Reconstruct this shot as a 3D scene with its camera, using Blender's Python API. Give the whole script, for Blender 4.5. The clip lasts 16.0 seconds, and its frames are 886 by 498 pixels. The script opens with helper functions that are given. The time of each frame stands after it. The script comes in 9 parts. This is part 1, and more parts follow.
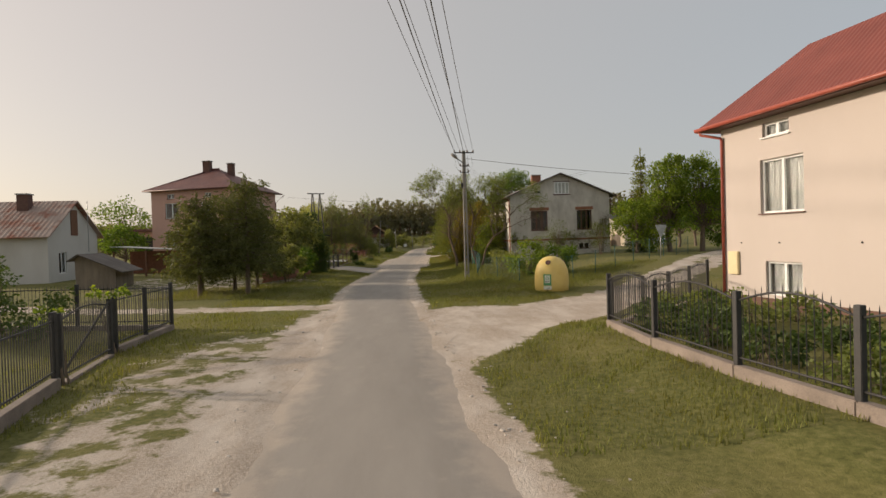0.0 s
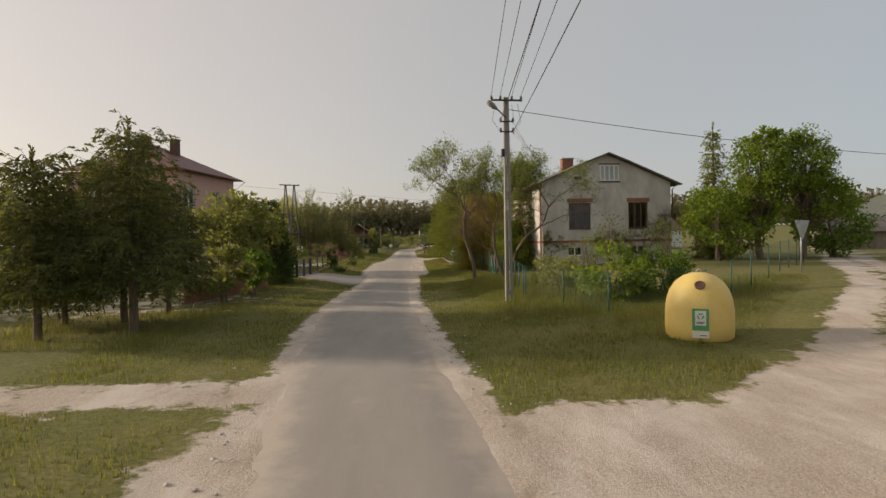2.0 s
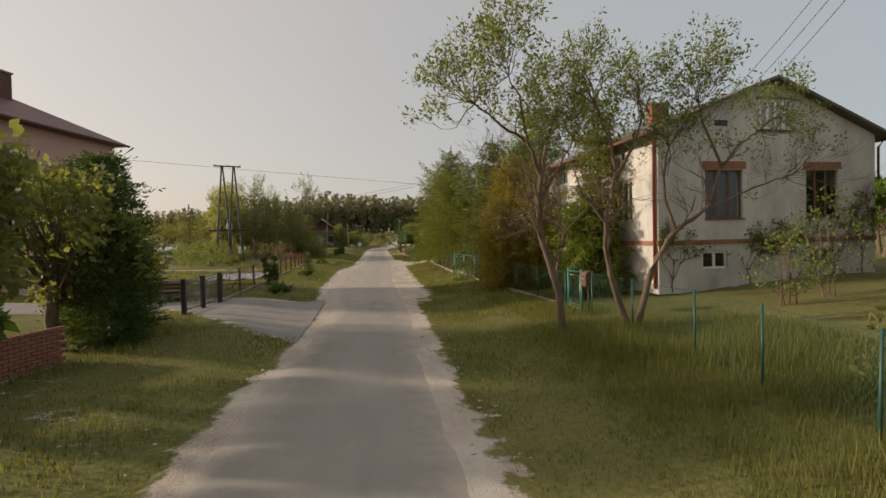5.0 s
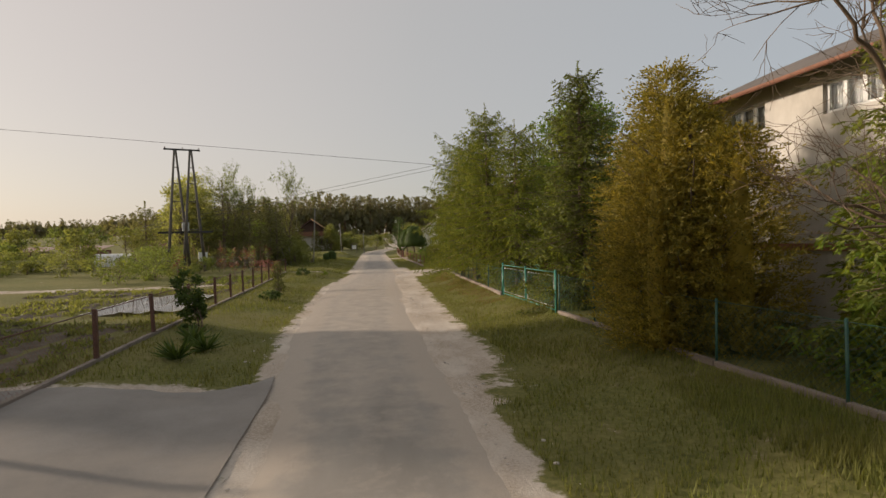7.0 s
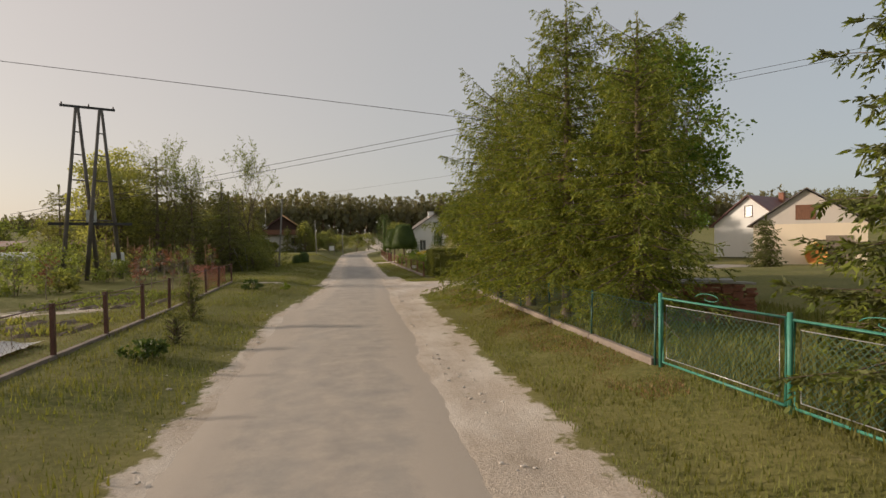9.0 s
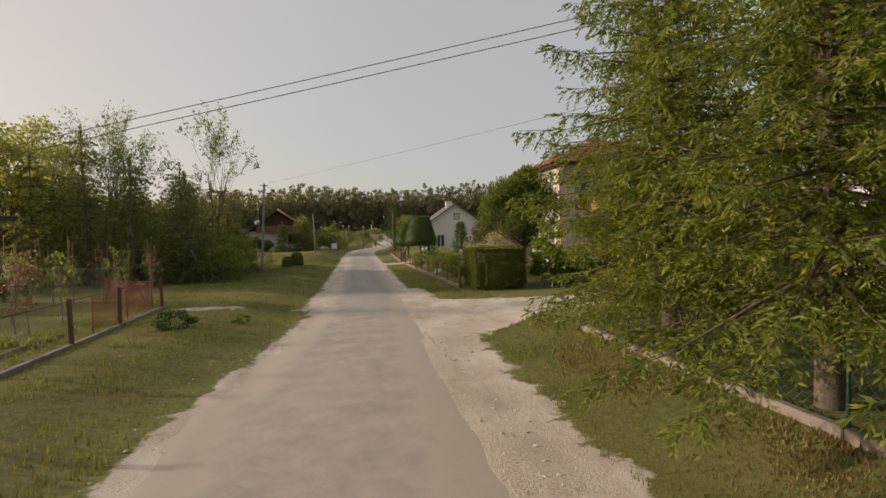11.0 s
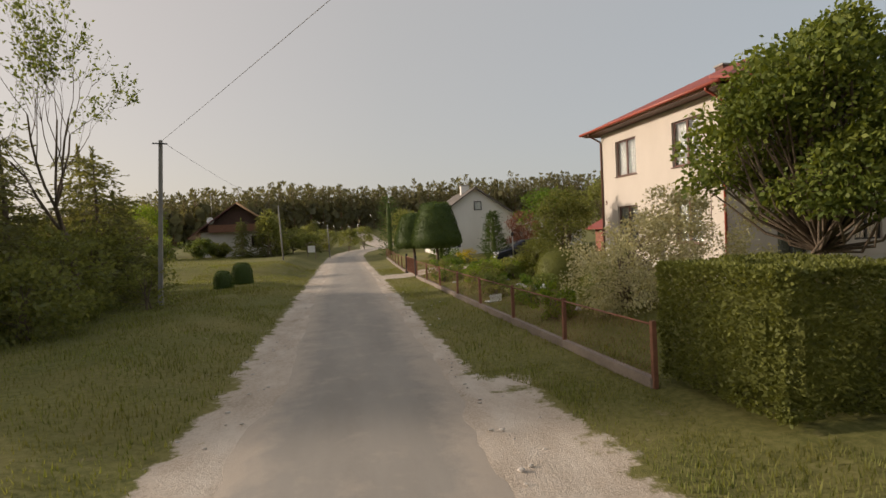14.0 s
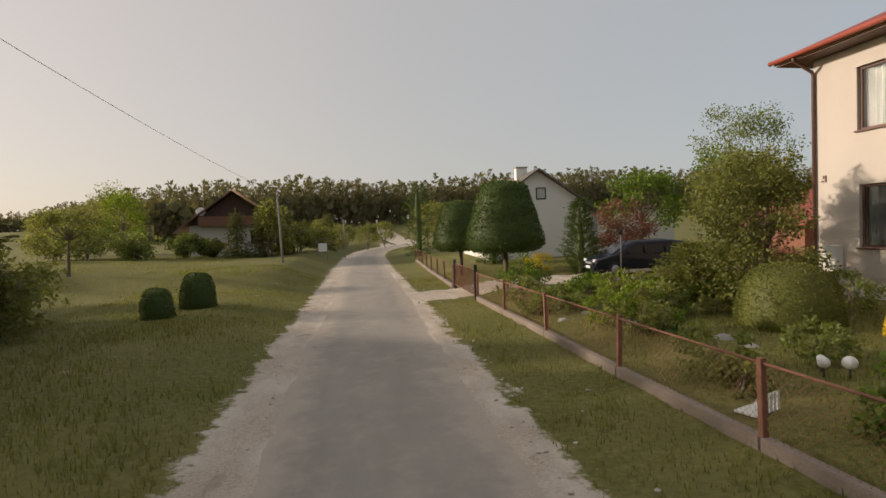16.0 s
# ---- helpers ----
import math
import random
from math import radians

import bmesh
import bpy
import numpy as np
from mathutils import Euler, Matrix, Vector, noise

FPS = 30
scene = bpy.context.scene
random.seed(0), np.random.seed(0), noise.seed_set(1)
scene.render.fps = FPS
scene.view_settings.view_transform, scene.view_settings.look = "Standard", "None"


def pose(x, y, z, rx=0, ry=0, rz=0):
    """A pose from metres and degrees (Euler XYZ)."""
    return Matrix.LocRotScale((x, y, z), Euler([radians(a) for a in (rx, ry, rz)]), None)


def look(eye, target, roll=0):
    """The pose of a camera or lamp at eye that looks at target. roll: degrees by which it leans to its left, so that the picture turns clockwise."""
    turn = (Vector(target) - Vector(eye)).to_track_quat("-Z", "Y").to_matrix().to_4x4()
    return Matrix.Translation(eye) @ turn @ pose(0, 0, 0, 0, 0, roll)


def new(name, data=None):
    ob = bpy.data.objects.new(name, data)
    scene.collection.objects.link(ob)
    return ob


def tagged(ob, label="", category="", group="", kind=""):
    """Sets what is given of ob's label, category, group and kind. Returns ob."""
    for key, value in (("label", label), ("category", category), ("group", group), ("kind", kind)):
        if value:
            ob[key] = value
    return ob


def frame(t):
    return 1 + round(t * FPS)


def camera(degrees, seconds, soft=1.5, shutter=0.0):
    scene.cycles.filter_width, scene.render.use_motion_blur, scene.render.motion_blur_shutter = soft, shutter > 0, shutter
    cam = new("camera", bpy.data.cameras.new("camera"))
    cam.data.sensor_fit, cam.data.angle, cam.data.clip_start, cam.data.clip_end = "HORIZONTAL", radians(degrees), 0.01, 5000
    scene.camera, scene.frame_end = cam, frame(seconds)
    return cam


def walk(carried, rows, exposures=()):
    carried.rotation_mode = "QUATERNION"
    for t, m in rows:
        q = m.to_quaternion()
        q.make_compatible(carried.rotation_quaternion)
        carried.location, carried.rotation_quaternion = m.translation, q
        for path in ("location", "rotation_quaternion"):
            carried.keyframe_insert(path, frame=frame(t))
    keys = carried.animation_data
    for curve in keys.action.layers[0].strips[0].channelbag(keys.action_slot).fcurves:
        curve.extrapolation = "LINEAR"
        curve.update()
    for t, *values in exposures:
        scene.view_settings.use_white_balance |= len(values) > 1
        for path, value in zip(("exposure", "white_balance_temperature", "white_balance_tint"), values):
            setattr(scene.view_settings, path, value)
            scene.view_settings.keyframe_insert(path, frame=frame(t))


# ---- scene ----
cam = camera(79.9, 16.0)
PATH = [
    (0, (1.561, -1.157, 2.579), (1.644, 0.841, 2.546), -1.7),
    (0.5, (1.209, 1.903, 2.589), (1.311, 3.9, 2.556), -2.1),
    (1, (0.922, 4.953, 2.602), (1.042, 6.949, 2.563), -2.0),
    (1.5, (0.7, 8.09, 2.555), (0.835, 10.085, 2.523), -1.7),
    (2, (0.335, 11.049, 2.597), (0.485, 13.043, 2.565), -1.1),
    (2.5, (0.076, 13.996, 2.61), (0.239, 15.989, 2.58), -0.8),
    (3, (-0.139, 17.084, 2.706), (0.028, 19.076, 2.668), -0.9),
    (5.5, (-0.441, 31.501, 2.738), (-0.147, 33.479, 2.693), -1.3),
    (6, (-0.465, 34.998, 2.728), (-0.161, 36.975, 2.686), -1.4),
    (6.5, (-0.507, 38.358, 2.642), (-0.213, 40.336, 2.606), -1.2),
    (7, (-0.588, 41.606, 2.812), (-0.299, 43.584, 2.77), -1.7),
    (7.5, (-0.666, 44.929, 2.791), (-0.366, 46.906, 2.747), -1.4),
    (8, (-0.718, 48.134, 2.737), (-0.395, 50.108, 2.697), -0.9),
    (8.5, (-0.688, 51.331, 2.704), (-0.341, 53.3, 2.665), -0.6),
    (9, (-0.668, 54.507, 2.728), (-0.302, 56.473, 2.693), -0.7),
    (9.5, (-0.488, 57.694, 2.709), (-0.123, 59.66, 2.67), -1.0),
    (10, (-0.495, 60.875, 2.731), (-0.145, 62.844, 2.69), -1.4),
    (12.5, (0.029, 75.527, 2.8), (0.388, 77.493, 2.72), -2.3),
    (13, (-0.01, 78.661, 2.764), (0.374, 80.622, 2.685), -2.6),
    (13.5, (0.115, 81.856, 2.696), (0.508, 83.815, 2.622), -2.6),
    (14, (0.161, 85.151, 2.701), (0.551, 87.112, 2.638), -2.8),
    (14.5, (0.244, 88.234, 2.702), (0.621, 90.197, 2.644), -2.8),
    (15, (0.256, 91.374, 2.745), (0.601, 93.342, 2.676), -3.0),
    (15.5, (0.197, 94.295, 2.708), (0.527, 96.267, 2.64), -2.7),
    (16, (0.308, 97.262, 2.721), (0.632, 99.234, 2.65), -2.1),
]
walk(cam, [(t, look(eye, target, roll)) for t, eye, target, roll in PATH], [(0.0, 0.75, 7100, 12.5), (16.0, 0.75, 7100, 12.5)])

# ---- world and sun ----
SUN_ELEVATION = 17.0
SUN_AZIMUTH = -74.0          # degrees from +y towards +x: the sun stands low to the left and a little ahead

world = bpy.data.worlds.new("hazy_evening_sky")
scene.world = world
world.use_nodes = True
wn = world.node_tree.nodes
sky = wn.new("ShaderNodeTexSky")
sky.sky_type = "NISHITA"
sky.sun_disc = False
sky.sun_elevation = radians(SUN_ELEVATION)
sky.sun_rotation = radians(SUN_AZIMUTH)
sky.altitude = 120
sky.air_density = 1.0
sky.dust_density = 2.2
sky.ozone_density = 1.0
# a thick haze lies over the clear sky's colours: warm and bright towards the low sun, bluer away from it
way = wn.new("ShaderNodeTexCoord")
toward = wn.new("ShaderNodeVectorMath")
toward.operation = "DOT_PRODUCT"
toward.inputs[1].default_value = (math.sin(radians(SUN_AZIMUTH)) / 2, math.cos(radians(SUN_AZIMUTH)) / 2, 0.0)
world.node_tree.links.new(way.outputs["Generated"], toward.inputs[0])
shift = wn.new("ShaderNodeMath")
shift.inputs[1].default_value = 0.5
world.node_tree.links.new(toward.outputs["Value"], shift.inputs[0])
veil = wn.new("ShaderNodeValToRGB")
while len(veil.color_ramp.elements) < 4:
    veil.color_ramp.elements.new(0.5)
for el, (p, c) in zip(veil.color_ramp.elements, [(0.20, (0.575, 0.655, 0.735)), (0.58, (0.715, 0.725, 0.735)), (0.80, (0.880, 0.825, 0.795)), (1.0, (1.0, 0.93, 0.87))]):
    el.position, el.color = p, (*c, 1)
world.node_tree.links.new(shift.outputs[0], veil.inputs[0])
strong = wn.new("ShaderNodeVectorMath")
strong.operation = "SCALE"
strong.inputs["Scale"].default_value = 2.5
world.node_tree.links.new(veil.outputs[0], strong.inputs[0])
haze = wn.new("ShaderNodeMix")
haze.data_type = "RGBA"
haze.inputs[0].default_value = 0.87
world.node_tree.links.new(sky.outputs[0], haze.inputs[6])
world.node_tree.links.new(strong.outputs[0], haze.inputs[7])
wn["Background"].inputs["Strength"].default_value = 0.155
world.node_tree.links.new(haze.outputs[2], wn["Background"].inputs["Color"])

sun_data = bpy.data.lights.new("sun", "SUN")
sun_data.energy = 2.3
sun_data.angle = radians(2.5)
sun_data.color = (1.0, 0.885, 0.765)
sun = new("sun", sun_data)
_el, _az = radians(SUN_ELEVATION), radians(SUN_AZIMUTH)
SUN_WAY = Vector((math.sin(_az) * math.cos(_el), math.cos(_az) * math.cos(_el), math.sin(_el)))
sun.matrix_world = look(SUN_WAY * 300 + Vector((0, 60, 0)), (0, 60, 0))

# ---- materials ----
def nodes_of(name):
    m = bpy.data.materials.new(name)
    m.use_nodes = True
    return m, m.node_tree.nodes, m.node_tree.links, m.node_tree.nodes["Principled BSDF"]


def ramp(n, l, source, stops):
    r = n.new("ShaderNodeValToRGB")
    e = r.color_ramp.elements
    while len(e) < len(stops):
        e.new(0.5)
    for el, (p, c) in zip(e, stops):
        el.position, el.color = p, (*c, 1)
    l.new(source, r.inputs[0])
    return r.outputs[0]


def noise_out(n, l, scale, detail=4.0, rough=0.55, coords=None, stretch=None):
    t = n.new("ShaderNodeTexNoise")
    t.inputs["Scale"].default_value, t.inputs["Detail"].default_value, t.inputs["Roughness"].default_value = scale, detail, rough
    if coords is None:
        coords = n.new("ShaderNodeTexCoord").outputs["Object"]
    if stretch:
        mp = n.new("ShaderNodeMapping")
        mp.inputs["Scale"].default_value = stretch
        l.new(coords, mp.inputs["Vector"])
        coords = mp.outputs[0]
    l.new(coords, t.inputs["Vector"])
    return t.outputs[0]


def mixed(n, l, fac, a, b, mode="MIX"):
    m = n.new("ShaderNodeMix")
    m.data_type, m.blend_type = "RGBA", mode
    for sock, v in ((m.inputs[0], fac), (m.inputs[6], a), (m.inputs[7], b)):
        if hasattr(v, "is_linked"):
            l.new(v, sock)
        else:
            sock.default_value = v if not isinstance(v, tuple) else (*v, 1)
    return m.outputs[2]


def bump(n, l, p, height, strength, distance=0.02):
    b = n.new("ShaderNodeBump")
    b.inputs["Strength"].default_value, b.inputs["Distance"].default_value = strength, distance
    l.new(height, b.inputs["Height"])
    l.new(b.outputs[0], p.inputs["Normal"])


def surface(name, dark, light, scale=2.0, rough=0.8, metal=0.0, grain=40.0, relief=0.15, stain=None, stretch=None):
    """A two-scale surface: slow patches between two colours, fine grain, light relief."""
    m, n, l, p = nodes_of(name)
    slow = noise_out(n, l, scale, 5, 0.6, stretch=stretch)
    c = ramp(n, l, slow, [(0.32, dark), (0.68, light)])
    fine = noise_out(n, l, grain, 3, 0.6, stretch=stretch)
    c = mixed(n, l, 0.22, c, ramp(n, l, fine, [(0.3, tuple(v * 0.55 for v in dark)), (0.7, tuple(min(1, v * 1.25) for v in light))]))
    if stain:
        big = noise_out(n, l, scale * 0.35, 6, 0.65)
        k = ramp(n, l, big, [(0.52, (0, 0, 0)), (0.68, (1, 1, 1))])
        c = mixed(n, l, k, c, stain)
    l.new(c, p.inputs["Base Color"])
    p.inputs["Roughness"].default_value, p.inputs["Metallic"].default_value = rough, metal
    bump(n, l, p, fine, relief)
    return m


def foliage(name, dark, light, back=0.35, shine=0.55, tint=None):
    """Leaves: colour varies leaf by leaf and over the crown, light shines through."""
    m, n, l, p = nodes_of(name)
    geo = n.new("ShaderNodeNewGeometry")
    dark, light = tuple(v * 2.1 for v in dark), tuple(v * 1.8 for v in light)
    c = ramp(n, l, geo.outputs["Random Per Island"], [(0.0, dark), (1.0, light)])
    patch = noise_out(n, l, 0.7, 3, 0.6)
    c = mixed(n, l, ramp(n, l, patch, [(0.35, (0, 0, 0)), (0.7, (0.6, 0.6, 0.6))]), c, tint or tuple(v * 0.9 for v in dark))
    l.new(c, p.inputs["Base Color"])
    p.inputs["Roughness"].default_value = shine
    p.inputs["Specular IOR Level"].default_value = 0.3
    tr = n.new("ShaderNodeBsdfTranslucent")
    l.new(mixed(n, l, 1.0, c, (1.0, 0.95, 0.45), "MULTIPLY"), tr.inputs["Color"])
    mx = n.new("ShaderNodeMixShader")
    mx.inputs[0].default_value = back
    l.new(p.outputs[0], mx.inputs[1])
    l.new(tr.outputs[0], mx.inputs[2])
    l.new(mx.outputs[0], n["Material Output"].inputs["Surface"])
    return m


def plaster(name, base, dirty, amount=0.5, scale=0.5):
    m, n, l, p = nodes_of(name)
    fine = noise_out(n, l, 60, 3)
    slow = noise_out(n, l, scale, 6, 0.65, stretch=(1, 1, 0.45))
    c = mixed(n, l, ramp(n, l, slow, [(0.42, (0, 0, 0)), (0.72, (amount,) * 3)]), base, dirty)
    c = mixed(n, l, 0.12, c, ramp(n, l, fine, [(0.3, tuple(v * 0.7 for v in base)), (0.7, base)]))
    l.new(c, p.inputs["Base Color"])
    p.inputs["Roughness"].default_value = 0.9
    bump(n, l, p, fine, 0.25, 0.01)
    return m


def sheet_roof(name, dark, light, pitch, axis=0, rough=0.55, rust=None):
    """Roof sheet with ribs in relief."""
    m, n, l, p = nodes_of(name)
    co = n.new("ShaderNodeTexCoord").outputs["Object"]
    w = n.new("ShaderNodeTexWave")
    w.bands_direction = "XYZ"[axis]
    w.inputs["Scale"].default_value = 1.0 / pitch / 3.14159 * 3.14159 / 2
    l.new(co, w.inputs["Vector"])
    slow = noise_out(n, l, 0.9, 5, 0.6)
    c = ramp(n, l, slow, [(0.3, dark), (0.7, light)])
    if rust:
        big = noise_out(n, l, 0.6, 7, 0.7)
        c = mixed(n, l, ramp(n, l, big, [(0.48, (0, 0, 0)), (0.62, (1, 1, 1))]), c, rust)
    l.new(c, p.inputs["Base Color"])
    p.inputs["Roughness"].default_value = rough
    bump(n, l, p, w.outputs[0], 0.5, 0.03)
    return m


def glass_pane(name="window_glass"):
    m, n, l, p = nodes_of(name)
    p.inputs["Base Color"].default_value = (0.9, 0.95, 0.95, 1)
    p.inputs["Roughness"].default_value = 0.03
    p.inputs["Transmission Weight"].default_value = 1.0
    p.inputs["IOR"].default_value = 1.45
    return m


GLASS = glass_pane()
CONCRETE = surface("grey_concrete", (0.26, 0.25, 0.235), (0.40, 0.385, 0.36), 1.5, 0.92, 0, 60, 0.25)
POLE_CONCRETE = surface("pole_concrete", (0.215, 0.20, 0.18), (0.32, 0.30, 0.27), 1.0, 0.9, 0, 50, 0.2)
CURB = surface("curb_concrete", (0.18, 0.145, 0.12), (0.30, 0.245, 0.205), 1.6, 0.92, 0, 50, 0.25)
PLASTER_CREAM = plaster("cream_render", (0.53, 0.465, 0.42), (0.46, 0.40, 0.355), 0.35)
PLASTER_PEACH = plaster("peach_render", (0.57, 0.51, 0.45), (0.47, 0.415, 0.36), 0.55)
PLASTER_PINK = plaster("pink_render", (0.58, 0.365, 0.305), (0.50, 0.315, 0.265), 0.4)
PLASTER_GREY = plaster("weathered_grey_render", (0.62, 0.585, 0.53), (0.33, 0.295, 0.25), 0.95, 0.75)
PLASTER_WHITE = plaster("white_render", (0.78, 0.76, 0.72), (0.64, 0.62, 0.57), 0.5)
PLASTER_BLOCK = plaster("bare_block_wall", (0.60, 0.57, 0.53), (0.46, 0.42, 0.37), 0.6)
PLINTH_BROWN = plaster("brown_plinth", (0.17, 0.095, 0.07), (0.12, 0.07, 0.05), 0.5)
STONE_BAND = surface("brown_trim_paint", (0.24, 0.10, 0.06), (0.36, 0.17, 0.10), 2, 0.8)
ROOF_RED = sheet_roof("red_sheet_roof", (0.165, 0.040, 0.030), (0.215, 0.056, 0.042), 0.28, 1, 0.7)
ROOF_ORANGE = sheet_roof("orange_red_sheet_roof", (0.225, 0.048, 0.036), (0.285, 0.064, 0.047), 0.25, 0, 0.65)
ROOF_BROWN = sheet_roof("brown_sheet_roof", (0.12, 0.045, 0.04), (0.18, 0.07, 0.055), 0.3, 0)
ROOF_GREY = sheet_roof("grey_bitumen_roof", (0.10, 0.085, 0.075), (0.17, 0.145, 0.125), 0.9, 1, 0.9)
ROOF_RUST = sheet_roof("rusty_sheet_roof", (0.30, 0.22, 0.18), (0.40, 0.30, 0.25), 0.5, 0, 0.7, (0.26, 0.09, 0.05))
METAL_RED = surface("red_painted_metal", (0.30, 0.06, 0.04), (0.38, 0.09, 0.055), 4, 0.45)
METAL_BROWN = surface("brown_painted_metal", (0.10, 0.045, 0.035), (0.15, 0.07, 0.05), 4, 0.5)
METAL_RUSTY = surface("rust_brown_paint", (0.17, 0.075, 0.045), (0.27, 0.12, 0.075), 6, 0.8)
METAL_DARK = surface("dark_grey_paint", (0.025, 0.024, 0.024), (0.05, 0.047, 0.045), 6, 0.6)
METAL_GREEN = surface("green_painted_steel", (0.03, 0.17, 0.12), (0.06, 0.26, 0.19), 5, 0.5)
METAL_DKGREEN = surface("dark_green_paint", (0.014, 0.065, 0.048), (0.026, 0.10, 0.075), 5, 0.5)
GALVANISED = surface("galvanised_steel", (0.34, 0.34, 0.33), (0.48, 0.48, 0.46), 4, 0.45, 0.6)
BRICK = surface("old_brick", (0.20, 0.085, 0.055), (0.32, 0.14, 0.09), 5, 0.9)
BRICK_DARK = surface("sooty_brick", (0.10, 0.055, 0.045), (0.17, 0.09, 0.07), 5, 0.9)
WOOD_BROWN = surface("brown_stained_wood", (0.13, 0.055, 0.03), (0.22, 0.10, 0.055), 3, 0.7, 0, 50, 0.2, None, (6, 6, 1))
BOARDS_DARK = surface("dark_stained_boards", (0.055, 0.028, 0.020), (0.10, 0.050, 0.034), 3, 0.75, 0, 50, 0.2, None, (6, 6, 1))
WOOD_TAN = surface("tan_boards", (0.30, 0.17, 0.085), (0.42, 0.25, 0.13), 3, 0.7, 0, 40, 0.2, None, (6, 6, 1))
WOOD_GREY = surface("weathered_wood", (0.16, 0.125, 0.095), (0.28, 0.225, 0.17), 3, 0.85, 0, 40, 0.2, None, (1, 1, 0.2))
PVC = surface("white_pvc", (0.72, 0.72, 0.70), (0.80, 0.80, 0.78), 2, 0.35, 0, 30, 0.02)
CURTAIN = surface("net_curtain", (0.17, 0.165, 0.155), (0.30, 0.29, 0.275), 5, 0.9, 0, 20, 0.1, None, (8, 8, 0.3))
# indoor shade put into the colour: near black, whatever the surface
ROOM_SHADE = surface("painted_room_shade", (0.05, 0.045, 0.04), (0.08, 0.07, 0.06), 1, 0.9)
BARK = surface("tree_bark", (0.10, 0.075, 0.055), (0.22, 0.165, 0.115), 5, 0.95, 0, 40, 0.6, None, (3, 3, 0.6))
BARK_PALE = surface("pale_brown_bark", (0.10, 0.068, 0.045), (0.21, 0.145, 0.095), 4, 0.95, 0, 40, 0.5, None, (3, 3, 0.6))
YELLOW_GRP = surface("yellow_fibreglass", (0.70, 0.50, 0.13), (0.80, 0.61, 0.21), 1.6, 0.5, 0, 50, 0.08)
STICKER_GREEN = surface("green_sticker", (0.08, 0.30, 0.12), (0.11, 0.36, 0.16), 4, 0.5)
STICKER_WHITE = surface("white_sticker", (0.66, 0.68, 0.62), (0.75, 0.77, 0.70), 4, 0.5)
BLACK = surface("black_rubber", (0.012, 0.012, 0.012), (0.025, 0.025, 0.025), 4, 0.7)
WIRE = surface("weathered_cable", (0.06, 0.055, 0.05), (0.10, 0.095, 0.09), 5, 0.6)
CERAMIC = surface("brown_ceramic", (0.10, 0.06, 0.045), (0.16, 0.10, 0.075), 5, 0.3)
CAR_PAINT = surface("dark_blue_paint", (0.008, 0.011, 0.02), (0.012, 0.016, 0.028), 3, 0.18)
PLASTIC_SHEET = surface("white_plastic_sheet", (0.55, 0.55, 0.55), (0.72, 0.72, 0.72), 2, 0.4)

LEAF_SPRUCE = foliage("spruce_needles", (0.058, 0.078, 0.017), (0.168, 0.190, 0.032), 0.46, 0.6, (0.066, 0.086, 0.018))
LEAF_SHOOT = foliage("fresh_spruce_shoots", (0.105, 0.118, 0.024), (0.215, 0.214, 0.038), 0.46, 0.6, (0.100, 0.116, 0.023))
LEAF_SPRUCE_DARK = foliage("dark_spruce_needles", (0.046, 0.052, 0.019), (0.112, 0.118, 0.042), 0.45, 0.6)
LEAF_PINE = foliage("young_pine_needles", (0.072, 0.074, 0.034), (0.160, 0.158, 0.068), 0.52, 0.6)
LEAF_GOLD = foliage("golden_thuja_sprays", (0.078, 0.072, 0.018), (0.290, 0.222, 0.044), 0.52, 0.6, (0.100, 0.098, 0.025))
LEAF_THUJA = foliage("thuja_sprays", (0.051, 0.083, 0.015), (0.214, 0.259, 0.040), 0.45, 0.6)
LEAF_YEW = foliage("yew_sprays", (0.046, 0.066, 0.015), (0.160, 0.178, 0.034), 0.42, 0.6)
LEAF_BROAD = foliage("broad_leaves", (0.042, 0.077, 0.015), (0.138, 0.194, 0.033), 0.55)
LEAF_BRIGHT = foliage("fresh_broad_leaves", (0.061, 0.099, 0.015), (0.186, 0.228, 0.035), 0.6)
LEAF_DULL = foliage("dull_leaves", (0.076, 0.092, 0.030), (0.169, 0.203, 0.068), 0.55)
LEAF_PALE = foliage("cream_edged_leaves", (0.230, 0.215, 0.120), (0.460, 0.425, 0.310), 0.4, 0.6, (0.210, 0.185, 0.100))
LEAF_RED = foliage("dull_red_leaves", (0.085, 0.035, 0.025), (0.17, 0.075, 0.05), 0.3)
DRY_GRASS = foliage("dry_needles_and_grass", (0.11, 0.070, 0.034), (0.22, 0.150, 0.075), 0.3, 0.8)
SOIL = surface("dark_garden_soil", (0.075, 0.055, 0.038), (0.15, 0.115, 0.08), 1.2, 0.95, 0, 14, 0.8)
LEAF_POPLAR = foliage("pale_poplar_leaves", (0.150, 0.158, 0.066), (0.280, 0.285, 0.110), 0.65)
STONE_PALE = surface("pale_stone", (0.42, 0.37, 0.32), (0.62, 0.56, 0.50), 6, 0.95)
LEAF_YELLOW = foliage("yellow_leaves", (0.35, 0.26, 0.02), (0.52, 0.42, 0.05), 0.35)
LEAF_HEDGE = foliage("clipped_hedge_leaves", (0.058, 0.066, 0.018), (0.132, 0.140, 0.036), 0.40)
LEAF_TOPIARY = foliage("clipped_dark_leaves", (0.028, 0.047, 0.014), (0.076, 0.106, 0.027), 0.40)
LEAF_FAR = foliage("far_pine_needles", (0.084, 0.080, 0.048), (0.160, 0.150, 0.086), 0.45, 0.8, (0.112, 0.098, 0.060))
LEAF_WOOD = foliage("copse_leaves", (0.086, 0.096, 0.038), (0.200, 0.206, 0.074), 0.60)
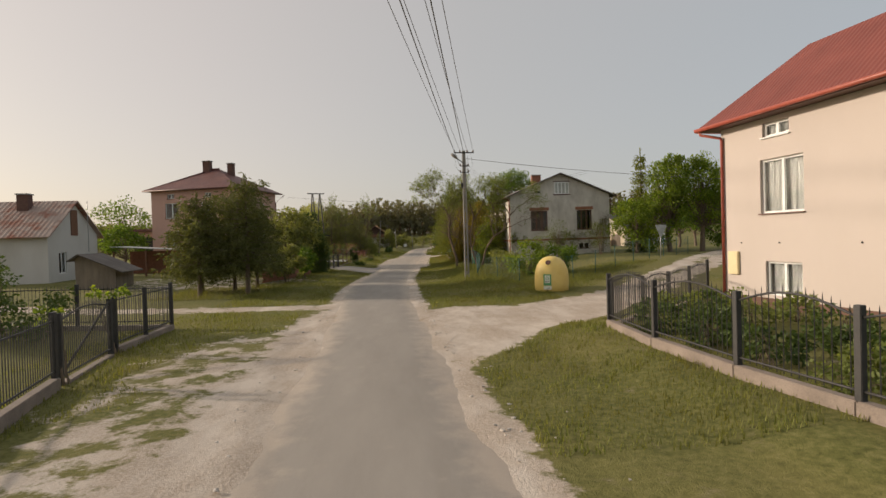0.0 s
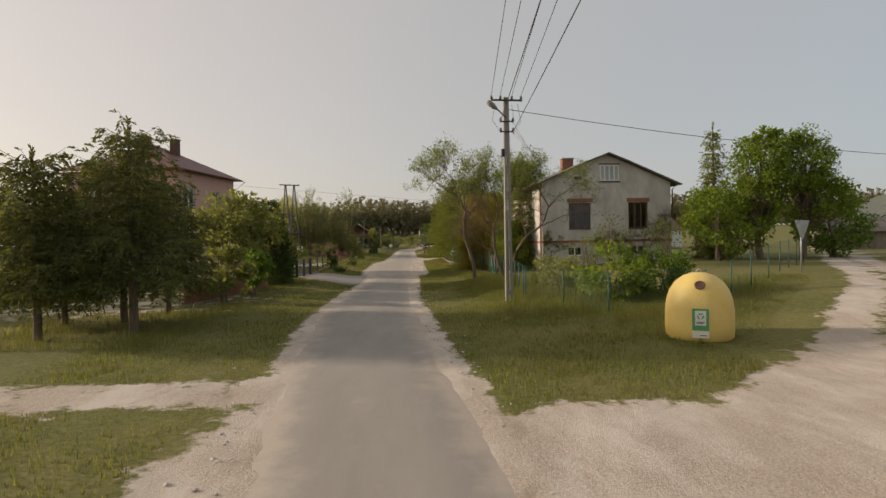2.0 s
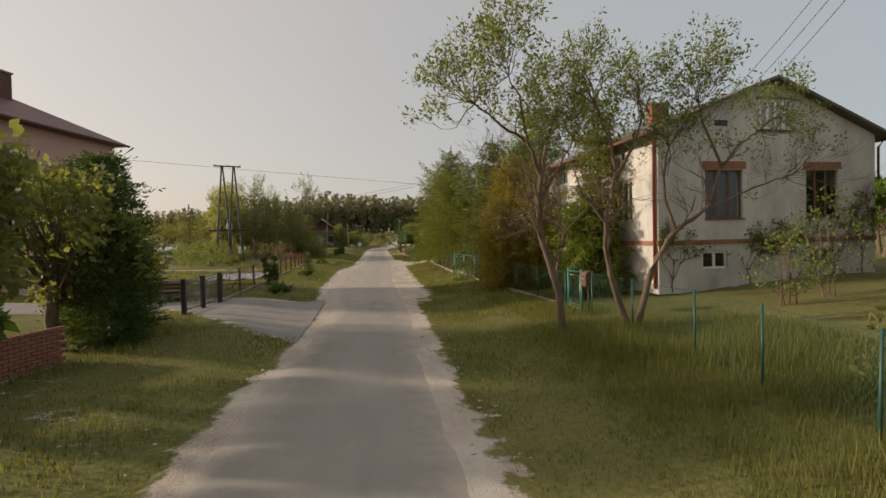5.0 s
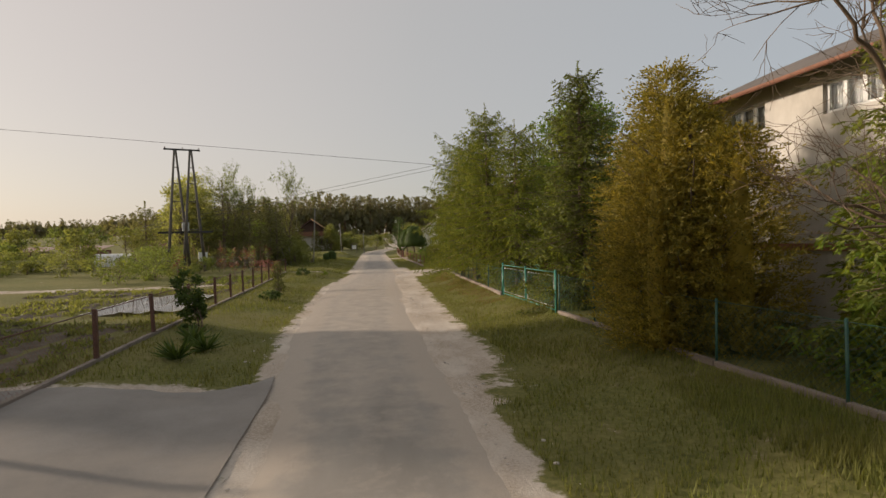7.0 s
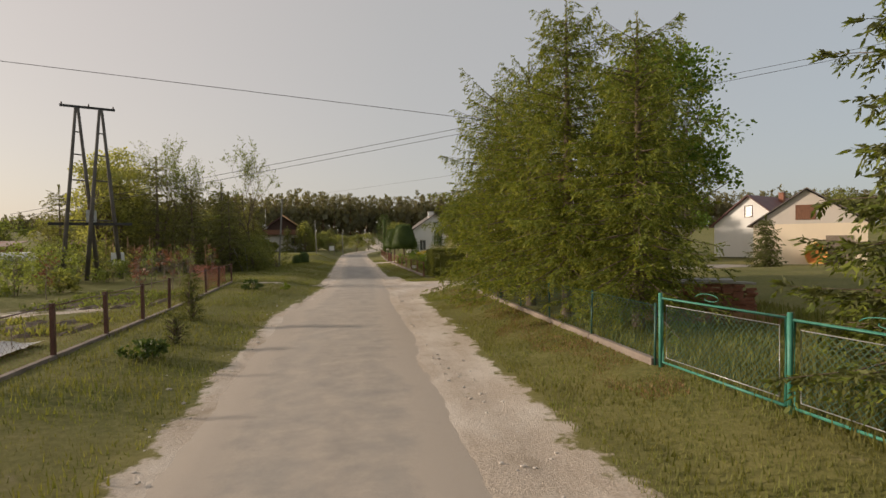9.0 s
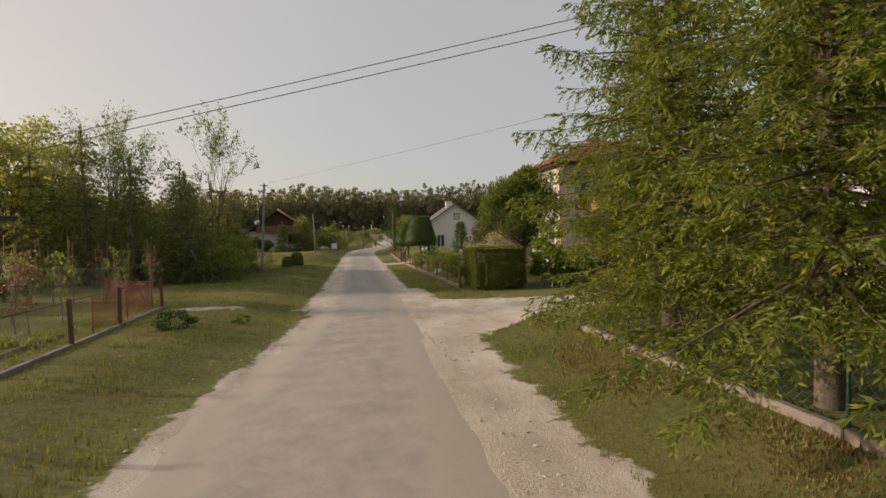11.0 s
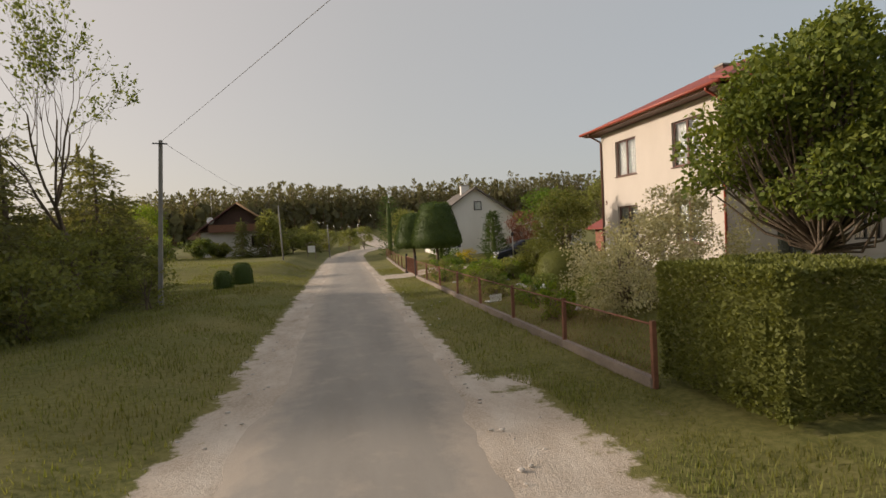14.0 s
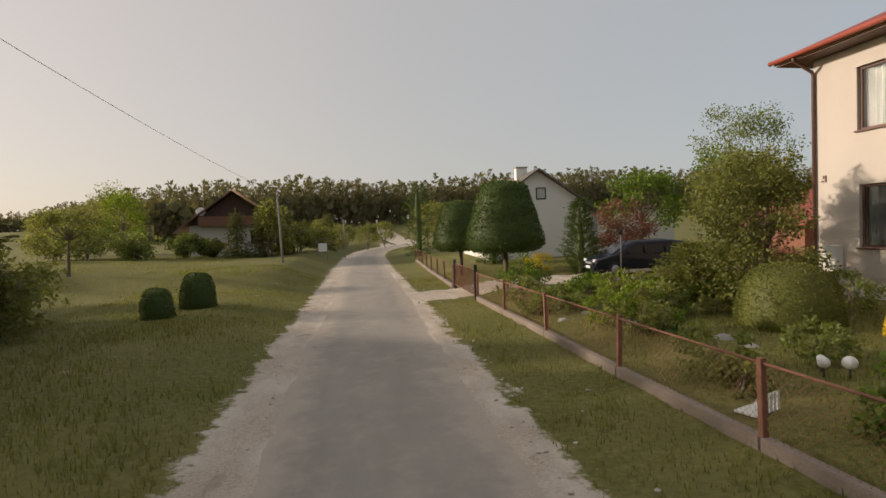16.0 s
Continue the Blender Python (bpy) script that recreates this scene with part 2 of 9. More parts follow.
GRASS = foliage("grass_blades", (0.062, 0.078, 0.022), (0.178, 0.184, 0.058), 0.5, 0.7, (0.190, 0.158, 0.056))


def ground_material():
    m, n, l, p = nodes_of("verge_ground")
    dirt = n.new("ShaderNodeAttribute")
    dirt.attribute_name = "dirt"
    edge = noise_out(n, l, 1.3, 6, 0.7)
    fine = noise_out(n, l, 9, 5, 0.65)
    stones = noise_out(n, l, 28, 4, 0.7)
    slow = noise_out(n, l, 0.22, 4, 0.6)
    g = ramp(n, l, fine, [(0.28, (0.078, 0.084, 0.022)), (0.5, (0.142, 0.142, 0.042)), (0.75, (0.225, 0.205, 0.078))])
    g = mixed(n, l, ramp(n, l, slow, [(0.42, (0, 0, 0)), (0.70, (0.5,) * 3)]), g, (0.27, 0.22, 0.085))
    g = mixed(n, l, ramp(n, l, edge, [(0.60, (0, 0, 0)), (0.78, (0.7,) * 3)]), g, (0.30, 0.235, 0.15))
    d = ramp(n, l, stones, [(0.30, (0.31, 0.25, 0.195)), (0.55, (0.50, 0.415, 0.335)), (0.75, (0.64, 0.56, 0.47))])
    d = mixed(n, l, ramp(n, l, slow, [(0.4, (0, 0, 0)), (0.7, (0.5,) * 3)]), d, (0.54, 0.45, 0.36))
    pale = noise_out(n, l, 0.9, 5, 0.7, stretch=(1.0, 0.45, 1))
    d = mixed(n, l, ramp(n, l, pale, [(0.45, (0, 0, 0)), (0.62, (0.65,) * 3)]), d, (0.66, 0.59, 0.51))
    d = mixed(n, l, ramp(n, l, pale, [(0.30, (0.7,) * 3), (0.40, (0, 0, 0))]), d, (0.30, 0.24, 0.17))
    mx = n.new("ShaderNodeMath")
    mx.operation = "ADD"
    sub = n.new("ShaderNodeMath")
    sub.operation = "MULTIPLY_ADD"
    l.new(edge, sub.inputs[0])
    sub.inputs[1].default_value, sub.inputs[2].default_value = 2.3, -1.15
    l.new(dirt.outputs["Fac"], mx.inputs[0])
    l.new(sub.outputs[0], mx.inputs[1])
    k = ramp(n, l, mx.outputs[0], [(0.40, (0, 0, 0)), (0.60, (1, 1, 1))])
    l.new(mixed(n, l, k, g, d), p.inputs["Base Color"])
    p.inputs["Roughness"].default_value = 0.95
    p.inputs["Specular IOR Level"].default_value = 0.2
    bump(n, l, p, stones, 0.7, 0.03)
    return m


GROUND = ground_material()


def asphalt_material():
    """Worn grey asphalt with blown sand towards its edges, patches and tyre-polished lanes."""
    m, n, l, p = nodes_of("worn_asphalt")
    dust = n.new("ShaderNodeAttribute")
    dust.attribute_name = "dust"
    grain = noise_out(n, l, 140, 3, 0.6)
    slow = noise_out(n, l, 0.5, 6, 0.65, stretch=(1.6, 0.35, 1))
    edge = noise_out(n, l, 1.6, 6, 0.7)
    c = ramp(n, l, slow, [(0.30, (0.270, 0.242, 0.208)), (0.70, (0.375, 0.338, 0.292))])
    c = mixed(n, l, 0.25, c, ramp(n, l, grain, [(0.3, (0.18, 0.165, 0.147)), (0.7, (0.44, 0.405, 0.365))]))
    s = ramp(n, l, grain, [(0.3, (0.36, 0.30, 0.245)), (0.7, (0.55, 0.47, 0.39))])
    k = n.new("ShaderNodeMath")
    k.operation = "ADD"
    q = n.new("ShaderNodeMath")
    q.operation = "MULTIPLY_ADD"
    l.new(edge, q.inputs[0])
    q.inputs[1].default_value, q.inputs[2].default_value = 1.4, -0.70
    l.new(dust.outputs["Fac"], k.inputs[0])
    l.new(q.outputs[0], k.inputs[1])
    l.new(mixed(n, l, ramp(n, l, k.outputs[0], [(0.30, (0, 0, 0)), (0.75, (0.9,) * 3)]), c, s), p.inputs["Base Color"])
    p.inputs["Roughness"].default_value = 0.9
    p.inputs["Specular IOR Level"].default_value = 0.25
    bump(n, l, p, grain, 0.35, 0.01)
    return m


ASPHALT = asphalt_material()
YARD_GREY = surface("grey_packed_gravel", (0.21, 0.19, 0.17), (0.31, 0.28, 0.25), 0.8, 0.95, 0, 60, 0.3, (0.31, 0.27, 0.23))
MAST_CONCRETE = surface("dark_mast_concrete", (0.085, 0.075, 0.065), (0.15, 0.135, 0.115), 1.0, 0.9, 0, 50, 0.2)

# ---- mesh tools ----
def part(name, bm, material, parent=None, label=""):
    """Links a bmesh as one mesh object under a thing or a part."""
    me = bpy.data.meshes.new(name)
    bm.to_mesh(me)
    bm.free()
    me.materials.append(material)
    ob = new(name, me)
    ob.parent = parent
    return tagged(ob, label)


def from_arrays(name, verts, faces, material, parent=None, label="", smooth=False):
    me = bpy.data.meshes.new(name)
    me.from_pydata(np.asarray(verts).tolist(), [], faces if isinstance(faces, list) else faces.tolist())
    me.materials.append(material)
    if smooth:
        me.polygons.foreach_set("use_smooth", [True] * len(me.polygons))
    me.update()
    ob = new(name, me)
    ob.parent = parent
    return tagged(ob, label)


def thing(name, m, label, category, group="", kind=""):
    ob = new(name)
    ob.empty_display_size = 0.2
    ob.matrix_basis = m
    return tagged(ob, label, category, group, kind)


def box(bm, x0, y0, z0, x1, y1, z1, bevel=0.0):
    m = Matrix.Translation(((x0 + x1) / 2, (y0 + y1) / 2, (z0 + z1) / 2)) @ Matrix.Diagonal((abs(x1 - x0), abs(y1 - y0), abs(z1 - z0), 1))
    r = bmesh.ops.create_cube(bm, size=1.0, matrix=m)
    if bevel:
        edges = {e for v in r["verts"] for e in v.link_edges}
        bmesh.ops.bevel(bm, geom=list(edges), offset=bevel, segments=2, affect="EDGES", clamp_overlap=True)
    return bm


def boxes(*rows, bevel=0.0):
    bm = bmesh.new()
    for r in rows:
        box(bm, *r, bevel=bevel)
    return bm


def tube(bm, points, radii, sides=8, cap=True):
    """A round bar along points, with a radius at each."""
    pts = [Vector(p) for p in points]
    if not hasattr(radii, "__len__"):
        radii = [radii] * len(pts)
    rings = []
    up = Vector((0.03, 0.05, 1)).normalized()
    for i, p in enumerate(pts):
        d = (pts[min(i + 1, len(pts) - 1)] - pts[max(i - 1, 0)]).normalized()
        ref = up if abs(d.dot(up)) < 0.95 else Vector((1, 0.1, 0)).normalized()
        a = d.cross(ref).normalized()
        b = d.cross(a).normalized()
        rings.append([bm.verts.new(p + (a * math.cos(k * math.tau / sides) + b * math.sin(k * math.tau / sides)) * radii[i]) for k in range(sides)])
    for r0, r1 in zip(rings, rings[1:]):
        for k in range(sides):
            f = bm.faces.new((r0[k], r0[(k + 1) % sides], r1[(k + 1) % sides], r1[k]))
            f.smooth = sides > 4
    if cap:
        bm.faces.new(rings[0][::-1])
        bm.faces.new(rings[-1])
    return bm


def bar(points, radii, sides=8):
    return tube(bmesh.new(), points, radii, sides)


def lathe(profile, sides=24):
    """A round body from rows of (radius, height)."""
    bm = bmesh.new()
    rings = [[bm.verts.new((r * math.cos(k * math.tau / sides), r * math.sin(k * math.tau / sides), z)) for k in range(sides)] for r, z in profile]
    for r0, r1 in zip(rings, rings[1:]):
        for k in range(sides):
            bm.faces.new((r0[k], r0[(k + 1) % sides], r1[(k + 1) % sides], r1[k])).smooth = True
    bm.faces.new(rings[0][::-1])
    bm.faces.new(rings[-1])
    return bm


def prism(bm, poly, y0, y1):
    """A polygon of (x, z) drawn out from y0 to y1."""
    a = [bm.verts.new((x, y0, z)) for x, z in poly]
    b = [bm.verts.new((x, y1, z)) for x, z in poly]
    bm.faces.new(a)
    bm.faces.new(b[::-1])
    k = len(poly)
    for i in range(k):
        bm.faces.new((a[i], b[i], b[(i + 1) % k], a[(i + 1) % k]))
    bmesh.ops.recalc_face_normals(bm, faces=bm.faces[:])
    return bm


def tube_arrays(points, radii, sides=5):
    """A bar as arrays, for trees."""
    pts = np.asarray(points, float)
    d = np.gradient(pts, axis=0)
    d /= np.linalg.norm(d, axis=1, keepdims=True) + 1e-9
    ref = np.where(np.abs(d[:, 2:3]) < 0.9, [[0.02, 0.05, 1.0]], [[1.0, 0.1, 0.0]])
    a = np.cross(d, ref)
    a /= np.linalg.norm(a, axis=1, keepdims=True) + 1e-9
    b = np.cross(d, a)
    ang = np.arange(sides) * math.tau / sides
    v = pts[:, None] + (a[:, None] * np.cos(ang)[None, :, None] + b[:, None] * np.sin(ang)[None, :, None]) * np.asarray(radii)[:, None, None]
    f = []
    for i in range(len(pts) - 1):
        for k in range(sides):
            f.append((i * sides + k, i * sides + (k + 1) % sides, (i + 1) * sides + (k + 1) % sides, (i + 1) * sides + k))
    return v.reshape(-1, 3), f


class Limbs:
    """Gathers bars into one mesh."""
    def __init__(self):
        self.v, self.f, self.n = [], [], 0

    def add(self, points, radii, sides=5):
        v, f = tube_arrays(points, radii, sides)
        self.v.append(v)
        self.f += [tuple(i + self.n for i in q) for q in f]
        self.n += len(v)

    def make(self, name, material, parent, label=""):
        return from_arrays(name, np.concatenate(self.v), self.f, material, parent, label, True)


def rhombs(rs, centres, along, length, width, spread=0.35):
    """Leaves: a rhomb at each centre, pointing along the given way, turned at random round it."""
    n = len(centres)
    along = along + rs.normal(0, spread, (n, 3))
    along /= np.linalg.norm(along, axis=1, keepdims=True) + 1e-9
    side = np.cross(along, rs.normal(0, 1, (n, 3)))
    side /= np.linalg.norm(side, axis=1, keepdims=True) + 1e-9
    size = rs.uniform(0.65, 1.3, (n, 1))
    L, W = along * length * size, side * width * size * 0.5
    v = np.stack([centres, centres + L * 0.45 + W, centres + L, centres + L * 0.45 - W], 1).reshape(-1, 3)
    f = np.arange(n * 4).reshape(-1, 4)
    return v, f


def unit(v):
    return v / (np.linalg.norm(v, axis=-1, keepdims=True) + 1e-9)


def leafy_tree(name, x, y, height, blobs, label, leaf=LEAF_BROAD, bark=BARK, clumps=70, per=70, size=0.16, trunk=0.14, seed=1,
               category="tree", stems=1, z=None, bare=0.0, group=""):
    """A broad-leaved tree or bush. blobs: rows of (dx, dy, z, rx, ry, rz) of its crown."""
    rs = np.random.RandomState(seed)
    base = ground_z(x, y) - 0.05 if z is None else z
    t = thing(name, pose(x, y, base), label, category, group)
    limbs = Limbs()
    vol = np.array([b[3] * b[4] * b[5] for b in blobs]) ** 0.7
    pick = rs.choice(len(blobs), clumps, p=vol / vol.sum())
    B = np.array(blobs)[pick]
    ways = unit(rs.normal(0, 1, (clumps, 3)))
    if category == "tree":
        ways[:, 2] = np.where(ways[:, 2] < -0.55, -ways[:, 2], ways[:, 2])
    rad = rs.uniform(0.45, 1.02, (clumps, 1)) ** 0.7
    C = B[:, :3] + ways * rad * B[:, 3:6]
    low = min(b[2] - b[5] for b in blobs)
    tops = []
    for s in range(stems):
        lean = rs.normal(0, 0.25 * (stems > 1) + 0.04, 2) * height * 0.3
        split = max(0.25 * height, low * 0.9) if stems == 1 else height * 0.12
        top = np.array([lean[0], lean[1], height * 0.72])
        off = rs.normal(0, 0.12 * (stems > 1), 2)
        pts = [np.array([off[0], off[1], -0.1])]
        for k in (0.25, 0.5, 0.75, 1.0):
            pts.append(np.array([off[0] * (1 - k), off[1] * (1 - k), 0]) + top * k + np.r_[rs.normal(0, 0.03 * height * 0.5, 2), 0])
        r0 = trunk / math.sqrt(stems)
        limbs.add(pts, [r0 * 1.25, r0, r0 * 0.8, r0 * 0.55, r0 * 0.25], 7)
        tops.append((np.array(pts), split, r0))
    for i, c in enumerate(C):
        pts, split, r0 = tops[i % stems]
        z0 = min(max(split, c[2] * 0.62 - 0.1 * height), pts[-1][2] * 0.95)
        k = np.interp(z0, pts[:, 2], np.arange(len(pts)))
        a = np.array([np.interp(k, np.arange(len(pts)), pts[:, j]) for j in range(3)])
        mid = a * 0.5 + c * 0.5 + np.array([0, 0, -0.06 * height]) * rs.uniform(0, 1) + rs.normal(0, 0.03 * height, 3)
        rr = r0 * 0.32 * (1 - 0.5 * z0 / height)
        limbs.add([a, mid, c], [rr, rr * 0.6, rr * 0.2], 4)
    limbs.make("trunk", bark, t, "")
    rc = (B[:, 3] + B[:, 4] + B[:, 5]) / 3 * 0.34
    keep = rs.uniform(0, 1, clumps) >= bare
    n = rs.poisson(per, clumps) * keep
    idx = np.repeat(np.arange(clumps), n)
    off = unit(rs.normal(0, 1, (len(idx), 3))) * (rs.uniform(0, 1, (len(idx), 1)) ** 0.45) * rc[idx][:, None]
    off[:, 2] *= 0.75
    P = C[idx] + off
    out = unit(P - B[idx, :3]) * 0.6 + np.array([0, 0, -0.15])
    v, f = rhombs(rs, P, out, size, size * 0.62, 0.7)
    from_arrays("crown", v, f, leaf, t)
    return t


def spruce(name, x, y, height, radius, label, leaf=LEAF_SPRUCE, seed=1, whorls=26, droop=0.35, low=0.03, dens=1.0, spray=0.30, z=None,
           category="tree", taper=0.75, group="", boughs=1.0, shoot=None, fine=5):
    rs = np.random.RandomState(seed)
    base = ground_z(x, y) - 0.05 if z is None else z
    t = thing(name, pose(x, y, base), label, category, group)
    limbs = Limbs()
    limbs.add([(0, 0, -0.1), (0.03, 0.02, height * 0.5), (0, 0, height)], [0.022 * height, 0.013 * height, 0.006], 7)
    P, W, P2, W2 = [], [], [], []
    steps = np.linspace(0.10, 1.0, fine)
    tip = fine - 2
    for i in range(whorls):
        k = min(max(low + (0.95 - low) * (i + rs.uniform(-0.25, 0.25)) / whorls, low), 0.96)
        zc = k * height
        reach = radius * (1 - k) ** taper * (0.8 + 0.2 * min(1, k / 0.15))
        count = max(4, int((4.4 + 2.6 * (1 - k)) * boughs))
        a0 = rs.uniform(0, math.tau)
        for b in range(count):
            # a bough: out and down, its tip turned up; flat fans of twigs on both sides and short hanging ones below
            a = a0 + b * math.tau / count + rs.normal(0, 0.22)
            L = reach * rs.uniform(0.55, 1.12) * (1.28 if rs.uniform() < 0.16 else 1.0) + 0.13
            s = np.linspace(0, 1, 7)
            lift = -0.10 - 0.45 * droop * (1 - k) + 0.75 * k ** 3 + rs.normal(0, 0.07)
            rise = L * (lift * s - 0.35 * droop * (1 - k) * s ** 2 + 0.32 * np.maximum(0, s - 0.55) ** 1.5)
            pts = np.stack([np.cos(a) * L * s, np.sin(a) * L * s, zc + rise], 1)
            limbs.add(pts[[0, 2, 4, 6]], [0.012 + 0.010 * L, 0.010 + 0.006 * L, 0.008, 0.004], 4)
            m = max(6, int(L * 15.5 * dens))
            u = np.clip(np.linspace(0.10, 1.0, m) + rs.normal(0, 0.03, m), 0.05, 1.0)
            c = np.stack([np.interp(u, s, pts[:, j]) for j in range(3)], 1)
            way = np.array([np.cos(a), np.sin(a), 0.0])
            across = np.array([-np.sin(a), np.cos(a), 0.0])
            side = np.where(np.arange(m) % 2, 1.0, -1.0)[:, None] * rs.uniform(0.35, 1.0, (m, 1)) * np.where(u > 0.93, 0.15, 1.0)[:, None]
            hang = np.where(rs.uniform(0, 1, (m, 1)) < 0.25 + 0.45 * droop, rs.uniform(0.8, 1.9, (m, 1)), rs.uniform(0.0, 0.45, (m, 1)) * (0.4 + droop))
            w = unit(way * 0.62 + across * side + np.array([0, 0, -1.0]) * hang + rs.normal(0, 0.10, (m, 3)) + np.array([0, 0, 0.25]) * (u > 0.93)[:, None])
            tl = ((0.16 + 0.36 * min(L, 1.6) * (1 - u) ** 0.8 * np.minimum(1, u * 2.5 + 0.4)) * rs.uniform(0.7, 1.3, m) * spray / 0.25)[:, None]
            q = c[:, None] + w[:, None] * tl[:, None] * steps[None, :, None]
            q[:, :, 2] -= (tl * 0.22) * steps[None] ** 2
            fan = unit(np.cross(w, np.array([0.05, 0.03, 1.0])) + 1e-6)[:, None] * np.ones((1, fine, 1))
            for sd in (0.75, -0.75):
                ww = w[:, None] * 0.8 + fan * sd - np.array([0, 0, 0.15])
                P.append(q[:, :tip].reshape(-1, 3))
                W.append(ww[:, :tip].reshape(-1, 3))
                P2.append(q[:, tip:].reshape(-1, 3))
                W2.append((ww + w[:, None] * 0.5)[:, tip:].reshape(-1, 3))
    # the leader: a thin spike of needles above the last boughs
    zs = np.repeat(np.linspace(0.90, 1.0, 22), 3) * height
    a = rs.uniform(0, math.tau, len(zs))
    P2.append(np.stack([0 * a, 0 * a, zs], 1))
    W2.append(np.stack([np.cos(a) * 0.6, np.sin(a) * 0.6, np.full(len(a), 0.9)], 1))
    P, W = np.concatenate(P), unit(np.concatenate(W))
    limbs.make("trunk", BARK, t)
    thin = 5.0 / fine
    v, f = rhombs(rs, P, W, spray * 0.50 * thin ** 0.6, spray * 0.17 * thin, 0.25)
    from_arrays("crown", v, f, leaf, t)
    v, f = rhombs(rs, np.concatenate(P2), unit(np.concatenate(W2)), spray * 0.46 * thin ** 0.6, spray * 0.15 * thin, 0.2)
    from_arrays("new_growth", v, f, shoot or (LEAF_SHOOT if leaf is LEAF_SPRUCE else leaf), t)
    return t


def thuja(name, x, y, height, radius, label, leaf=LEAF_THUJA, seed=1, count=9000, spray=0.22, z=None, lumps=40, power=1.5, low=0.0,
          category="tree", group="", ry=None, upward=0.6, sag=0.25, leaders=None, plume=None):
    """A dense upright evergreen: lumpy body covered in sprays that point up and out."""
    rs = np.random.RandomState(seed)
    base = ground_z(x, y) - 0.05 if z is None else z
    t = thing(name, pose(x, y, base), label, category, group)
    limbs = Limbs()
    limbs.add([(0, 0, -0.1), (0, 0, height * 0.5), (0, 0, height * 0.85)], [0.10 * radius + 0.03, 0.06 * radius + 0.02, 0.01], 6)
    for _ in range(22):
        a, zz = rs.uniform(0, math.tau), rs.uniform(0.05, 0.6) * height
        limbs.add([(0, 0, zz), (math.cos(a) * radius * 0.7, math.sin(a) * radius * 0.7, zz + 0.18 * height)], [0.03, 0.01], 4)
    limbs.make("trunk", BARK, t)
    Q, D = [], []
    total = sum(r * h for _, _, h, r in leaders or [(0, 0, height, radius)])
    for dx, dy, height, radius in leaders or [(0, 0, height, radius)]:
        la, lz, lr = rs.uniform(0, math.tau, lumps), rs.uniform(0, 1, lumps), rs.uniform(-0.30, 0.30, lumps)
        n = max(150, int(count / 4.5 * radius * height / total))
        k = low + (1 - low) * rs.uniform(0, 1, n) ** 1.1
        a = rs.uniform(0, math.tau, n)
        prof = np.sqrt(np.clip(1 - np.abs((k - 0.32) / np.where(k > 0.32, 0.68, 0.46)) ** (power + 0.6), 0.003, 1))
        bulge = np.ones(n)
        for i in range(lumps):
            da = np.abs((a - la[i] + math.pi) % math.tau - math.pi)
            bulge += lr[i] * np.exp(-(da / 0.42) ** 2 - ((k - lz[i]) / 0.075) ** 2)
        # plumes: each a fan of sprays that grows up and out from inside the body
        r = prof * np.clip(bulge, 0.5, 1.5) * rs.uniform(0.22, 0.90, n)
        ryy = ry or radius
        P = np.stack([dx + np.cos(a) * r * radius, dy + np.sin(a) * r * ryy, k * height * 0.93], 1)
        W = unit(np.stack([np.cos(a), np.sin(a), np.full(n, upward)], 1) + rs.normal(0, 0.22, (n, 3)))
        fan = unit(np.cross(W, rs.normal(0, 1, (n, 3))))
        ln = rs.uniform(0.7, 1.35, (n, 1)) * (plume or spray * 1.7) * np.where(rs.uniform(0, 1, (n, 1)) < 0.12, 1.7, 1.0)
        for u, sd in [(0.0, 0.7), (0.06, -0.7), (0.16, 0.8), (0.24, -0.8), (0.34, 0.75), (0.42, -0.75), (0.52, 0.65), (0.60, -0.65), (0.70, 0.5), (0.78, -0.5), (0.88, 0.1)]:
            q = P + W * ln * u
            q[:, 2] -= ln[:, 0] * sag * u * u
            Q.append(q)
            D.append(W * 0.9 + fan * sd - np.array([0, 0, sag * u * 1.4]))
        kk = np.linspace(low + 0.03, 0.93, 9)
        pp = np.sqrt(np.clip(1 - np.abs((kk - 0.32) / np.where(kk > 0.32, 0.68, 0.46)) ** (power + 0.6), 0.01, 1)) * 0.2
        inner = part("inner_core", lathe([(p * radius, k2 * height * 0.9) for p, k2 in zip(pp, kk)], 14), leaf, t)
        inner.location = (dx, dy, 0)
    v, f = rhombs(rs, np.concatenate(Q), unit(np.concatenate(D)), spray * 0.56, spray * 0.18, 0.22)
    from_arrays("crown", v, f, leaf, t)
    return t


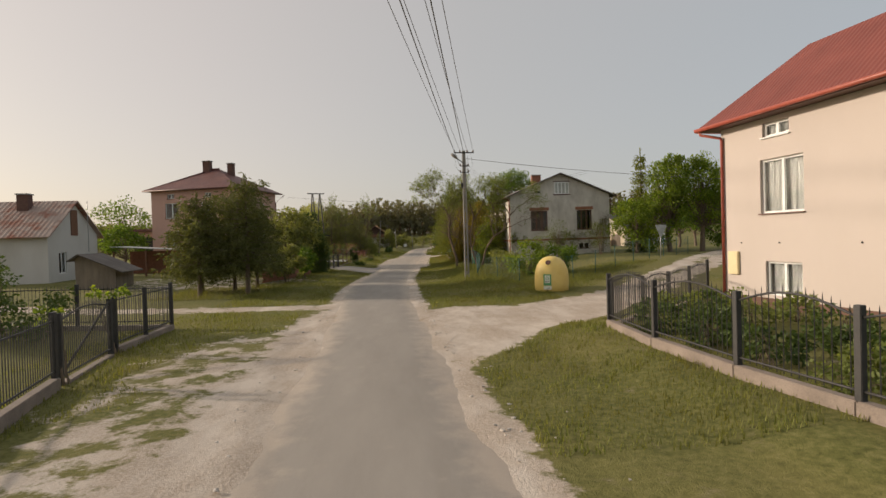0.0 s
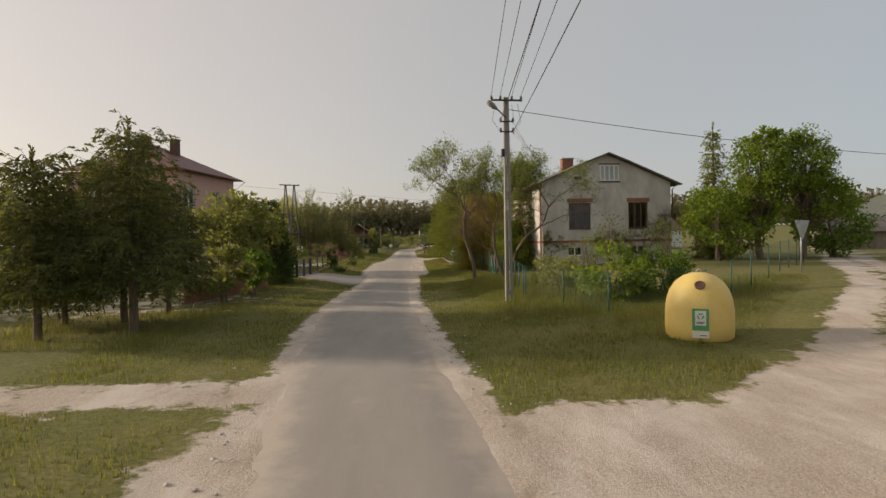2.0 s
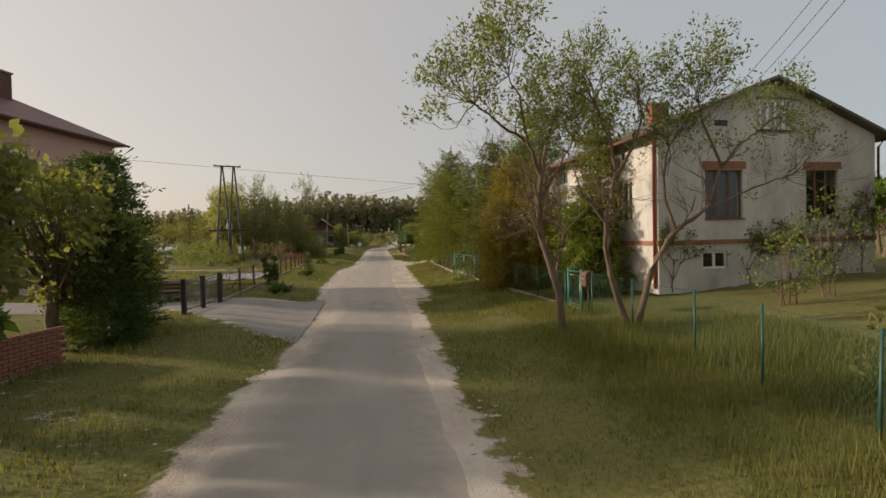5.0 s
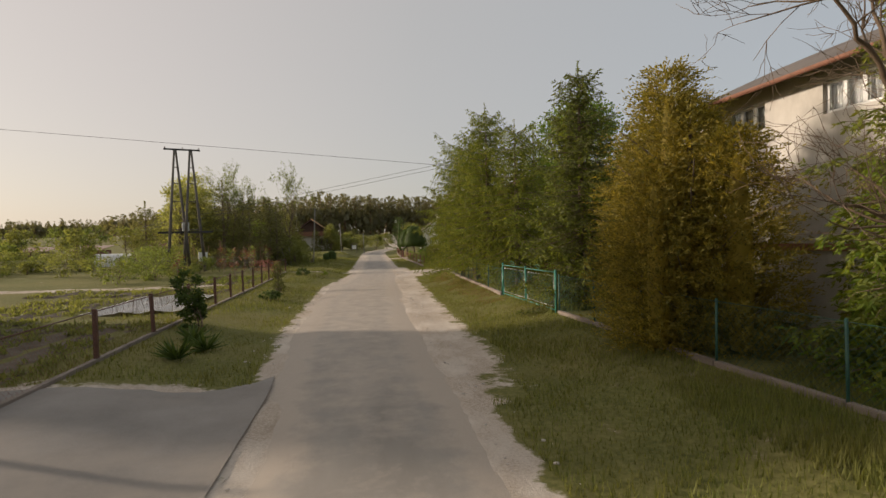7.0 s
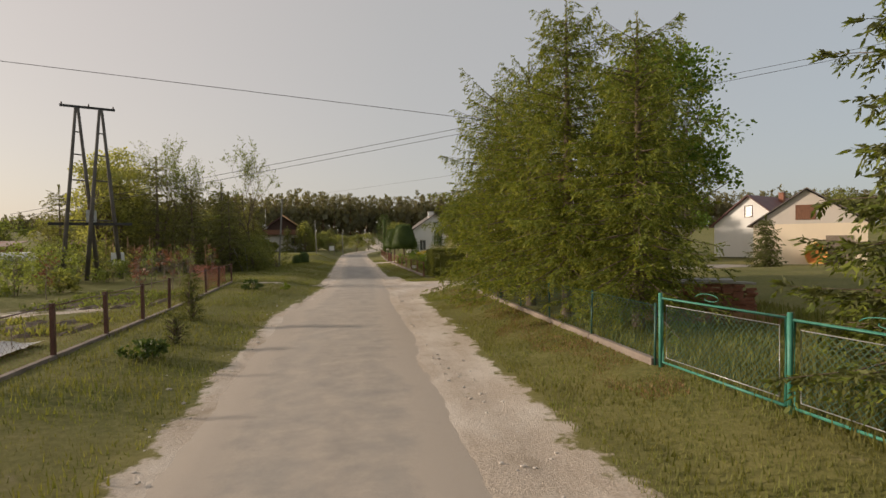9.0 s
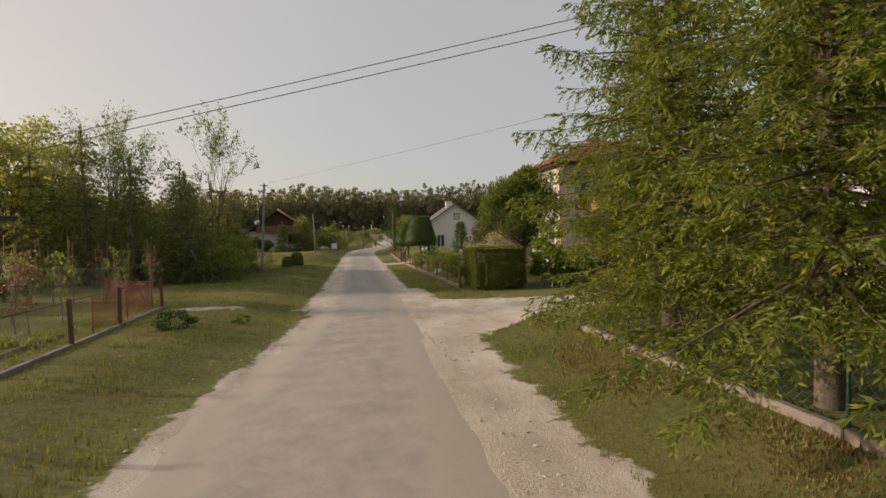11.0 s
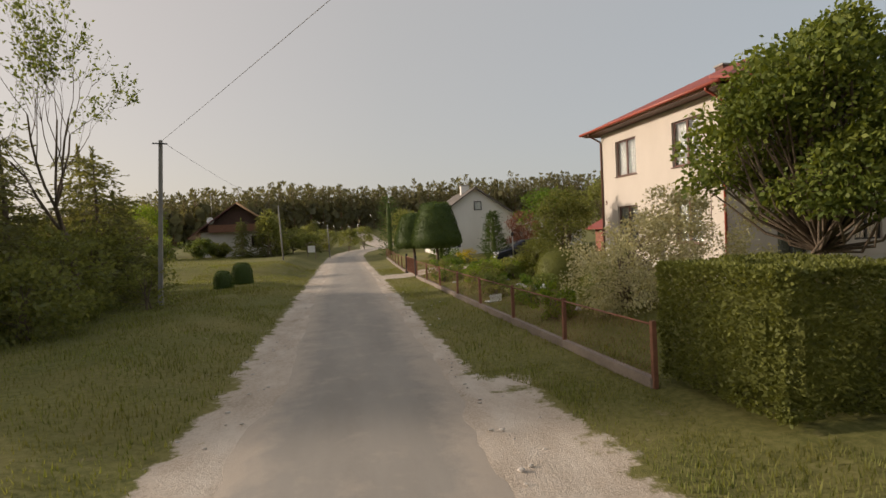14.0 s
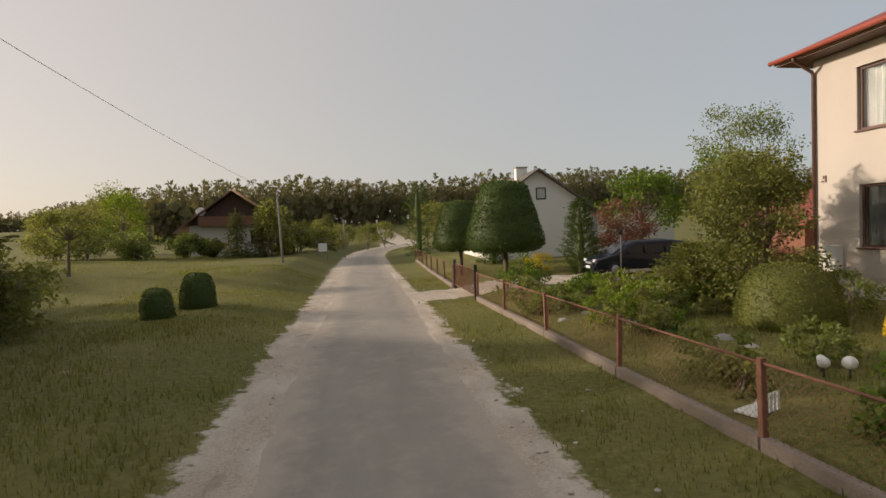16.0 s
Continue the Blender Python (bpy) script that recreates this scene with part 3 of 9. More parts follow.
def vase_tree(name, x, y, height, spread, label, leaf, seed=1, trunk=0.11, leaves=12, size=0.13, start=0.28, fork=4):
    """A thin tree whose boughs rise and spread from a short trunk, with small leaves at the twigs."""
    rs = np.random.RandomState(seed)
    base = ground_z(x, y) - 0.05
    t = thing(name, pose(x, y, base), label, "tree")
    limbs = Limbs()
    tips, ways = [], []

    def grow(p, d, length, r, level):
        pts, rad = [np.array(p)], [r]
        q, dd = np.array(p, float), np.array(d, float)
        for s in range(4):
            dd = unit(dd + rs.normal(0, 0.13, 3) + np.array([0, 0, 0.05]))
            q = q + dd * length / 4
            pts.append(q.copy())
            rad.append(max(0.004, r * (1 - 0.5 * (s + 1) / 4)))
        limbs.add(pts, rad, 6 if level < 2 else 3)
        if level >= 4:
            tips.extend(pts[1:])
            ways.extend([dd] * 4)
            return
        for _ in range(3 if level else fork + 1):
            k = rs.randint(2 if level else 3, 5)
            out = rs.normal(0, 1, 3) * np.array([1, 1, 0.25])
            grow(pts[k], unit(dd + unit(out) * spread * (0.55 if level else 0.45) + np.array([0, 0, 0.15])), length * rs.uniform(0.60, 0.82), max(0.005, rad[k] * 0.62), level + 1)

    grow((0, 0, -0.1), (rs.normal(0, 0.05), rs.normal(0, 0.05), 1.0), height * start, trunk, 0)
    top = max(p[2] for p in tips)
    k = height / top
    limbs.v = [v * np.array([k, k, k]) for v in limbs.v]
    limbs.make("trunk", BARK, t)
    T, Wy = np.array(tips) * k, np.array(ways)
    idx = np.repeat(np.arange(len(T)), rs.poisson(leaves / 4, len(T)))
    P = T[idx] + rs.normal(0, 0.10, (len(idx), 3))
    v, f = rhombs(rs, P, Wy[idx] + np.array([0, 0, -0.3]), size, size * 0.5, 0.9)
    from_arrays("crown", v, f, leaf, t)
    return t


def clipped(name, m, shape, area, label, leaf=LEAF_HEDGE, seed=1, count=9000, size=0.075, category="hedge", rough=0.05, group="", core=None):
    """A clipped hedge or bush: leaves all over a closed shape, with a dark core of twigs. shape(rs, n) gives points and ways out."""
    rs = np.random.RandomState(seed)
    t = thing(name, m, label, category, group)
    P, N = shape(rs, count)
    wob = np.array([noise.noise(Vector(p * 1.6)) for p in P[::1]])[:, None] if count < 40000 else 0
    P = P + N * (wob * rough * 1.6 - np.abs(rs.normal(0, rough, (count, 1))))
    v, f = rhombs(rs, P, N * 0.8 + np.array([0, 0, 0.25]), size, size * 0.6, 0.55)
    from_arrays("crown", v, f, leaf, t)
    if core is not None:
        part("core", core, leaf, t)
    return t


def box_shape(w, d, h, round_=0.12):
    def shape(rs, n):
        faces = [((w, 0, 0), (0, 0, h), (0, 0, 0), (0, -1, 0)), ((w, 0, 0), (0, 0, h), (0, d, 0), (0, 1, 0)),
                 ((0, d, 0), (0, 0, h), (0, 0, 0), (-1, 0, 0)), ((0, d, 0), (0, 0, h), (w, 0, 0), (1, 0, 0)), ((w, 0, 0), (0, d, 0), (0, 0, h), (0, 0, 1))]
        ar = np.array([np.linalg.norm(np.cross(f[0], f[1])) for f in faces])
        k = rs.choice(5, n, p=ar / ar.sum())
        F = np.array(faces, float)
        u, v = rs.uniform(0, 1, (2, n, 1))
        P = F[k, 2] + F[k, 0] * u + F[k, 1] * v
        N = F[k, 3]
        c = np.array([w / 2, d / 2, h / 2])
        e = np.clip(np.abs((P - c) / c) - (1 - round_ / c), 0, None) * c
        P = P - np.sign(P - c) * e * 0.5
        return P, N
    return shape


def round_shape(profile):
    """Points on a body of revolution from rows of (radius, height)."""
    R, Z = np.array(profile, float).T
    seg = np.hypot(np.diff(R), np.diff(Z)) * (R[1:] + R[:-1]) / 2 + 1e-6

    def shape(rs, n):
        k = rs.choice(len(seg), n, p=seg / seg.sum())
        u = rs.uniform(0, 1, n)
        r, z = R[k] + (R[k + 1] - R[k]) * u, Z[k] + (Z[k + 1] - Z[k]) * u
        a = rs.uniform(0, math.tau, n)
        dr, dz = (R[k + 1] - R[k]), (Z[k + 1] - Z[k])
        nn = unit(np.stack([dz, -dr], 1))
        return np.stack([np.cos(a) * r, np.sin(a) * r, z], 1), np.stack([np.cos(a) * nn[:, 0], np.sin(a) * nn[:, 0], nn[:, 1]], 1)
    return shape

# ---- ground and road ----
def smooth(a, b, v):
    t = np.clip((np.asarray(v, float) - a) / (b - a), 0, 1)
    return t * t * (3 - 2 * t)


ROAD_Y = [-40, 0, 8, 13, 18, 24, 30, 37, 46, 57, 66, 75, 86, 95, 107, 120, 140, 160, 175, 190, 215]
ROAD_R = [6.6, 2.9, 2.26, 1.9, 1.5, 1.1, 0.9, 0.72, 0.98, 1.05, 1.22, 1.48, 1.8, 2.12, 2.3, 2.5, 2.7, 3.2, 4.6, 7.5, 16.0]
ROAD_W = [3.2, 3.2, 3.2, 3.2, 3.2, 3.5, 3.7, 3.4, 3.0, 4.0, 4.2, 4.5, 3.5, 3.3, 3.4, 3.4, 3.5, 3.6, 3.8, 4.4, 6.0]


def road_right(y):
    return np.interp(y, ROAD_Y, ROAD_R)


def road_left(y):
    return np.interp(y, ROAD_Y, ROAD_R) - np.interp(y, ROAD_Y, ROAD_W)


def far_from(x, y, line):
    """Distance from a broken line."""
    best = np.full(np.shape(x), 1e9)
    for (x0, y0), (x1, y1) in zip(line, line[1:]):
        dx, dy = x1 - x0, y1 - y0
        t = np.clip(((x - x0) * dx + (y - y0) * dy) / (dx * dx + dy * dy), 0, 1)
        best = np.minimum(best, np.hypot(x - x0 - t * dx, y - y0 - t * dy))
    return best


SIDE_TRACK = [(1.5, 13.8), (5.5, 16.4), (9.0, 19.6), (13.0, 24.1), (16.7, 27.4), (25.4, 39.0), (36, 52), (51, 70), (80, 100)]
LEFT_TRACK = [(-1, 20.6), (-6, 20.6), (-13, 21.6), (-26, 25)]
CROSS_TRACK = [(2.0, 85.0), (8, 85.4), (18, 86.6), (23, 88.0), (27.5, 89.6)]
DRIVE_P3 = [(3.5, 119.5), (9, 119.8), (16, 119.8)]


def ground_h(x, y):
    x, y = np.asarray(x, float), np.asarray(y, float)
    dr, dl = x - road_right(y), road_left(y) - x
    z = 0.30 * smooth(1.6, 4.5, dr) * smooth(22, 32, y) * (1 - 0.6 * smooth(82, 86, y) * (1 - smooth(96, 120, y)))
    z = z + 0.75 * smooth(5, 17, dr) * smooth(14, 30, y) * (1 - smooth(60, 110, y) * 0.7)
    z = z + 0.22 * smooth(2.4, 4.0, dr) * (1 - smooth(11.5, 15.5, y))
    z = z + 0.30 * smooth(0.6, 3.6, dl) * smooth(24, 60, y)
    z = z + 0.35 * smooth(8, 22, dl)
    z = z + 9.0 * smooth(170, 420, np.hypot(x, y - 60))
    z = z + 0.35 * smooth(118, 140, y) * smooth(1.0, 5.0, dr)
    z = z + 0.62 * smooth(122.5, 128, y) * smooth(1.0, 4.5, dl)
    z = z - 0.03 * smooth(0, 0.5, np.maximum(dr, dl)) * (1 - smooth(0.5, 1.6, np.maximum(dr, dl)))
    return z


def ground_z(x, y):
    return float(ground_h(x, y))


def dirt_at(x, y):
    dr, dl = x - road_right(y), road_left(y) - x
    d = np.where(dr > dl, 1 - smooth(0.05, 0.75, dr), 1 - smooth(0.0, 0.5, dl))
    d = np.maximum(d, 0.95 * (1 - smooth(0.7, 1.6, dl)) * (dl > 0) * (1 - smooth(15, 24, y)))
    d = np.maximum(d, 0.50 * (1 - smooth(2.6, 4.6, dl)) * (dl > 0) * (1 - smooth(12, 18, y)))
    d = np.maximum(d, 0.9 * (1 - smooth(0.5, 1.15, dl)) * (dl > 0) * smooth(84, 90, y))
    d = np.maximum(d, 0.9 * (1 - smooth(0.8, 1.9, dr)) * (dr > 0) * smooth(48, 54, y) * (1 - smooth(92, 97, y)))
    e = far_from(x, y, SIDE_TRACK)
    wide = 1.25 + 0.8 * (1 - smooth(6, 11, x)) + 1.9 * (1 - smooth(2.0, 6.0, x))
    tr = 1 - smooth(wide - 0.45, wide + 0.45, e)
    mid = (1 - smooth(0.15, 0.5, e)) * smooth(8, 13, x)
    d = np.maximum(d, tr * (1 - 0.55 * mid))
    d = np.maximum(d, 0.80 * (1 - smooth(0.4, 1.4, far_from(x, y, LEFT_TRACK))) * (x < -0.5))
    e = far_from(x, y, CROSS_TRACK)
    wide = 2.0 + 2.4 * (1 - smooth(2.0, 7.0, x))
    d = np.maximum(d, (1 - smooth(wide - 0.4, wide + 0.5, e)) * (x > 0))
    d = np.maximum(d, 0.66 * (1 - smooth(0.6, 1.5, np.hypot((x + 5.4) / 1.3, (y - 87.4) / 0.7))))
    d = np.maximum(d, (1 - smooth(1.4, 1.9, far_from(x, y, DRIVE_P3))))
    drive = smooth(43.2, 44.2, y - np.clip((-3.2 - x) * 1.2, 0, 6)) * (1 - smooth(52.0, 53.0, y)) * (x < -1.5) * (x > -22)
    d = np.maximum(d, 0.9 * drive)
    d = np.maximum(d, 0.45 * (1 - smooth(4, 7, np.hypot((x + 13) / 1.5, y - 36))))
    field = 0.62 * (1 - smooth(0.6, 1.6, np.abs(y - 76 - 0.25 * (x + 10)))) * (x < -9) * (x > -45)
    d = np.maximum(d, field)
    return np.clip(d, 0, 1.1)


def grid_axis(spans):
    """Grid lines from rows of (start, end, step)."""
    out = []
    for a, b, s in spans:
        out += list(np.arange(a, b - 1e-6, s))
    return np.array(out + [spans[-1][1]])


def build_ground():
    xs = grid_axis([(-1600, -200, 200), (-200, -60, 20), (-60, -24, 4), (-24, -12, 1.0), (-12, 14, 0.4), (14, 30, 0.8), (30, 66, 4), (66, 206, 20), (206, 1606, 200)])
    ys = grid_axis([(-1500, -100, 200), (-100, -20, 20), (-20, 2, 2), (2, 146, 0.55), (146, 200, 2.5), (200, 480, 20), (480, 2480, 200)])
    X, Y = np.meshgrid(xs, ys)
    Z = ground_h(X, Y)
    inside = (X < road_right(Y) - 0.05) & (X > road_left(Y) + 0.05) & (Y < 214) & (Y > -40)
    rs = np.random.RandomState(3)
    Z = Z + np.where(inside, -0.035, rs.normal(0, 0.012, Z.shape) * (np.abs(X) < 14))
    D = dirt_at(X, Y)
    nx = len(xs)
    i = np.arange(len(ys) - 1)[:, None] * nx + np.arange(nx - 1)[None]
    F = np.stack([i, i + 1, i + nx + 1, i + nx], -1).reshape(-1, 4)
    ob = from_arrays("ground", np.stack([X, Y, Z], -1).reshape(-1, 3), F, GROUND, None, "", True)
    at = ob.data.attributes.new("dirt", "FLOAT", "POINT")
    at.data.foreach_set("value", D.ravel().astype(np.float32))
    tagged(ob, "uneven grass and sandy dirt ground beside the road", "ground", kind="structure")
    ys = grid_axis([(-40, 0, 4), (0, 150, 0.4), (150, 214, 2)])
    rs = np.random.RandomState(5)
    k = np.linspace(0, 1, 9)
    rag = lambda s: np.convolve(rs.normal(0, s, len(ys) + 8), np.ones(5) / 2.2, "same")[4:-4]
    Lx, Rx = road_left(ys) + rag(0.07), road_right(ys) + rag(0.05)
    X = Lx[:, None] + (Rx - Lx)[:, None] * k
    crown = 0.035 * (1 - (2 * k - 1) ** 2) - 0.012
    edge = np.where((k == 0) | (k == 1), -0.03, 0.0)
    Z = ground_h((Lx + Rx) / 2, ys)[:, None] + (crown + edge)[None] + rs.normal(0, 0.0025, X.shape)
    i = np.arange(len(ys) - 1)[:, None] * 9 + np.arange(8)[None]
    F = np.stack([i, i + 1, i + 10, i + 9], -1).reshape(-1, 4)
    ob = from_arrays("road", np.stack([X, np.broadcast_to(ys[:, None], X.shape), Z], -1).reshape(-1, 3), F, ASPHALT, None, "", True)
    dust = np.clip(np.abs(2 * k - 1)[None] ** 3 * 0.75 + (0.22 + 0.36 * smooth(44, 54, ys) * (1 - smooth(84, 94, ys)) + 0.25 * smooth(128, 150, ys) + 0.12 * smooth(90, 98, ys) * (1 - smooth(128, 150, ys)))[:, None] - 0.15 * np.exp(-((np.abs(2 * k - 1) - 0.45) / 0.2) ** 2)[None], 0, 1)
    at = ob.data.attributes.new("dust", "FLOAT", "POINT")
    at.data.foreach_set("value", dust.ravel().astype(np.float32))
    tagged(ob, "narrow worn grey asphalt road with sandy ragged edges", "road", kind="structure")
    # the grey yard entrance beside the pink house
    xs, v = np.concatenate([np.arange(-21.0, -3.4, 0.4), np.linspace(-3.4, -2.45, 8)]), np.linspace(0, 1, 18)
    near = 43.8 + np.clip((-3.4 - xs) * 1.2, 0, 5.4) - 1.2 * smooth(-3.4, -2.4, xs) + 0.10 * np.sin(xs * 2.3)
    far = 52.3 + 0.08 * np.sin(xs * 1.7) + 0.9 * smooth(-4.0, -2.4, xs)
    X = np.broadcast_to(xs, (18, len(xs)))
    Y = near + (far - near) * v[:, None]
    X = np.minimum(X, road_left(Y) + 0.05)
    Z = ground_h(X, Y) + 0.030 - 0.05 * ((v == 0) | (v == 1))[:, None]
    i = np.arange(17)[:, None] * len(xs) + np.arange(len(xs) - 1)[None]
    F = np.stack([i, i + 1, i + len(xs) + 1, i + len(xs)], -1).reshape(-1, 4)
    ob = from_arrays("yard_entrance", np.stack([X, Y, Z], -1).reshape(-1, 3), F, YARD_GREY, None, "", True)
    tagged(ob, "grey packed gravel entrance beside the road", "driveway", kind="structure")


build_ground()

# ---- houses ----
def panel(bm, ends, z0, z1, holes, thick=0.3):
    """A wall along ends ((x0, y0), (x1, y1)), its outside to the right of that way, with holes (u0, u1, z0, z1) through it."""
    (x0, y0), (x1, y1) = ends
    L = math.hypot(x1 - x0, y1 - y0)
    ux, uy = (x1 - x0) / L, (y1 - y0) / L
    nx, ny = -uy, ux
    us = sorted({0, L, *[h[0] for h in holes], *[h[1] for h in holes]})
    zs = sorted({z0, z1, *[h[2] for h in holes], *[h[3] for h in holes]})
    solid = [[not any(h[0] < (a + b) / 2 < h[1] and h[2] < (c + d) / 2 < h[3] for h in holes) for c, d in zip(zs, zs[1:])] for a, b in zip(us, us[1:])]
    made = {}

    def vert(i, j, k):
        if (i, j, k) not in made:
            made[i, j, k] = bm.verts.new((x0 + ux * us[i] + nx * thick * k, y0 + uy * us[i] + ny * thick * k, zs[j]))
        return made[i, j, k]

    ni, nj = len(solid), len(solid[0])
    for i in range(ni):
        for j in range(nj):
            if not solid[i][j]:
                continue
            bm.faces.new((vert(i, j, 0), vert(i + 1, j, 0), vert(i + 1, j + 1, 0), vert(i, j + 1, 0)))
            bm.faces.new((vert(i, j, 1), vert(i, j + 1, 1), vert(i + 1, j + 1, 1), vert(i + 1, j, 1)))
            for di, dj, a, b in ((-1, 0, (i, j), (i, j + 1)), (1, 0, (i + 1, j + 1), (i + 1, j)), (0, -1, (i + 1, j), (i, j)), (0, 1, (i, j + 1), (i + 1, j + 1))):
                p, q = i + di, j + dj
                if not (0 <= p < ni and 0 <= q < nj and solid[p][q]):
                    bm.faces.new((vert(*a, 0), vert(*b, 0), vert(*b, 1), vert(*a, 1)))
    bmesh.ops.recalc_face_normals(bm, faces=bm.faces[:])
    return bm


SIDES = {"S": lambda W, D: ((0, 0), (W, 0)), "E": lambda W, D: ((W, 0), (W, D)), "N": lambda W, D: ((W, D), (0, D)), "W": lambda W, D: ((0, D), (0, 0))}


def put_window(house, ends, hole, bars=1, frame=PVC, sill=None, curtain=True, depth=0.10, open_leaf=False, cross=False, broken=False):
    """A window in a hole: frame with mullions, pane, sill, curtain behind it."""
    (x0, y0), (x1, y1) = ends
    L = math.hypot(x1 - x0, y1 - y0)
    a = math.atan2(y1 - y0, x1 - x0)
    u0, u1, z0, z1 = hole
    w, h = u1 - u0, z1 - z0
    m = Matrix.Translation((x0 + math.cos(a) * u0, y0 + math.sin(a) * u0, z0)) @ Matrix.Rotation(a, 4, "Z")
    t = 0.07
    bm = bmesh.new()
    rings = [[bm.verts.new((x, y, z)) for x, z in ((i, i), (w - i, i), (w - i, h - i), (i, h - i))] for i, y in ((0, depth), (0, depth + 0.06), (t, depth + 0.06), (t, depth))]
    for r0, r1 in zip(rings, rings[1:] + rings[:1]):
        for k in range(4):
            bm.faces.new((r0[k], r0[(k + 1) % 4], r1[(k + 1) % 4], r1[k]))
    bmesh.ops.recalc_face_normals(bm, faces=bm.faces[:])
    ob = part("window", bm, frame, house)
    ob.matrix_basis = m
    for k in range(1, bars + 1):
        c = w * k / (bars + 1)
        part("mullion", boxes((c - t * 0.7, depth - 0.006, t + 0.001, c + t * 0.7, depth + 0.055, h - t - 0.001)), frame, ob)
    if cross:
        for k in (1, 2, 3):
            part("glazing_bar", boxes((t + 0.001, depth + 0.01, h * k / 4 - 0.015, w - t - 0.001, depth + 0.05, h * k / 4 + 0.015)), frame, ob)
    p = part("pane", boxes((t * 0.8, depth + 0.025, t * 0.8, w - t * 0.8, depth + 0.031, h - t * 0.8)), GLASS, ob)
    p.visible_shadow = False
    if sill:
        part("sill", boxes((-0.05, -0.07, -0.045, w + 0.05, depth, -0.003), bevel=0.006), sill, ob)
    if curtain:
        bm = bmesh.new()
        n = 28
        rs = np.random.RandomState(int(abs(u0 * 97 + z0 * 31)) + 1)
        gaps = rs.uniform(0.3, 0.5)
        cols = []
        for i in range(n + 1):
            c = t + (w - 2 * t) * i / n
            cols.append([bm.verts.new((c, depth + 0.14 + 0.025 * math.sin(i * 2.1) + 0.01 * rs.normal(), zz)) for zz in (0.02, h - 0.03)])
        for i in range(n):
            if abs(i / n - gaps) > 0.13 or not open_leaf:
                bm.faces.new((cols[i][0], cols[i + 1][0], cols[i + 1][1], cols[i][1]))
        part("curtain", bm, CURTAIN, ob)
    return ob


def shell(name, m, W, D, z0, z1, wall, label, holes, category="house", thick=0.3, back=True):
    """The four walls of a house as parts. holes: side -> rows of (u0, u1, z0, z1)."""
    t = thing(name, m, label, category)
    for s, fn in SIDES.items():
        (ax, ay), (bx, by) = fn(W, D)
        trim = thick + 0.001 if s in "EW" else 0
        L = math.hypot(bx - ax, by - ay)
        dx, dy = (bx - ax) / L, (by - ay) / L
        ends = ((ax + dx * trim, ay + dy * trim), (bx - dx * trim, by - dy * trim))
        hs = [(h[0] - trim, h[1] - trim, h[2], h[3]) for h in holes.get(s, [])]
        part("wall", panel(bmesh.new(), ends, z0, z1, hs, thick), wall, t)
    # floors and inner walls, coloured near black so the rooms look unlit
    part("floor", boxes((thick, thick, z0 + 0.0, W - thick, D - thick, z0 + 0.1)), ROOM_SHADE, t)
    part("attic_floor", boxes((thick + 0.01, thick + 0.01, z1 - 0.10, W - thick - 0.01, D - thick - 0.01, z1 - 0.02)), ROOM_SHADE, t)
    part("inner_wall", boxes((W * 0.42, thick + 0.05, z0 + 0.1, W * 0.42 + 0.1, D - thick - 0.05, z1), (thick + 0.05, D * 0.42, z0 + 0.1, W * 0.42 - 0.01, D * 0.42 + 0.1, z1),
                             (W * 0.42 + 0.11, D * 0.42, z0 + 0.1, W - thick - 0.05, D * 0.42 + 0.1, z1)), ROOM_SHADE, t)
    return t


def thick_faces(polys, thick, up=True):
    """Roof planes given as rings of points, each with a thickness downwards."""
    bm = bmesh.new()
    for ring in polys:
        a = [bm.verts.new(p) for p in ring]
        b = [bm.verts.new((p[0], p[1], p[2] - thick)) for p in ring]
        bm.faces.new(a)
        bm.faces.new(b[::-1])
        for i in range(len(a)):
            bm.faces.new((a[i], b[i], b[(i + 1) % len(a)], a[(i + 1) % len(a)]))
    bmesh.ops.remove_doubles(bm, verts=bm.verts[:], dist=1e-4)
    bmesh.ops.recalc_face_normals(bm, faces=bm.faces[:])
    return bm


def hip_roof(t, W, D, z, over, rise, inset, material, thick=0.10, top=None):
    """A hip roof: eaves at z, its upper ring inset on all sides and raised; a low cap above."""
    a = [(-over, -over, z), (W + over, -over, z), (W + over, D + over, z), (-over, D + over, z)]
    i = inset - over
    b = [(i, i, z + rise), (W - i, i, z + rise), (W - i, D - i, z + rise), (i, D - i, z + rise)]
    if W > D:
        c = [(D / 2, D / 2, z + rise + (top or 0)), (W - D / 2, D / 2, z + rise + (top or 0))]
        caps = [(b[0], b[1], c[1], c[0]), (b[1], b[2], c[1]), (b[2], b[3], c[0], c[1]), (b[3], b[0], c[0])]
    else:
        c = [(W / 2, W / 2, z + rise + (top or 0)), (W / 2, D - W / 2, z + rise + (top or 0))]
        caps = [(b[0], b[1], c[0]), (b[1], b[2], c[1], c[0]), (b[2], b[3], c[1]), (b[3], b[0], c[0], c[1])]
    rings = [(a[k], a[(k + 1) % 4], b[(k + 1) % 4], b[k]) for k in range(4)] + caps
    roof = part("roof", thick_faces(rings, thick), material, t)
    return roof, a, b


def gutter(t, points, material, r=0.065):
    return part("gutter", bar(points, r, 8), material, t)


def chimney(t, x, y, z0, z1, w=0.5, d=0.5, material=BRICK_DARK, cap=CONCRETE):
    c = part("chimney", boxes((x - w / 2, y - d / 2, z0, x + w / 2, y + d / 2, z1), bevel=0.01), material, t)
    part("cap", boxes((x - w / 2 - 0.06, y - d / 2 - 0.06, z1 + 0.001, x + w / 2 + 0.06, y + d / 2 + 0.06, z1 + 0.09), bevel=0.01), cap, c)
    return c


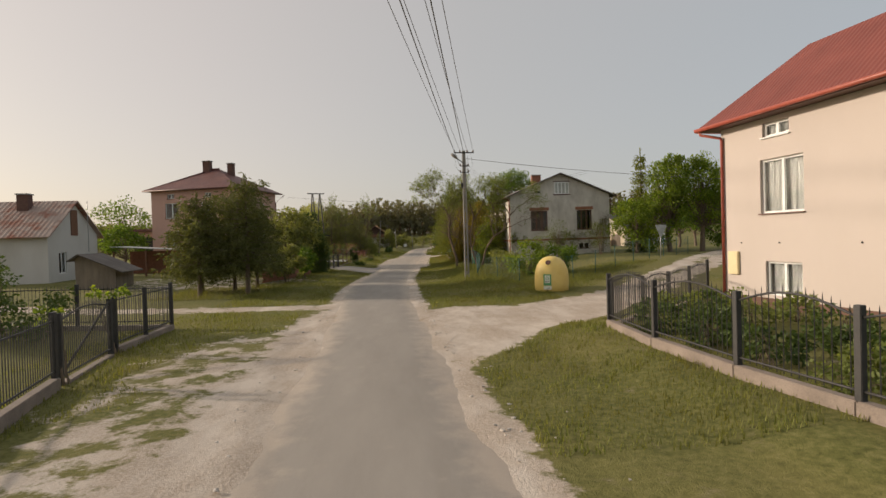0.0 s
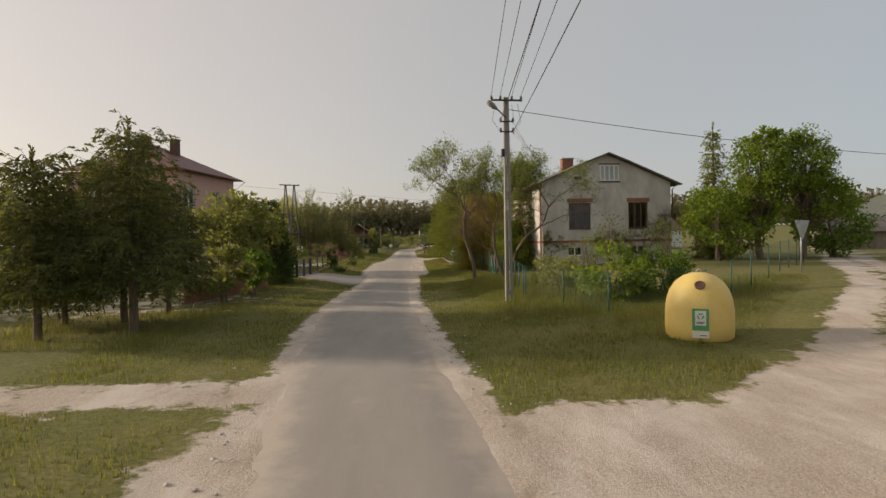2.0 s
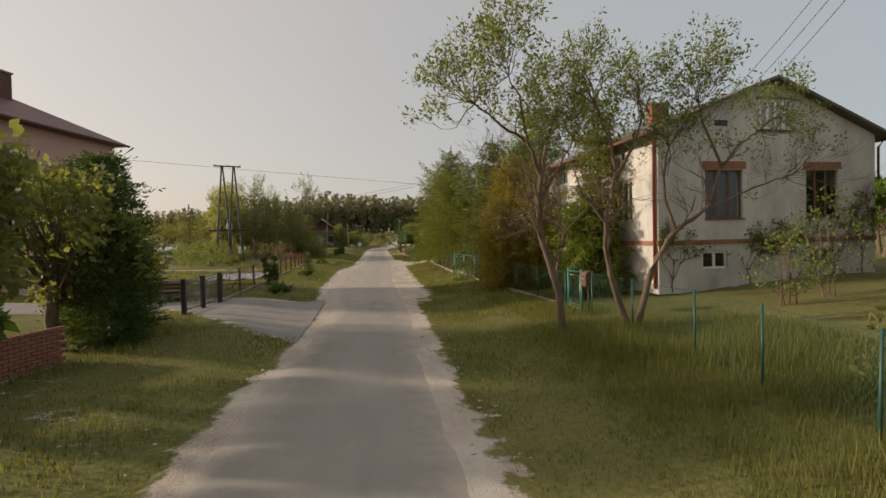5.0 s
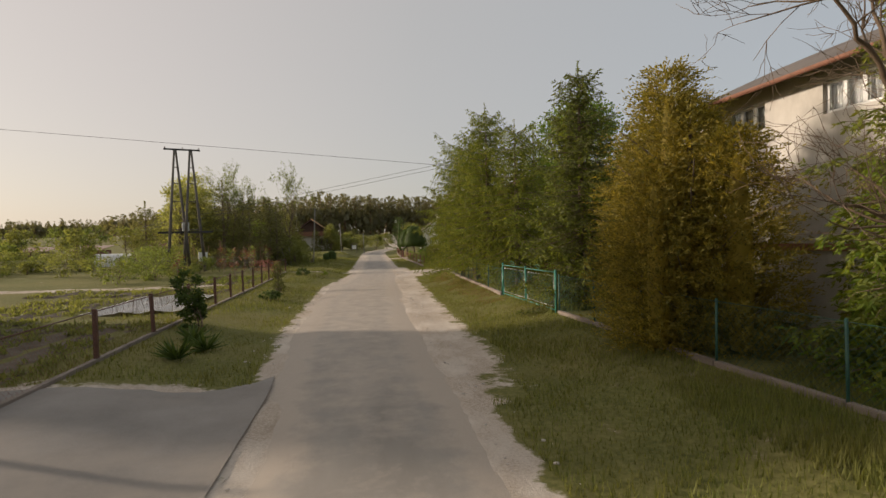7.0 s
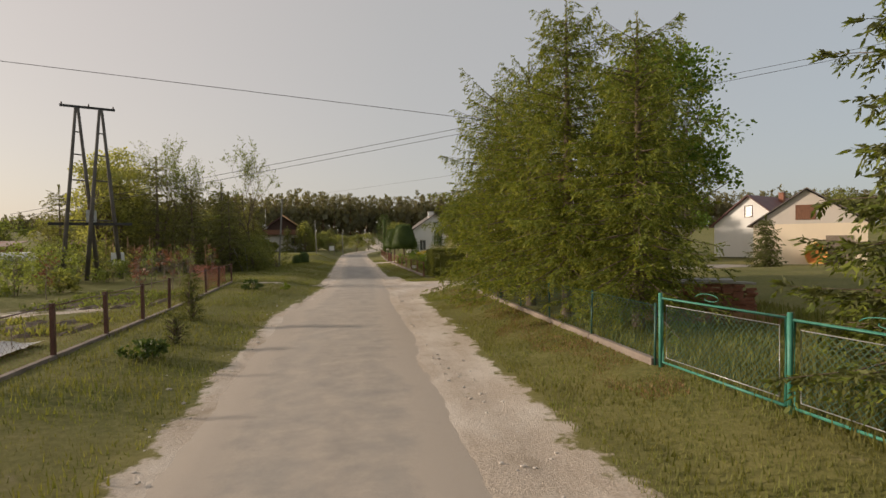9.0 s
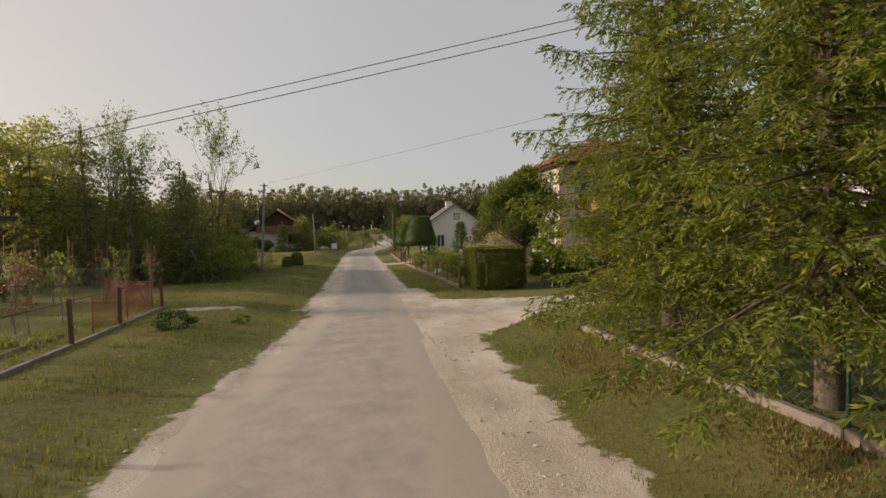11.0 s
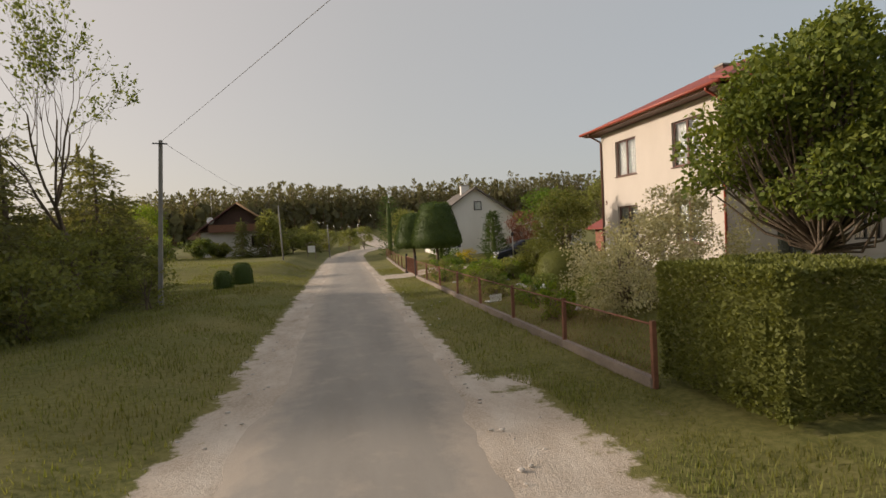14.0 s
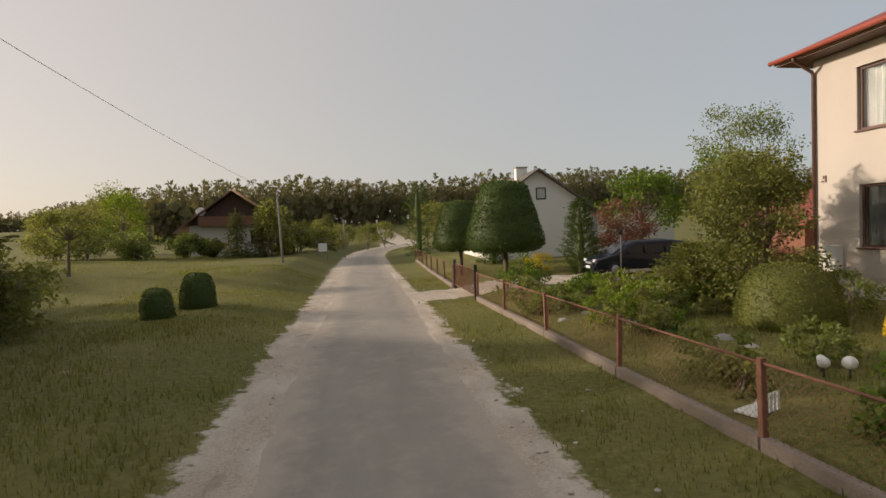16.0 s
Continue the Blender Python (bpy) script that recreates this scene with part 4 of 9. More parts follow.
def cream_house():
    W, D, z1 = 9.0, 11.0, 6.28
    m = pose(14.45, 6.94, 0, 0, 0, 9.5)
    west = [(1.76, 3.42, 3.15, 4.92), (1.88, 2.92, 5.64, 6.10), (1.92, 3.32, 0.46, 1.57), (6.0, 7.4, 3.15, 4.92), (6.0, 7.3, 0.36, 1.55)]
    h = shell("house", m, W, D, 0.42, z1, PLASTER_CREAM, "cream rendered two-storey house with a red sheet roof", {"W": [w for w in west]})
    ends = SIDES["W"](W, D)
    put_window(h, ends, west[0], 1, PVC, METAL_BROWN, True)
    put_window(h, ends, west[1], 1, PVC, PVC, True)
    put_window(h, ends, west[2], 1, PVC, None, True)
    put_window(h, ends, west[3], 1, PVC, METAL_BROWN, True)
    put_window(h, ends, west[4], 1, PVC, None, True)
    part("plinth", boxes((0.03, 0.03, -0.25, W - 0.03, D - 0.03, 0.418)), PLINTH_BROWN, h)
    roof, a, b = hip_roof(h, W, D, 6.42, 0.55, 2.4, 2.45, ROOF_RED, 0.09, 0.75)
    part("soffit", boxes((-0.5, -0.5, 6.285, W + 0.5, D + 0.5, 6.315)), METAL_BROWN, h)
    gutter(h, [(-0.60, -0.6, 6.36), (-0.60, D + 0.6, 6.36)], METAL_RED, 0.075)
    gutter(h, [(-0.6, D + 0.6, 6.36), (W + 0.6, D + 0.6, 6.36)], METAL_RED, 0.075)
    part("downpipe", bar([(-0.55, D + 0.45, 6.31), (-0.55, D + 0.40, 6.18), (-0.10, D - 0.08, 5.98), (-0.07, D - 0.10, 5.88), (-0.07, D - 0.10, 0.30), (-0.2, D - 0.1, 0.18)], 0.05, 10), METAL_RED, h)
    mb = part("meter_box", boxes((-0.10, D - 0.80, 1.07, -0.002, D - 0.33, 1.88), bevel=0.012), surface("cream_meter_box", (0.66, 0.55, 0.32), (0.74, 0.63, 0.38), 2, 0.5), h, "cream plastic meter box")
    part("lid", boxes((-0.108, D - 0.77, 1.10, -0.100, D - 0.36, 1.85), bevel=0.002), mb.data.materials[0], mb)
    chimney(h, 4.2, 5.0, 8.6, 10.6, 0.6, 0.5, BRICK)
    for s in (0.9, 2.5, 5.2):
        part("bolt", boxes((-0.03, D - s - 0.02, 2.16, -0.001, D - s + 0.02, 2.21)), METAL_DARK, h)
    return h


def grey_house():
    W, D, z1 = 9.1, 10.2, 6.3
    zg = 0.55
    m = pose(9.62, 45.75, 0, 0, 0, 2.5)
    S = [(1.85, 3.38, 3.2, 4.95), (6.05, 7.45, 3.2, 4.95), (1.75, 2.75, 1.40, 2.02), (6.2, 7.2, 1.40, 2.02)]
    Wst = [(1.2, 2.5, 5.25, 5.95), (4.1, 5.4, 5.25, 5.95), (6.6, 8.0, 5.25, 5.95), (7.2, 8.5, 3.2, 4.8)]
    h = shell("house", m, W, D, zg, z1, PLASTER_GREY, "old grey rendered house with stained walls and a dark gambrel roof", {"S": S, "W": Wst})
    for w in S[:2]:
        put_window(h, SIDES["S"](W, D), w, 2, METAL_BROWN, METAL_BROWN, False)
        part("lintel", boxes((w[0] - 0.12, -0.035, w[3] + 0.03, w[1] + 0.12, -0.002, w[3] + 0.30)), STONE_BAND, h, "red-brown painted band over a window")
    for w in S[2:]:
        put_window(h, SIDES["S"](W, D), w, 1, PVC, None, False)
    for w in Wst:
        put_window(h, SIDES["W"](W, D), w, 2, PVC, None, True)
    band = boxes((-0.035, -0.04, 2.28, W + 0.03, -0.002, 2.44), (-0.04, 0.0, 2.28, -0.002, D, 2.44))
    part("band", band, STONE_BAND, h, "flaking red-brown band above the plinth")
    prof = [(0.0, 6.302), (3.3, 7.72), (4.55, 8.18), (5.8, 7.72), (W, 6.302)]
    for y0, y1 in ((0.0, 0.3), (D - 0.3, D)):
        bm = bmesh.new()
        prism(bm, prof, y0, y1)
        part("gable", bm, PLASTER_GREY, h)
    over = [(-0.55, 6.20), (3.25, 7.80), (4.55, 8.30), (5.85, 7.80), (W + 0.55, 6.20)]
    rings = [((x0, -0.4, za), (x1, -0.4, zb), (x1, D + 0.4, zb), (x0, D + 0.4, za)) for (x0, za), (x1, zb) in zip(over, over[1:])]
    part("roof", thick_faces(rings, 0.10), ROOF_GREY, h)
    up = (4.05, 5.38, 6.42, 7.5)
    f = put_window(h, ((0, -0.04), (W, -0.04)), up, 3, PVC, None, True, 0.0)
    part("frame_board", boxes((up[0] - 0.08, -0.03, up[3] + 0.01, up[1] + 0.08, -0.002, up[3] + 0.10)), METAL_BROWN, h)
    part("frame_board", boxes((up[0] - 0.1, -0.05, up[2] - 0.10, up[1] + 0.1, -0.002, up[2] - 0.005)), METAL_BROWN, h)
    part("vent", boxes((2.25, -0.04, 6.52, 2.75, -0.001, 6.72), (2.30, -0.05, 6.56, 2.70, -0.041, 6.59), (2.30, -0.05, 6.63, 2.70, -0.041, 6.66)), METAL_DARK, h)
    part("downpipe", bar([(-0.45, 0.2, 6.15), (-0.08, 0.12, 5.9), (-0.08, 0.12, 0.75)], 0.055, 8), METAL_RED, h, "faded red downpipe")
    part("downpipe", bar([(W + 0.45, 0.0, 6.15), (W + 0.10, -0.05, 5.8), (W + 0.10, -0.05, 4.6)], 0.045, 8), METAL_BROWN, h)
    gutter(h, [(-0.60, -0.4, 6.14), (-0.60, D + 0.4, 6.14)], METAL_RUSTY, 0.06)
    gutter(h, [(W + 0.60, -0.4, 6.14), (W + 0.60, D + 0.4, 6.14)], METAL_RUSTY, 0.06)
    chimney(h, 4.1, 6.4, 7.6, 8.85, 0.9, 0.5, BRICK)
    return h


def pink_house():
    W, D, z1 = 9.6, 8.6, 8.55
    c = Vector((-17.35, 53.9))
    rz = -12.5
    m = pose(c.x - 9.6 * math.cos(radians(rz)), c.y - 9.6 * math.sin(radians(rz)), 0, 0, 0, rz)
    S = [(1.6, 3.2, 5.7, 7.3), (5.8, 7.4, 5.7, 7.3), (1.6, 3.2, 2.8, 4.4), (5.8, 7.4, 2.8, 4.4), (1.9, 2.7, 7.75, 8.25), (6.2, 7.0, 7.75, 8.25)]
    E = [(1.1, 2.6, 5.7, 7.3), (5.2, 6.2, 5.0, 7.3), (1.1, 2.6, 2.7, 4.4), (5.2, 6.6, 2.7, 4.4)]
    h = shell("house", m, W, D, 0.3, z1, PLASTER_PINK, "tall pink rendered house with a brown hip roof", {"S": S, "E": E})
    for w in S:
        put_window(h, SIDES["S"](W, D), w, 1, PVC, METAL_BROWN, False)
    for w in E:
        put_window(h, SIDES["E"](W, D), w, 1, PVC, METAL_BROWN, False)
    hip_roof(h, W, D, 8.68, 0.55, 2.6, 5.0, ROOF_BROWN, 0.12, 0.1)
    part("soffit", boxes((-0.5, -0.5, 8.555, W + 0.5, D + 0.5, 8.59)), METAL_BROWN, h)
    for p, q in (((-0.6, -0.6), (W + 0.6, -0.6)), ((W + 0.6, -0.6), (W + 0.6, D + 0.6))):
        gutter(h, [(*p, 8.60), (*q, 8.60)], METAL_BROWN, 0.07)
    part("downpipe", bar([(W + 0.8, D + 0.7, 8.55), (W + 0.1, D - 0.1, 7.6), (W + 0.08, D - 0.1, 0.4)], 0.05, 8), METAL_BROWN, h)
    bal = part("balcony", boxes((W + 0.002, 4.2, 5.20, W + 1.2, D + 0.2, 5.36), bevel=0.01), PLINTH_BROWN, h)
    part("railing", boxes((W + 1.13, 4.2, 6.30, W + 1.18, D + 0.2, 6.35), (W + 1.13, 4.2, 5.48, W + 1.18, D + 0.2, 5.52), (W + 0.0, D + 0.14, 6.30, W + 1.13, D + 0.19, 6.35),
                          *[(W + 1.14, 4.2 + k * 0.2, 5.36, W + 1.165, 4.22 + k * 0.2, 6.30) for k in range(23)], *[(W + 0.02 + k * 0.18, D + 0.15, 5.36, W + 0.04 + k * 0.18, D + 0.175, 6.30) for k in range(6)]), METAL_BROWN, bal)
    chimney(h, 4.0, 4.0, 10.6, 12.1, 0.8, 0.6, BRICK_DARK)
    chimney(h, 6.5, 4.6, 10.0, 11.8, 0.6, 0.6, BRICK_DARK)
    part("annexe", boxes((-4.0, 2.0, 0.3, -0.02, 7.0, 4.5)), PLASTER_PINK, h, "low pink side wing with an arched porch")
    part("annexe_roof", boxes((-4.4, 1.5, 4.502, -0.02, 7.4, 4.75), bevel=0.02), ROOF_BROWN, h)
    # no opening here: a dark arched panel paints the shade inside the porch
    bm = bmesh.new()
    arch = [(-3.2, 0.4), (-1.0, 0.4), (-1.0, 2.9)] + [(-2.1 + 1.1 * math.cos(a), 2.9 + 1.0 * math.sin(a)) for a in np.linspace(0.2, math.pi - 0.2, 9)] + [(-3.2, 2.9)]
    prism(bm, arch, 1.94, 1.996)
    part("porch", bm, ROOM_SHADE, h)
    return h


def white_gable_house():
    W, D = 7.0, 10.0
    m = pose(9.05, 131.6, 0, 0, 0, -2)
    S = [(1.15, 2.1, 1.2, 2.75)]
    h = shell("house", m, W, D, 0.2, 4.15, PLASTER_WHITE, "white rendered cottage with a grey-brown gable roof", {"S": S})
    put_window(h, SIDES["S"](W, D), S[0], 1, PVC, None, True)
    for y0, y1 in ((0.0, 0.3), (D - 0.3, D)):
        part("gable", prism(bmesh.new(), [(0, 4.152), (3.3, 6.45), (3.7, 6.45), (W, 4.152)], y0, y1), PLASTER_WHITE, h)
    put_window(h, ((0, -0.04), (W, -0.04)), (3.35, 4.05, 4.55, 5.35), 0, METAL_DARK, None, False, 0.0)
    over = [(-0.55, 3.85), (3.5, 6.62), (W + 0.55, 3.85)]
    part("roof", thick_faces([((x0, -0.45, a), (x1, -0.45, b), (x1, D + 0.4, b), (x0, D + 0.4, a)) for (x0, a), (x1, b) in zip(over, over[1:])], 0.12), ROOF_GREY, h)
    chimney(h, 3.2, 3.0, 5.9, 7.0, 0.8, 0.6, PLASTER_WHITE)
    return h


def timber_house():
    W, D = 8.4, 9.0
    m = pose(-15.6, 152.0, 0.45, 0, 0, 6)
    S = [(5.6, 6.8, 1.6, 3.0)]
    h = shell("house", m, W, D, 0.3, 3.6, PLASTER_BLOCK, "chalet-like house with white walls and a dark brown boarded gable", {"S": S})
    put_window(h, SIDES["S"](W, D), S[0], 1, METAL_BROWN, None, False)
    part("gable", prism(bmesh.new(), [(-0.1, 3.602), (W / 2, 6.75), (W + 0.1, 3.602)], -0.10, 0.25), BOARDS_DARK, h, "dark brown boarded gable")
    part("gable", prism(bmesh.new(), [(0, 3.685), (W / 2, 6.7), (W, 3.685)], D - 0.3, D), WOOD_BROWN, h)
    over = [(-1.3, 3.0), (W / 2, 7.0), (W + 1.3, 3.0)]
    part("roof", thick_faces([((x0, -1.1, a), (x1, -1.1, b), (x1, D + 0.4, b), (x0, D + 0.4, a)) for (x0, a), (x1, b) in zip(over, over[1:])], 0.14), ROOF_BROWN, h)
    part("bargeboard", boxes((W / 2 + 0.1, -1.16, 6.2, W / 2 + 0.12, -1.12, 6.3)), WOOD_TAN, h)
    bm = bmesh.new()
    tube(bm, [(W / 2, -1.15, 6.95), (W + 1.3, -1.15, 2.95)], 0.13, 6)
    part("bargeboard", bm, WOOD_TAN, h, "pale board along the roof edge")
    part("balcony", boxes((1.0, -1.0, 3.5, W - 1, -0.11, 3.62), (1.0, -1.0, 3.62, W - 1, -0.95, 4.4)), WOOD_BROWN, h)
    d = part("dish", lathe([(0.02, 0.0), (0.25, 0.03), (0.42, 0.11), (0.40, 0.12), (0.23, 0.05), (0.02, 0.02)], 20), PVC, h, "small white satellite dish")
    d.matrix_basis = pose(1.2, -0.35, 4.9, 80, 0, 0)
    for k in range(17):
        x = 0.5 + k * 0.44
        part("board", boxes((x, -0.135, 3.62, x + 0.40, -0.102, 3.62 + max(0.1, (W / 2 - abs(x + 0.2 - W / 2)) * 0.70))), BOARDS_DARK, h)
    part("aerial", bar([(1.3, 0.5, 5.0), (1.3, 0.5, 8.2)], 0.03, 6), GALVANISED, h)
    return h


def corner_house():
    """The big house with the orange-red roof by the crossing."""
    W, D, z1 = 8.6, 9.1, 7.48
    m = pose(14.5, 102.5, 0, 0, 0, 0.6)
    west = [(1.40, 3.25, 5.10, 6.88), (6.00, 7.80, 5.00, 6.90), (1.45, 3.25, 1.80, 3.58), (6.05, 7.75, 1.75, 3.55)]
    S = [(1.05, 3.60, 4.25, 6.65), (6.75, 8.00, 5.1, 6.60), (2.2, 3.6, 1.2, 3.3), (5.8, 7.2, 1.6, 3.2)]
    h = shell("house", m, W, D, 0.95, z1, PLASTER_PEACH, "peach rendered two-storey house with an orange-red hip roof", {"W": west, "S": S})
    for w in west:
        put_window(h, SIDES["W"](W, D), w, 1, METAL_BROWN, METAL_BROWN, True, 0.10)
    put_window(h, SIDES["S"](W, D), S[0], 2, METAL_DARK, None, True, 0.10, True)
    for w in S[1:]:
        put_window(h, SIDES["S"](W, D), w, 1, METAL_DARK, None, True)
    part("plinth", boxes((0.04, 0.04, -0.1, W - 0.04, D - 0.04, 0.948)), PLASTER_BLOCK, h)
    o, ze, zt = 0.75, 7.68, 9.98
    a = [(-o, -o, ze), (W + o, -o, ze), (W + o, D + o, ze), (-o, D + o, ze)]
    p, q = (4.5, 3.4, zt), (4.5, 5.6, zt)
    part("roof", thick_faces([(a[0], a[1], p), (a[1], a[2], q, p), (a[2], a[3], q), (a[3], a[0], p, q)], 0.10), ROOF_ORANGE, h)
    part("soffit", boxes((-0.68, -0.68, z1 + 0.005, W + 0.68, D + 0.68, z1 + 0.04)), METAL_BROWN, h)
    part("fascia", boxes((-0.74, -0.70, z1 + 0.045, -0.70, D + 0.70, ze - 0.02)), WOOD_TAN, h, "tan painted board under the gutter")
    part("porch_roof", thick_faces([((-0.75, -1.5, ze - 0.08), (4.7, -1.5, ze - 0.08), (4.7, -0.2, ze + 0.25), (-0.75, -0.2, ze + 0.25))], 0.10), ROOF_ORANGE, h)
    gutter(h, [(-0.82, -0.8, ze - 0.06), (-0.82, D + 0.8, ze - 0.06)], METAL_RED, 0.075)
    gutter(h, [(-0.8, -1.55, ze - 0.12), (4.75, -1.55, ze - 0.12)], METAL_RED, 0.075)
    gutter(h, [(4.8, -0.82, ze - 0.06), (W + 0.8, -0.82, ze - 0.06)], METAL_RED, 0.075)
    for y, mt in ((-0.02, METAL_RED), (D - 0.05, METAL_BROWN)):
        part("downpipe", bar([(-0.78, y, ze - 0.12), (-0.74, y, ze - 0.22), (-0.10, y, ze - 0.55), (-0.07, y, ze - 0.65), (-0.07, y, 1.0)], 0.05, 8), mt, h)
    part("downpipe", bar([(W + 0.78, -0.6, ze - 0.12), (W + 0.1, -0.08, 6.8), (W + 0.07, -0.08, 1.0)], 0.045, 8), METAL_BROWN, h)
    x0, x1, dep = 2.0, 7.1, 2.0
    b = part("balcony", boxes((x0, -dep, 4.0, x1, -0.002, 4.2), bevel=0.01), WOOD_BROWN, h)
    n = 23
    for k in range(n):
        x = x0 + k * (x1 - x0) / n
        part("board", boxes((x + 0.008, -dep - 0.01, 4.12, x + 0.215, -dep + 0.015, 5.20)), WOOD_TAN, b)
    for k in range(8):
        y = -dep + 0.03 + k * 0.245
        part("board", boxes((x0 - 0.025, y, 4.12, x0 - 0.002, y + 0.23, 5.20)), WOOD_TAN, b)
    part("rail", boxes((x0 - 0.05, -dep - 0.05, 5.201, x1 + 0.02, -dep + 0.05, 5.27), (x0 - 0.05, -dep + 0.05, 5.201, x0 + 0.04, 0.0, 5.27), bevel=0.008), WOOD_BROWN, b)
    for x in (x0 + 0.15, x1 - 0.15):
        p = part("post", boxes((x - 0.09, -dep + 0.05, 0.5, x + 0.09, -dep + 0.23, 3.998)), WOOD_BROWN, h)
        bm = bmesh.new()
        tube(bm, [(x, -dep + 0.14, 3.1), (x - 0.75, -dep + 0.14, 3.95)], 0.06, 4)
        tube(bm, [(x, -dep + 0.14, 3.1), (x + 0.75, -dep + 0.14, 3.95)], 0.06, 4)
        part("brace", bm, WOOD_BROWN, p)
    d = part("dish", lathe([(0.02, 0.0), (0.35, 0.05), (0.60, 0.17), (0.58, 0.18), (0.33, 0.07), (0.02, 0.02)], 28), PVC, h, "white satellite dish on the balcony")
    d.matrix_basis = pose(5.50, -0.8, 6.1, 75, 0, -28)
    part("arm", bar([(5.50, -0.78, 6.05), (5.50, -0.4, 5.75), (5.50, -0.002, 5.65)], 0.03, 6), GALVANISED, h)
    part("meter_box", boxes((-0.30, D - 0.95, 1.15, -0.002, D - 0.55, 1.85), bevel=0.01), PLASTER_WHITE, h, "grey meter box on the wall")
    part("duct", bar([(-0.12, D - 0.75, 0.2), (-0.12, D - 0.75, 1.14)], 0.03, 6), METAL_DARK, h)
    part("number_plate", boxes((-0.02, D - 0.42, 3.75, -0.002, D - 0.37, 3.95), (-0.02, D - 0.34, 3.75, -0.002, D - 0.24, 3.79), (-0.02, D - 0.34, 3.84, -0.002, D - 0.30, 3.95)), METAL_BROWN, h)
    part("cable_clips", boxes(*[(-0.04, D - 8.25, 4.55 + 0.16 * k, -0.002, D - 8.20, 4.60 + 0.16 * k) for k in range(4)], (-0.02, D - 8.30, 2.0, -0.002, D - 8.28, 5.2)), METAL_BROWN, h)
    chimney(h, 5.5, 6.3, 8.6, 10.40, 0.75, 0.55, BRICK_DARK)
    chimney(h, 7.2, 3.9, 8.2, 9.9, 0.75, 0.5, BRICK_DARK)
    return h


def left_cottage():
    W, D = 9.0, 6.8
    m = pose(-32.9, 35.2, 0, 0, 0, 6)
    E = [(1.3, 2.3, 1.0, 2.55), (3.1, 4.0, 3.6, 5.0)]
    h = shell("house", m, W, D, 0.2, 3.85, PLASTER_BLOCK, "small white-block cottage with a rusty sheet roof", {"E": E[:1]})
    put_window(h, SIDES["E"](W, D), E[0], 1, PVC, None, False)
    pr = bmesh.new()
    poly = [(0.0, 3.852), (D / 2, 6.2), (D, 3.852)]
    for x0, x1 in ((0.0, 0.3), (W - 0.3, W)):
        a = [pr.verts.new((x0, y, z)) for y, z in poly]
        b = [pr.verts.new((x1, y, z)) for y, z in poly]
        pr.faces.new(a)
        pr.faces.new(b[::-1])
        for i in range(3):
            pr.faces.new((a[i], b[i], b[(i + 1) % 3], a[(i + 1) % 3]))
    bmesh.ops.recalc_face_normals(pr, faces=pr.faces[:])
    part("gable", pr, PLASTER_BLOCK, h)
    part("loft_door", boxes((W + 0.002, 2.95, 3.75, W + 0.05, 3.85, 5.65), bevel=0.004), WOOD_BROWN, h)
    part("roof", thick_faces([((-0.3, -0.45, 3.62), (W + 0.35, -0.45, 3.62), (W + 0.35, D / 2, 6.35), (-0.3, D / 2, 6.35)), ((-0.3, D / 2, 6.35), (W + 0.35, D / 2, 6.35), (W + 0.35, D + 0.45, 3.62), (-0.3, D + 0.45, 3.62))], 0.07), ROOF_RUST, h)
    chimney(h, 6.2, 2.6, 5.3, 6.75, 0.75, 0.6, BRICK_DARK)
    part("aerial", bar([(W + 0.4, 4.6, 2.5), (W + 0.4, 4.6, 6.4)], 0.025, 6), GALVANISED, h)
    s = thing("shed", pose(-19.3, 31.6, 0.25, 0, 0, 10), "low block shed with a grey sheet roof", "shed")
    part("wall", boxes((0, 0, 0, 2.2, 3.0, 1.15), bevel=0.01), WOOD_GREY, s)
    part("roof", thick_faces([((-0.3, -0.4, 1.75), (0.3, -0.4, 2.15), (0.3, 3.3, 2.15), (-0.3, 3.3, 1.75)), ((0.3, -0.4, 2.15), (2.7, -0.4, 1.0), (2.7, 3.3, 1.0), (0.3, 3.3, 2.15))], 0.06), ROOF_GREY, s)
    part("gable", prism(bmesh.new(), [(0, 1.152), (0, 1.86), (0.3, 2.06), (2.2, 1.152)], 0.0, 0.2), WOOD_GREY, s)
    a = thing("lean_to", pose(-20.5, 43.5, 0.3, 0, 0, 8), "open lean-to with a pale sheet roof on posts", "shed")
    part("roof", thick_faces([((-2.5, -2, 2.55), (2.2, -2, 2.2), (2.2, 2, 2.2), (-2.5, 2, 2.55))], 0.05), GALVANISED, a)
    part("wall", boxes((-2.4, 1.6, 0, 2.1, 1.8, 2.1)), BRICK, a)
    for x in (-2.3, 0, 2.0):
        part("post", boxes((x - 0.06, -1.9, 0, x + 0.06, -1.78, 2.15)), WOOD_BROWN, a)
    return h


